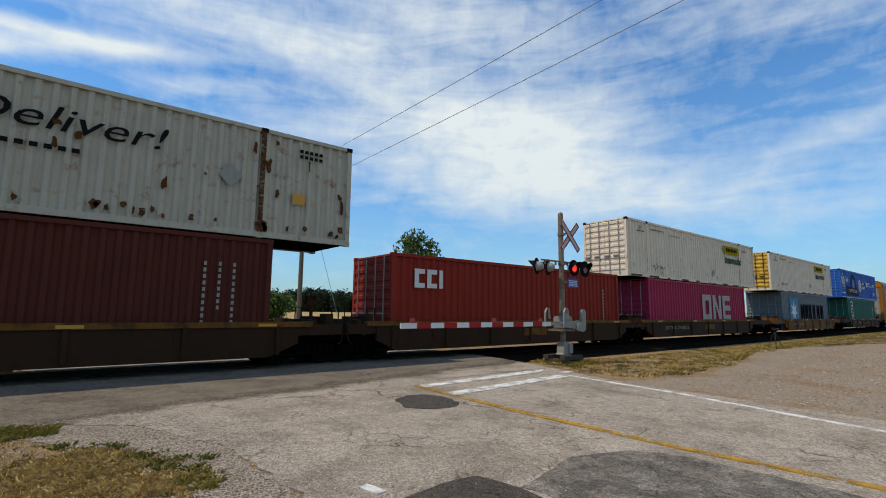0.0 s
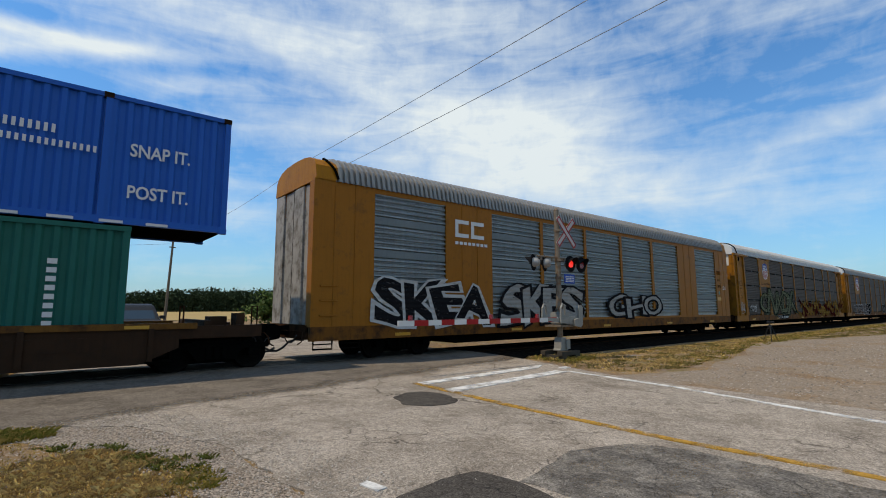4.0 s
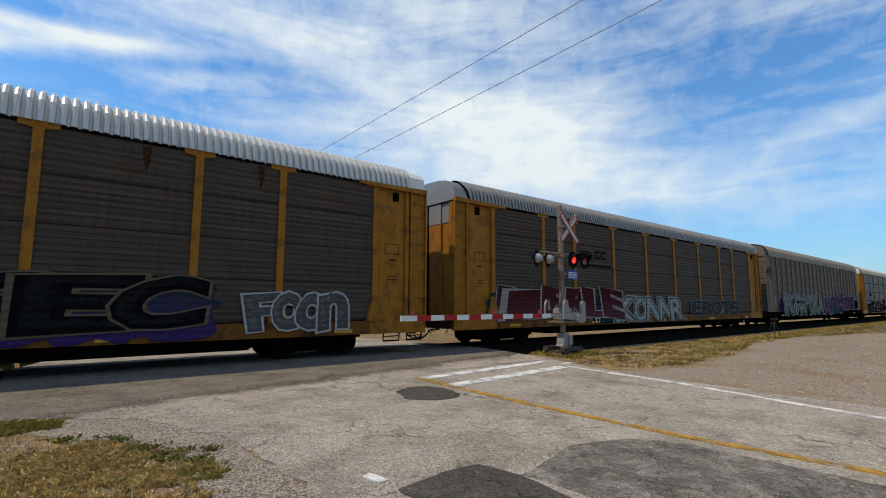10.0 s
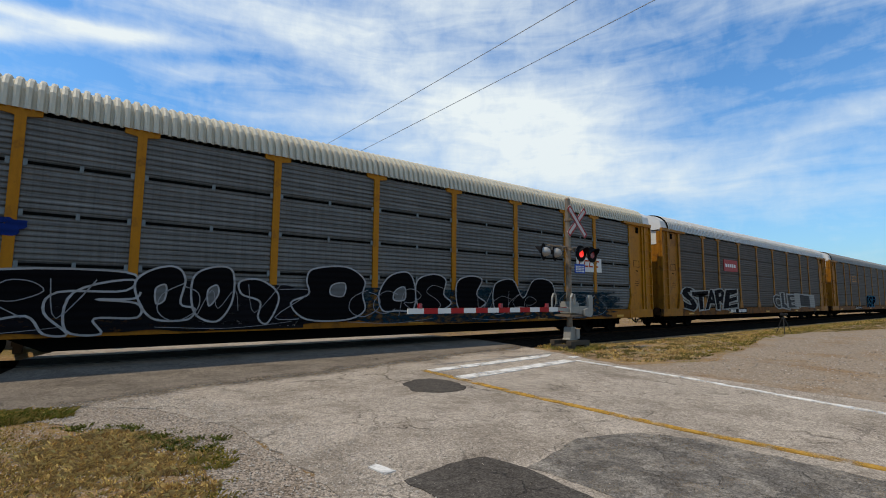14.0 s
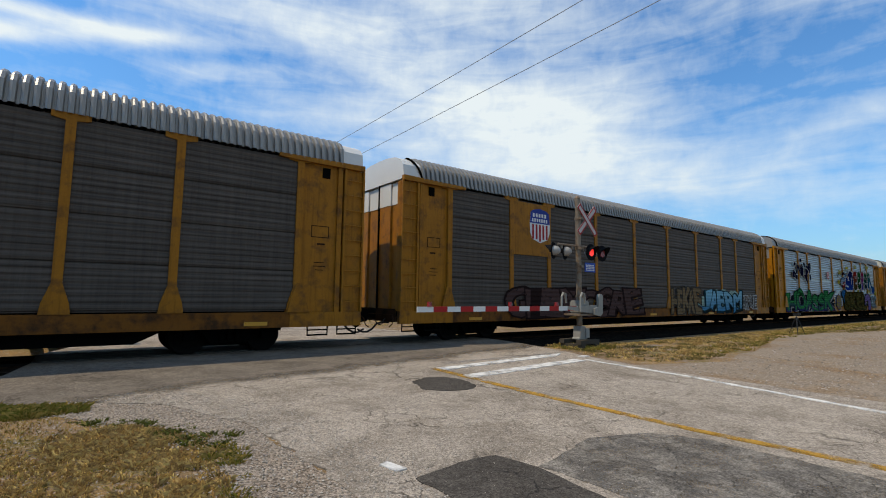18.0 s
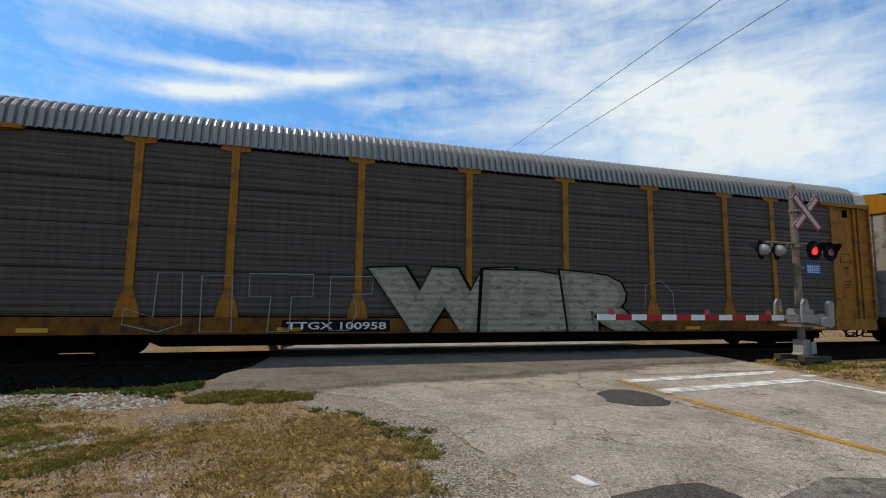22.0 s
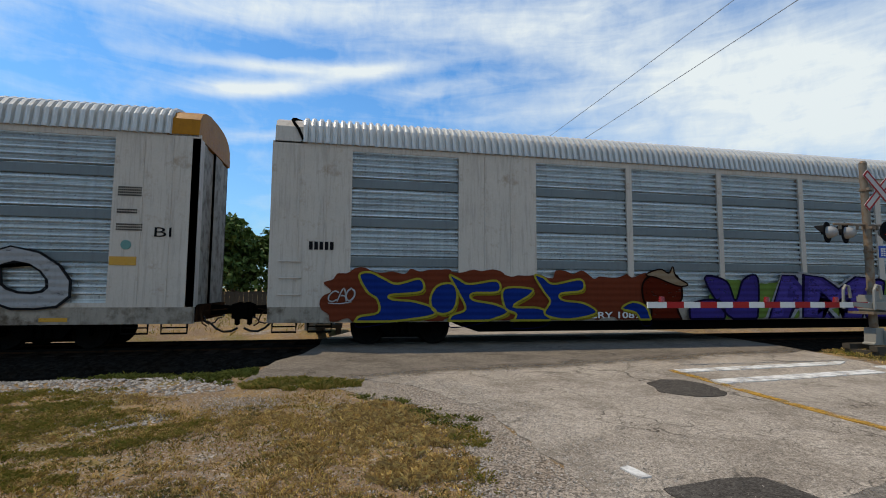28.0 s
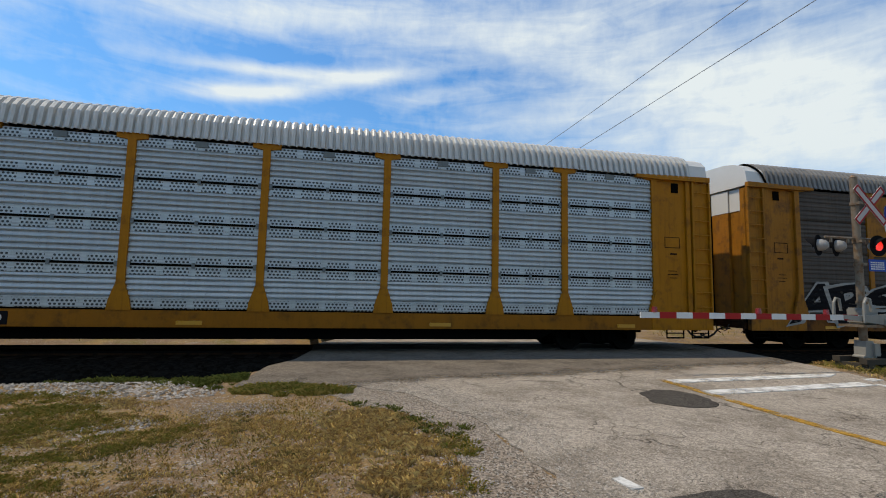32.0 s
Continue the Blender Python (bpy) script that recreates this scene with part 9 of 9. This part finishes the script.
# ---------------------------------------------------------------- trees
def leaf_cloud(n, centres, rng, size):
    """Many small leaf cards round clump centres; numpy, one mesh."""
    idx = rng.integers(0, len(centres), n)
    c = np.array(centres)[idx]
    d = rng.normal(size=(n, 3))
    d /= np.linalg.norm(d, axis=1)[:, None]
    p = c[:, :3] + d * (c[:, 3] * rng.uniform(0.55, 1.05, n))[:, None]
    a = rng.normal(size=(n, 3))
    a /= np.linalg.norm(a, axis=1)[:, None]
    b = np.cross(a, rng.normal(size=(n, 3)))
    b /= np.linalg.norm(b, axis=1)[:, None]
    s = (size * rng.uniform(0.6, 1.4, n))[:, None]
    v = np.stack([p - a * s, p + b * s * 0.55, p + a * s, p - b * s * 0.55], 1).reshape(-1, 3)
    f = np.arange(n * 4).reshape(-1, 4)
    me = bpy.data.meshes.new("crown")
    me.from_pydata(v.tolist(), [], f.tolist())
    return me


def tree(x, y, high, wide, seed, leaves=5000, label="leafy green tree with an uneven crown", size=0.2):
    rng = np.random.default_rng(seed)
    r2 = random.Random(seed)
    t = thing("tree", label, "tree", "trees", m=pose(x, y, -0.1))
    bm = bmesh.new()
    tube(bm, (0, 0, 0), (0.1, 0, high * 0.35), high * 0.028, high * 0.02, 9)
    tube(bm, (0.1, 0, high * 0.35), (0.0, 0.1, high * 0.8), high * 0.02, high * 0.005, 8)
    cs = []
    for i in range(16):
        a = 2 * math.pi * i / 16 + r2.uniform(-0.3, 0.3)
        z = high * r2.uniform(0.32, 0.92)
        k = (1 - abs(z / high - 0.55) * 1.5)
        r = wide * 0.5 * max(0.25, k) * r2.uniform(0.5, 1.0)
        tip = (r * math.cos(a), r * math.sin(a), z)
        tube(bm, (0, 0, z * 0.62), tip, high * 0.008, high * 0.003, 5)
        cs.append((*tip, wide * r2.uniform(0.12, 0.24)))
        cs.append((tip[0] * 0.5, tip[1] * 0.5, z * 1.04, wide * r2.uniform(0.12, 0.2)))
    part("trunk", bm, M["bark"], t)
    me = leaf_cloud(leaves, cs, rng, size)
    hang("crown", me, M["leaf"], t)
    return t


tree(35.0, 48.5, 11.5, 7.5, 1)
tree(-3.9, 34.0, 5.4, 5.0, 2)
tree(-7.3, 33.0, 5.9, 5.5, 3)
tree(-10.5, 37.0, 6.5, 6.5, 4)
tree(16.5, 47.0, 3.0, 4.5, 5, 2500, "low round green bush beside the field", 0.16)
tree(-3.5, 42.0, 4.6, 4.0, 6, 3000)


def treeline():
    """A distant wood as one ragged band of leaf clumps."""
    rng = np.random.default_rng(9)
    cs = []
    for i in range(620):
        turn = rng.uniform(28, 90.1)
        az = radians(turn)
        d = rng.uniform(330, 380)
        h = 13.0 * (0.88 + 0.16 * math.sin(az * 23) * math.sin(az * 7.3)) + rng.uniform(-1.5, 1.5)
        h *= min(1.0, 0.45 + (90.1 - turn) * 0.3)
        for z in (h * 0.12, h * 0.4, h * 0.65, h * 0.9):
            cs.append((d * math.cos(az), d * math.sin(az), z, rng.uniform(3.2, 5.0)))
    me = leaf_cloud(110000, cs, rng, 0.85)
    ob = new("far_wood", me)
    me.materials.append(M["far_leaf"])
    tagged(ob, "dark green distant wood behind the fields", "trees", kind="stuff")


treeline()


# ---------------------------------------------------------------- waiting vehicles
def vehicle(x, y, turn, paint_mat, label, tall=1.72):
    c = thing("car", label, "car", "cars waiting beyond the rails", m=pose(x, y, 0, 0, 0, turn))
    prof = [(-2.3, 0.35), (2.3, 0.35), (2.35, 0.75), (2.2, 0.98), (1.25, 1.06), (0.55, tall - 0.08), (0.2, tall), (-1.7, tall), (-2.2, 1.15), (-2.35, 0.95)]
    bm = bmesh.new()
    prism(bm, [(px, pz) for px, pz in prof], -0.9, 0.9)
    for v in bm.verts:
        if v.co.z > 1.1:
            v.co.y *= 0.82
    bmesh.ops.bevel(bm, geom=bm.edges[:], offset=0.05, segments=2, affect="EDGES")
    part("body", bm, paint_mat, c)
    def quad(name, pts, mat):
        b = bmesh.new()
        b.faces.new([b.verts.new(p) for p in pts])
        part(name, b, mat, c)
    quad("windscreen", ((1.24, -0.72, 1.09), (1.24, 0.72, 1.09), (0.56, 0.66, tall - 0.1), (0.56, -0.66, tall - 0.1)), M["glass"])
    for s in (-1, 1):
        quad("side_window", ((1.05, s * 0.86, 1.12), (0.5, s * 0.77, tall - 0.12), (-1.6, s * 0.77, tall - 0.12), (-1.95, s * 0.86, 1.12)), M["glass"])
        b = bmesh.new()
        box(b, 2.28, 2.37, s * 0.7 - 0.16, s * 0.7 + 0.16, 0.74, 0.9)
        part("headlight", b, M["white_paint"], c)
        b = bmesh.new()
        box(b, 1.0, 1.16, s * 1.0 - 0.1, s * 1.0 + 0.1, 1.08, 1.22)
        part("door_mirror", b, paint_mat, c)
        for xx in (-1.45, 1.42):
            b = bmesh.new()
            tube(b, (xx, s * 0.72, 0.34), (xx, s * 0.92, 0.34), 0.34, n=18)
            w = part("tyre", b, M["tyre"], c)
            b = bmesh.new()
            tube(b, (xx, s * 0.9, 0.34), (xx, s * 0.93, 0.34), 0.2, n=14)
            part("rim", b, M["car_silver"], w)
    b = bmesh.new()
    box(b, 2.3, 2.38, -0.55, 0.55, 0.5, 0.72)
    part("grille", b, M["black_paint"], c)
    b = bmesh.new()
    box(b, 2.3, 2.4, -0.85, 0.85, 0.36, 0.48)
    part("bumper", b, M["black_paint"], c)


vehicle(2.75, 24.5, -90, M["car_grey"], "dark grey sport utility car waiting on the road")
vehicle(2.6, 42.0, -90, M["car_silver"], "silver car waiting on the road", 1.5)
vehicle(2.4, 62.0, -90, M["car_dark"], "dark car waiting on the road", 1.6)
vehicle(2.6, 78.0, -90, M["car_silver"], "pale car far down the road", 1.55)


def build_fence():
    f = thing("garden_fence", "grey board fence under the trees", "fence", m=pose(-9.0, 29.0, 0))
    for i in range(40):
        hang("board", shared("fence_board", lambda b: box(b, 0, 0.24, -0.012, 0.012, 0.0, 1.25)), M["concrete"], f, m=pose(i * 0.25, 0, random.uniform(-0.03, 0.03)))


build_fence()


# ---------------------------------------------------------------- grass and stones
def inside(px, py, poly):
    hit = np.zeros(len(px), bool)
    n = len(poly)
    for i in range(n):
        (x0, y0), (x1, y1) = poly[i], poly[(i + 1) % n]
        cond = ((y0 > py) != (y1 > py)) & (px < (x1 - x0) * (py - y0) / (y1 - y0 + 1e-9) + x0)
        hit ^= cond
    return hit


def blades(name, poly, n, high, mat, label, seed, z=-0.04, gaps=0.45, spread=0.5):
    """Thin bent grass blades inside an outline, thinned by a slow noise."""
    rng = np.random.default_rng(seed)
    lo, hi = np.min(poly, 0), np.max(poly, 0)
    px, py = rng.uniform(lo[0], hi[0], n), rng.uniform(lo[1], hi[1], n)
    keep = inside(px, py, poly)
    px, py = px[keep], py[keep]
    den = np.array([noise.noise((x * 0.9, y * 0.9, seed)) + 0.5 * noise.noise((x * 2.7, y * 2.7, seed + 3)) for x, y in zip(px, py)])
    keep = den + 0.35 * np.array([noise.noise((x * 9.0, y * 9.0, seed + 5)) for x, y in zip(px, py)]) > (gaps - 0.5) + rng.uniform(-0.3, 0.45, len(px))
    px, py, den = px[keep], py[keep], den[keep]
    m = len(px)
    a = rng.uniform(0, 2 * np.pi, m)
    h = high * rng.uniform(0.35, 1.2, m) * (0.8 + 0.5 * np.clip(den, -0.5, 0.8))
    lean = rng.uniform(0.3, spread + 1.1, m) * h
    w = rng.uniform(0.0028, 0.0062, m) * (1 + high * 6)
    b = rng.uniform(0, 2 * np.pi, m)
    base = np.stack([px, py, [ground_z(x, y) + 0.005 for x, y in zip(px, py)]], 1)
    side = np.stack([np.cos(a) * w, np.sin(a) * w, np.zeros(m)], 1)
    mid = base + np.stack([np.cos(b) * lean * 0.35, np.sin(b) * lean * 0.35, h * 0.6], 1)
    tip = base + np.stack([np.cos(b) * lean, np.sin(b) * lean, h], 1)
    v = np.stack([base - side, base + side, mid + side * 0.7, tip, mid - side * 0.7], 1).reshape(-1, 3)
    f = np.arange(m * 5).reshape(-1, 5)
    me = bpy.data.meshes.new(name)
    me.from_pydata(v.tolist(), [], f.tolist())
    ob = new(name, me)
    me.materials.append(mat)
    tagged(ob, label, "grass", kind="stuff")


def tufts(name, poly, n, each, high, wide, mat, label, seed, gaps=0.0, flat=0.9, thick=1.0):
    """Small clumps of bent blades that spread from one root, thinned by a slow noise."""
    rng = np.random.default_rng(seed)
    lo, hi = np.min(poly, 0), np.max(poly, 0)
    cx, cy = rng.uniform(lo[0], hi[0], n), rng.uniform(lo[1], hi[1], n)
    keep = inside(cx, cy, poly)
    cx, cy = cx[keep], cy[keep]
    den = np.array([noise.noise((x * 1.3, y * 1.3, seed)) + 0.6 * noise.noise((x * 4.1, y * 4.1, seed + 3)) for x, y in zip(cx, cy)])
    keep = den > gaps + rng.uniform(-0.25, 0.25, len(cx))
    cx, cy, den = cx[keep], cy[keep], den[keep]
    m = len(cx)
    size = rng.uniform(0.45, 1.25, m) * (0.8 + 0.6 * np.clip(den, -0.3, 0.8))
    base_z = np.array([ground_z(x, y) for x, y in zip(cx, cy)])
    k = m * each
    own = np.repeat(np.arange(m), each)
    r, a = wide * size[own] * np.sqrt(rng.uniform(0, 1, k)), rng.uniform(0, 2 * np.pi, k)
    root = np.stack([cx[own] + r * np.cos(a), cy[own] + r * np.sin(a), base_z[own] - 0.004], 1)
    b = a + rng.uniform(-0.9, 0.9, k)
    h = high * size[own] * rng.uniform(0.4, 1.15, k)
    reach = h * rng.uniform(0.2, flat * 1.6, k)
    w = rng.uniform(0.0022, 0.0048, k) * (1 + 4 * high) * thick
    side = np.stack([-np.sin(b) * w, np.cos(b) * w, np.zeros(k)], 1)
    go = np.stack([np.cos(b), np.sin(b), np.zeros(k)], 1)
    up = np.array([[0.0, 0.0, 1.0]])
    mid = root + go * (reach * 0.4)[:, None] + up * (h * 0.75)[:, None]
    tip = root + go * reach[:, None] + up * (h * rng.uniform(0.7, 1.05, k))[:, None]
    v = np.stack([root - side, root + side, mid + side * 0.75, tip, mid - side * 0.75], 1).reshape(-1, 3)
    me = bpy.data.meshes.new(name)
    me.from_pydata(v.tolist(), [], np.arange(k * 5).reshape(-1, 5).tolist())
    ob = new(name, me)
    me.materials.append(mat)
    tagged(ob, label, "grass", kind="stuff")


LEFT = [(-7.5, 8.0), (-3.2, 7.7), (-1.6, 7.5), (-0.8, 7.5), (0.0, 7.2), (0.55, 6.45), (1.2, 5.7), (1.15, 4.55), (0.9, 3.7), (0.75, 2.4), (0.2, 1.2), (-7.5, 1.2)]
NEAR = [(-4.6, 6.6), (-1.2, 6.5), (0.5, 6.3), (1.2, 5.6), (1.1, 4.5), (0.95, 3.3), (0.5, 2.0), (-3.0, 2.0), (-4.6, 4.0)]
tufts("dry_grass_tufts", NEAR, 9500, 16, 0.034, 0.045, M["straw_grass"], "straw-coloured dry grass tufts beside the road", 11, gaps=-0.02)
tufts("dry_grass_tufts", [(-0.2, 6.3), (0.5, 6.3), (1.2, 5.6), (1.1, 4.5), (0.95, 3.6), (0.2, 3.8), (-0.1, 5.0)], 2600, 18, 0.055, 0.05, M["straw_grass"], "thick golden dry grass at the road's edge", 47, gaps=-0.02)
tufts("olive_grass_tufts", NEAR, 3800, 14, 0.030, 0.045, M["olive_grass"], "dull olive grass tufts among dry grass", 12, gaps=0.16)
tufts("dry_grass_tufts", [(-9, 7.9), (-3.0, 7.6), (-1.6, 6.6), (-4.6, 4.0), (-9, 4.0)], 6000, 14, 0.035, 0.06, M["straw_grass"], "straw-coloured dry grass tufts near the rails", 43, gaps=0.08)
tufts("green_grass_tufts", [(-7.5, 8.2), (-3.2, 7.9), (-2.4, 6.7), (-2.3, 5.9), (-3.5, 5.9), (-7.5, 6.2)], 5000, 16, 0.040, 0.055, M["green_grass"], "short green grass near the rails", 13, gaps=-0.12)
tufts("green_grass_tufts", [(-4.2, 6.0), (-2.0, 6.3), (-1.3, 5.8), (-1.9, 5.0), (-3.0, 4.7), (-4.2, 4.9)], 3200, 16, 0.034, 0.05, M["green_grass"], "streak of green grass in the dry verge", 14, gaps=0.02)
tufts("green_grass_tufts", [(-4.0, 4.9), (-2.2, 4.7), (-1.9, 3.9), (-2.6, 3.2), (-4.0, 3.4)], 2400, 16, 0.034, 0.05, M["green_grass"], "patch of green grass in the dry verge", 44, gaps=0.1)
tufts("weeds", [(-4.6, 9.7), (-1.6, 9.9), (-1.55, 8.6), (-1.8, 7.9), (-2.6, 8.5), (-4.6, 9.0)], 2600, 16, 0.085, 0.06, M["weed"], "dark green weeds along the foot of the apron", 31, gaps=0.0)
tufts("green_grass_edge", [(-1.5, 8.05), (-0.6, 8.05), (0.15, 7.75), (0.2, 7.4), (-0.9, 7.35), (-1.5, 7.6)], 1500, 18, 0.085, 0.055, M["green_grass"], "green grass tufts at the asphalt edge", 15, gaps=0.08)
tufts("weeds", [(0.0, 6.95), (0.45, 6.75), (1.25, 5.95), (1.42, 5.3), (1.2, 5.0), (0.9, 5.3), (0.5, 6.1)], 800, 18, 0.055, 0.05, M["weed"], "dark green grass tufts at the gravel edge", 16, gaps=-0.1)
tufts("green_grass_edge", [(0.9, 5.2), (1.35, 5.2), (1.3, 4.2), (1.1, 3.4), (0.8, 3.4)], 260, 16, 0.045, 0.045, M["green_grass"], "scattered tufts of grass in gravel", 45, gaps=0.15)
blades("dry_grass_verge", LEFT, 60000, 0.026, M["dry_grass"], "short dry brown grass beside the road", 11, gaps=0.40)
RIGHT = [(10.1, 6.2), (10.5, 7.4), (11.1, 9.0), (11.5, 10.5), (60, 10.5), (60, 8.2), (26, 7.6), (21.0, 7.2), (18.2, 6.4), (15.0, 6.0), (12.6, 5.6), (11.0, 5.9)]
tufts("dry_grass_strip", RIGHT, 15000, 9, 0.065, 0.10, M["straw_grass"], "dry grass strip along the rails", 15, gaps=0.02, thick=1.8)
tufts("olive_grass_strip", RIGHT, 12000, 9, 0.060, 0.10, M["olive_grass"], "dull olive grass strip along the rails", 46, gaps=0.06, thick=1.8)
tufts("green_grass_strip", [(12.0, 6.0), (14.5, 6.9), (30, 8.8), (60, 9.4), (60, 8.0), (30, 7.4), (21, 6.9), (16, 5.9)], 7000, 9, 0.070, 0.10, M["green_grass"], "patchy green grass strip along the rails", 16, gaps=0.0, thick=1.8)
tufts("dry_grass_strip", [(24, 7.4), (60, 8.0), (60, 3.0), (40, 4.6)], 5000, 9, 0.070, 0.12, M["olive_grass"], "patchy dry grass beyond the lot", 48, gaps=0.05, thick=2.2)
blades("green_grass_base", [(11.2, 8.2), (12.7, 8.2), (12.7, 9.6), (11.2, 9.6)], 1800, 0.14, M["green_grass"], "green weeds round the signal base", 17, gaps=0.4)
blades("green_grass_far", [(11, 18), (60, 18), (60, 40), (11, 40)], 9000, 0.25, M["green_grass"], "rough grass beyond the rails", 18, gaps=0.3)
blades("green_grass_far", [(-30, 18), (-0.5, 18), (0.5, 24), (-30, 40)], 9000, 0.25, M["green_grass"], "rough grass beyond the rails", 19, gaps=0.3)


def stones(name, poly, n, size, label, seed, z=None, mat=None):
    rng = np.random.default_rng(seed)
    lo, hi = np.min(poly, 0), np.max(poly, 0)
    px, py = rng.uniform(lo[0], hi[0], n), rng.uniform(lo[1], hi[1], n)
    keep = inside(px, py, poly)
    px, py = px[keep], py[keep]
    unit = np.array([(1, 0, 0), (-1, 0, 0), (0, 1, 0), (0, -1, 0), (0, 0, 0.7), (0, 0, -0.5)])
    faces = [(0, 2, 4), (2, 1, 4), (1, 3, 4), (3, 0, 4), (2, 0, 5), (1, 2, 5), (3, 1, 5), (0, 3, 5)]
    vs, fs = [], []
    for i, (x, y) in enumerate(zip(px, py)):
        s = size * rng.uniform(0.4, 1.5)
        h = ground_z(x, y) if z is None else z
        u = unit * s * rng.uniform(0.7, 1.3, (6, 3))
        a = rng.uniform(0, 6.28)
        c, d = math.cos(a), math.sin(a)
        vs += [(x + p[0] * c - p[1] * d, y + p[0] * d + p[1] * c, h + p[2] + s * 0.2) for p in u]
        fs += [tuple(k + 6 * i for k in f) for f in faces]
    me = bpy.data.meshes.new(name)
    me.from_pydata(vs, [], fs)
    ob = new(name, me)
    me.materials.append(mat or M["stone"])
    tagged(ob, label, "stones", kind="stuff")


stones("ballast_stones", [(-9, 9.6), (-3.0, 9.0), (-1.75, 8.2), (-1.6, 7.6), (-2.4, 7.3), (-4.6, 7.9), (-9, 8.4)], 6000, 0.024, "pale crushed stones spilled beside the rails", 21, mat=M["pale_stone"])
stones("ballast_stones", [(-3.0, 6.05), (-2.1, 6.3), (-1.9, 6.0), (-2.6, 5.6)], 500, 0.02, "grey stones lying in worn soil", 27)
stones("gravel_stones", [(-1.5, 7.7), (0.3, 8.2), (1.4, 8.0), (2.3, 6.2), (2.5, 4.0), (2.4, 1.5), (0.6, 1.5), (0.9, 5.0), (0.0, 7.2)], 15000, 0.0085, "small loose gravel on the shoulder", 22, 0.0, mat=M["pale_stone"])
stones("gravel_stones", [(1.3, 8.3), (3.6, 8.3), (4.0, 6.0), (3.6, 1.5), (2.2, 1.5)], 2500, 0.007, "loose grit strewn over the road", 28, 0.002, mat=M["pale_stone"])
stones("verge_stones", LEFT, 14000, 0.010, "small stones among dry grass", 23)
stones("verge_stones", [(-1.9, 7.1), (-0.9, 6.95), (-0.7, 6.4), (-1.7, 6.0)], 1600, 0.009, "grit on a bare patch of soil", 29)
stones("lot_stones", [(9.8, 5.4), (9.6, 0), (30, 0), (28, 6.6), (20, 6.2), (15, 5.2)], 6000, 0.016, "stones scattered on the dirt lot", 24, -0.01)
# these stones share the bed's colour, train shade included
stones("track_stones", [(-12, 11.8), (-1.4, 11.8), (-1.6, 10.4), (-12, 10.4)], 2500, 0.04, "ballast stones, coloured near black for the shade beside the rail", 25, mat=M["ballast"])


# ---------------------------------------------------------------- movement
TRAVEL = ((0, 0.0), (8, 149.73), (16, 299.45), (24, 449.18), (32, 598.90))


def motions():
    """The whole train rolls past at a steady pace."""
    for ob in TRAIN:
        x, y, z = ob.matrix_basis.translation
        walk(ob, [(t, pose(x - s, y, z)) for t, s in TRAVEL])


motions()
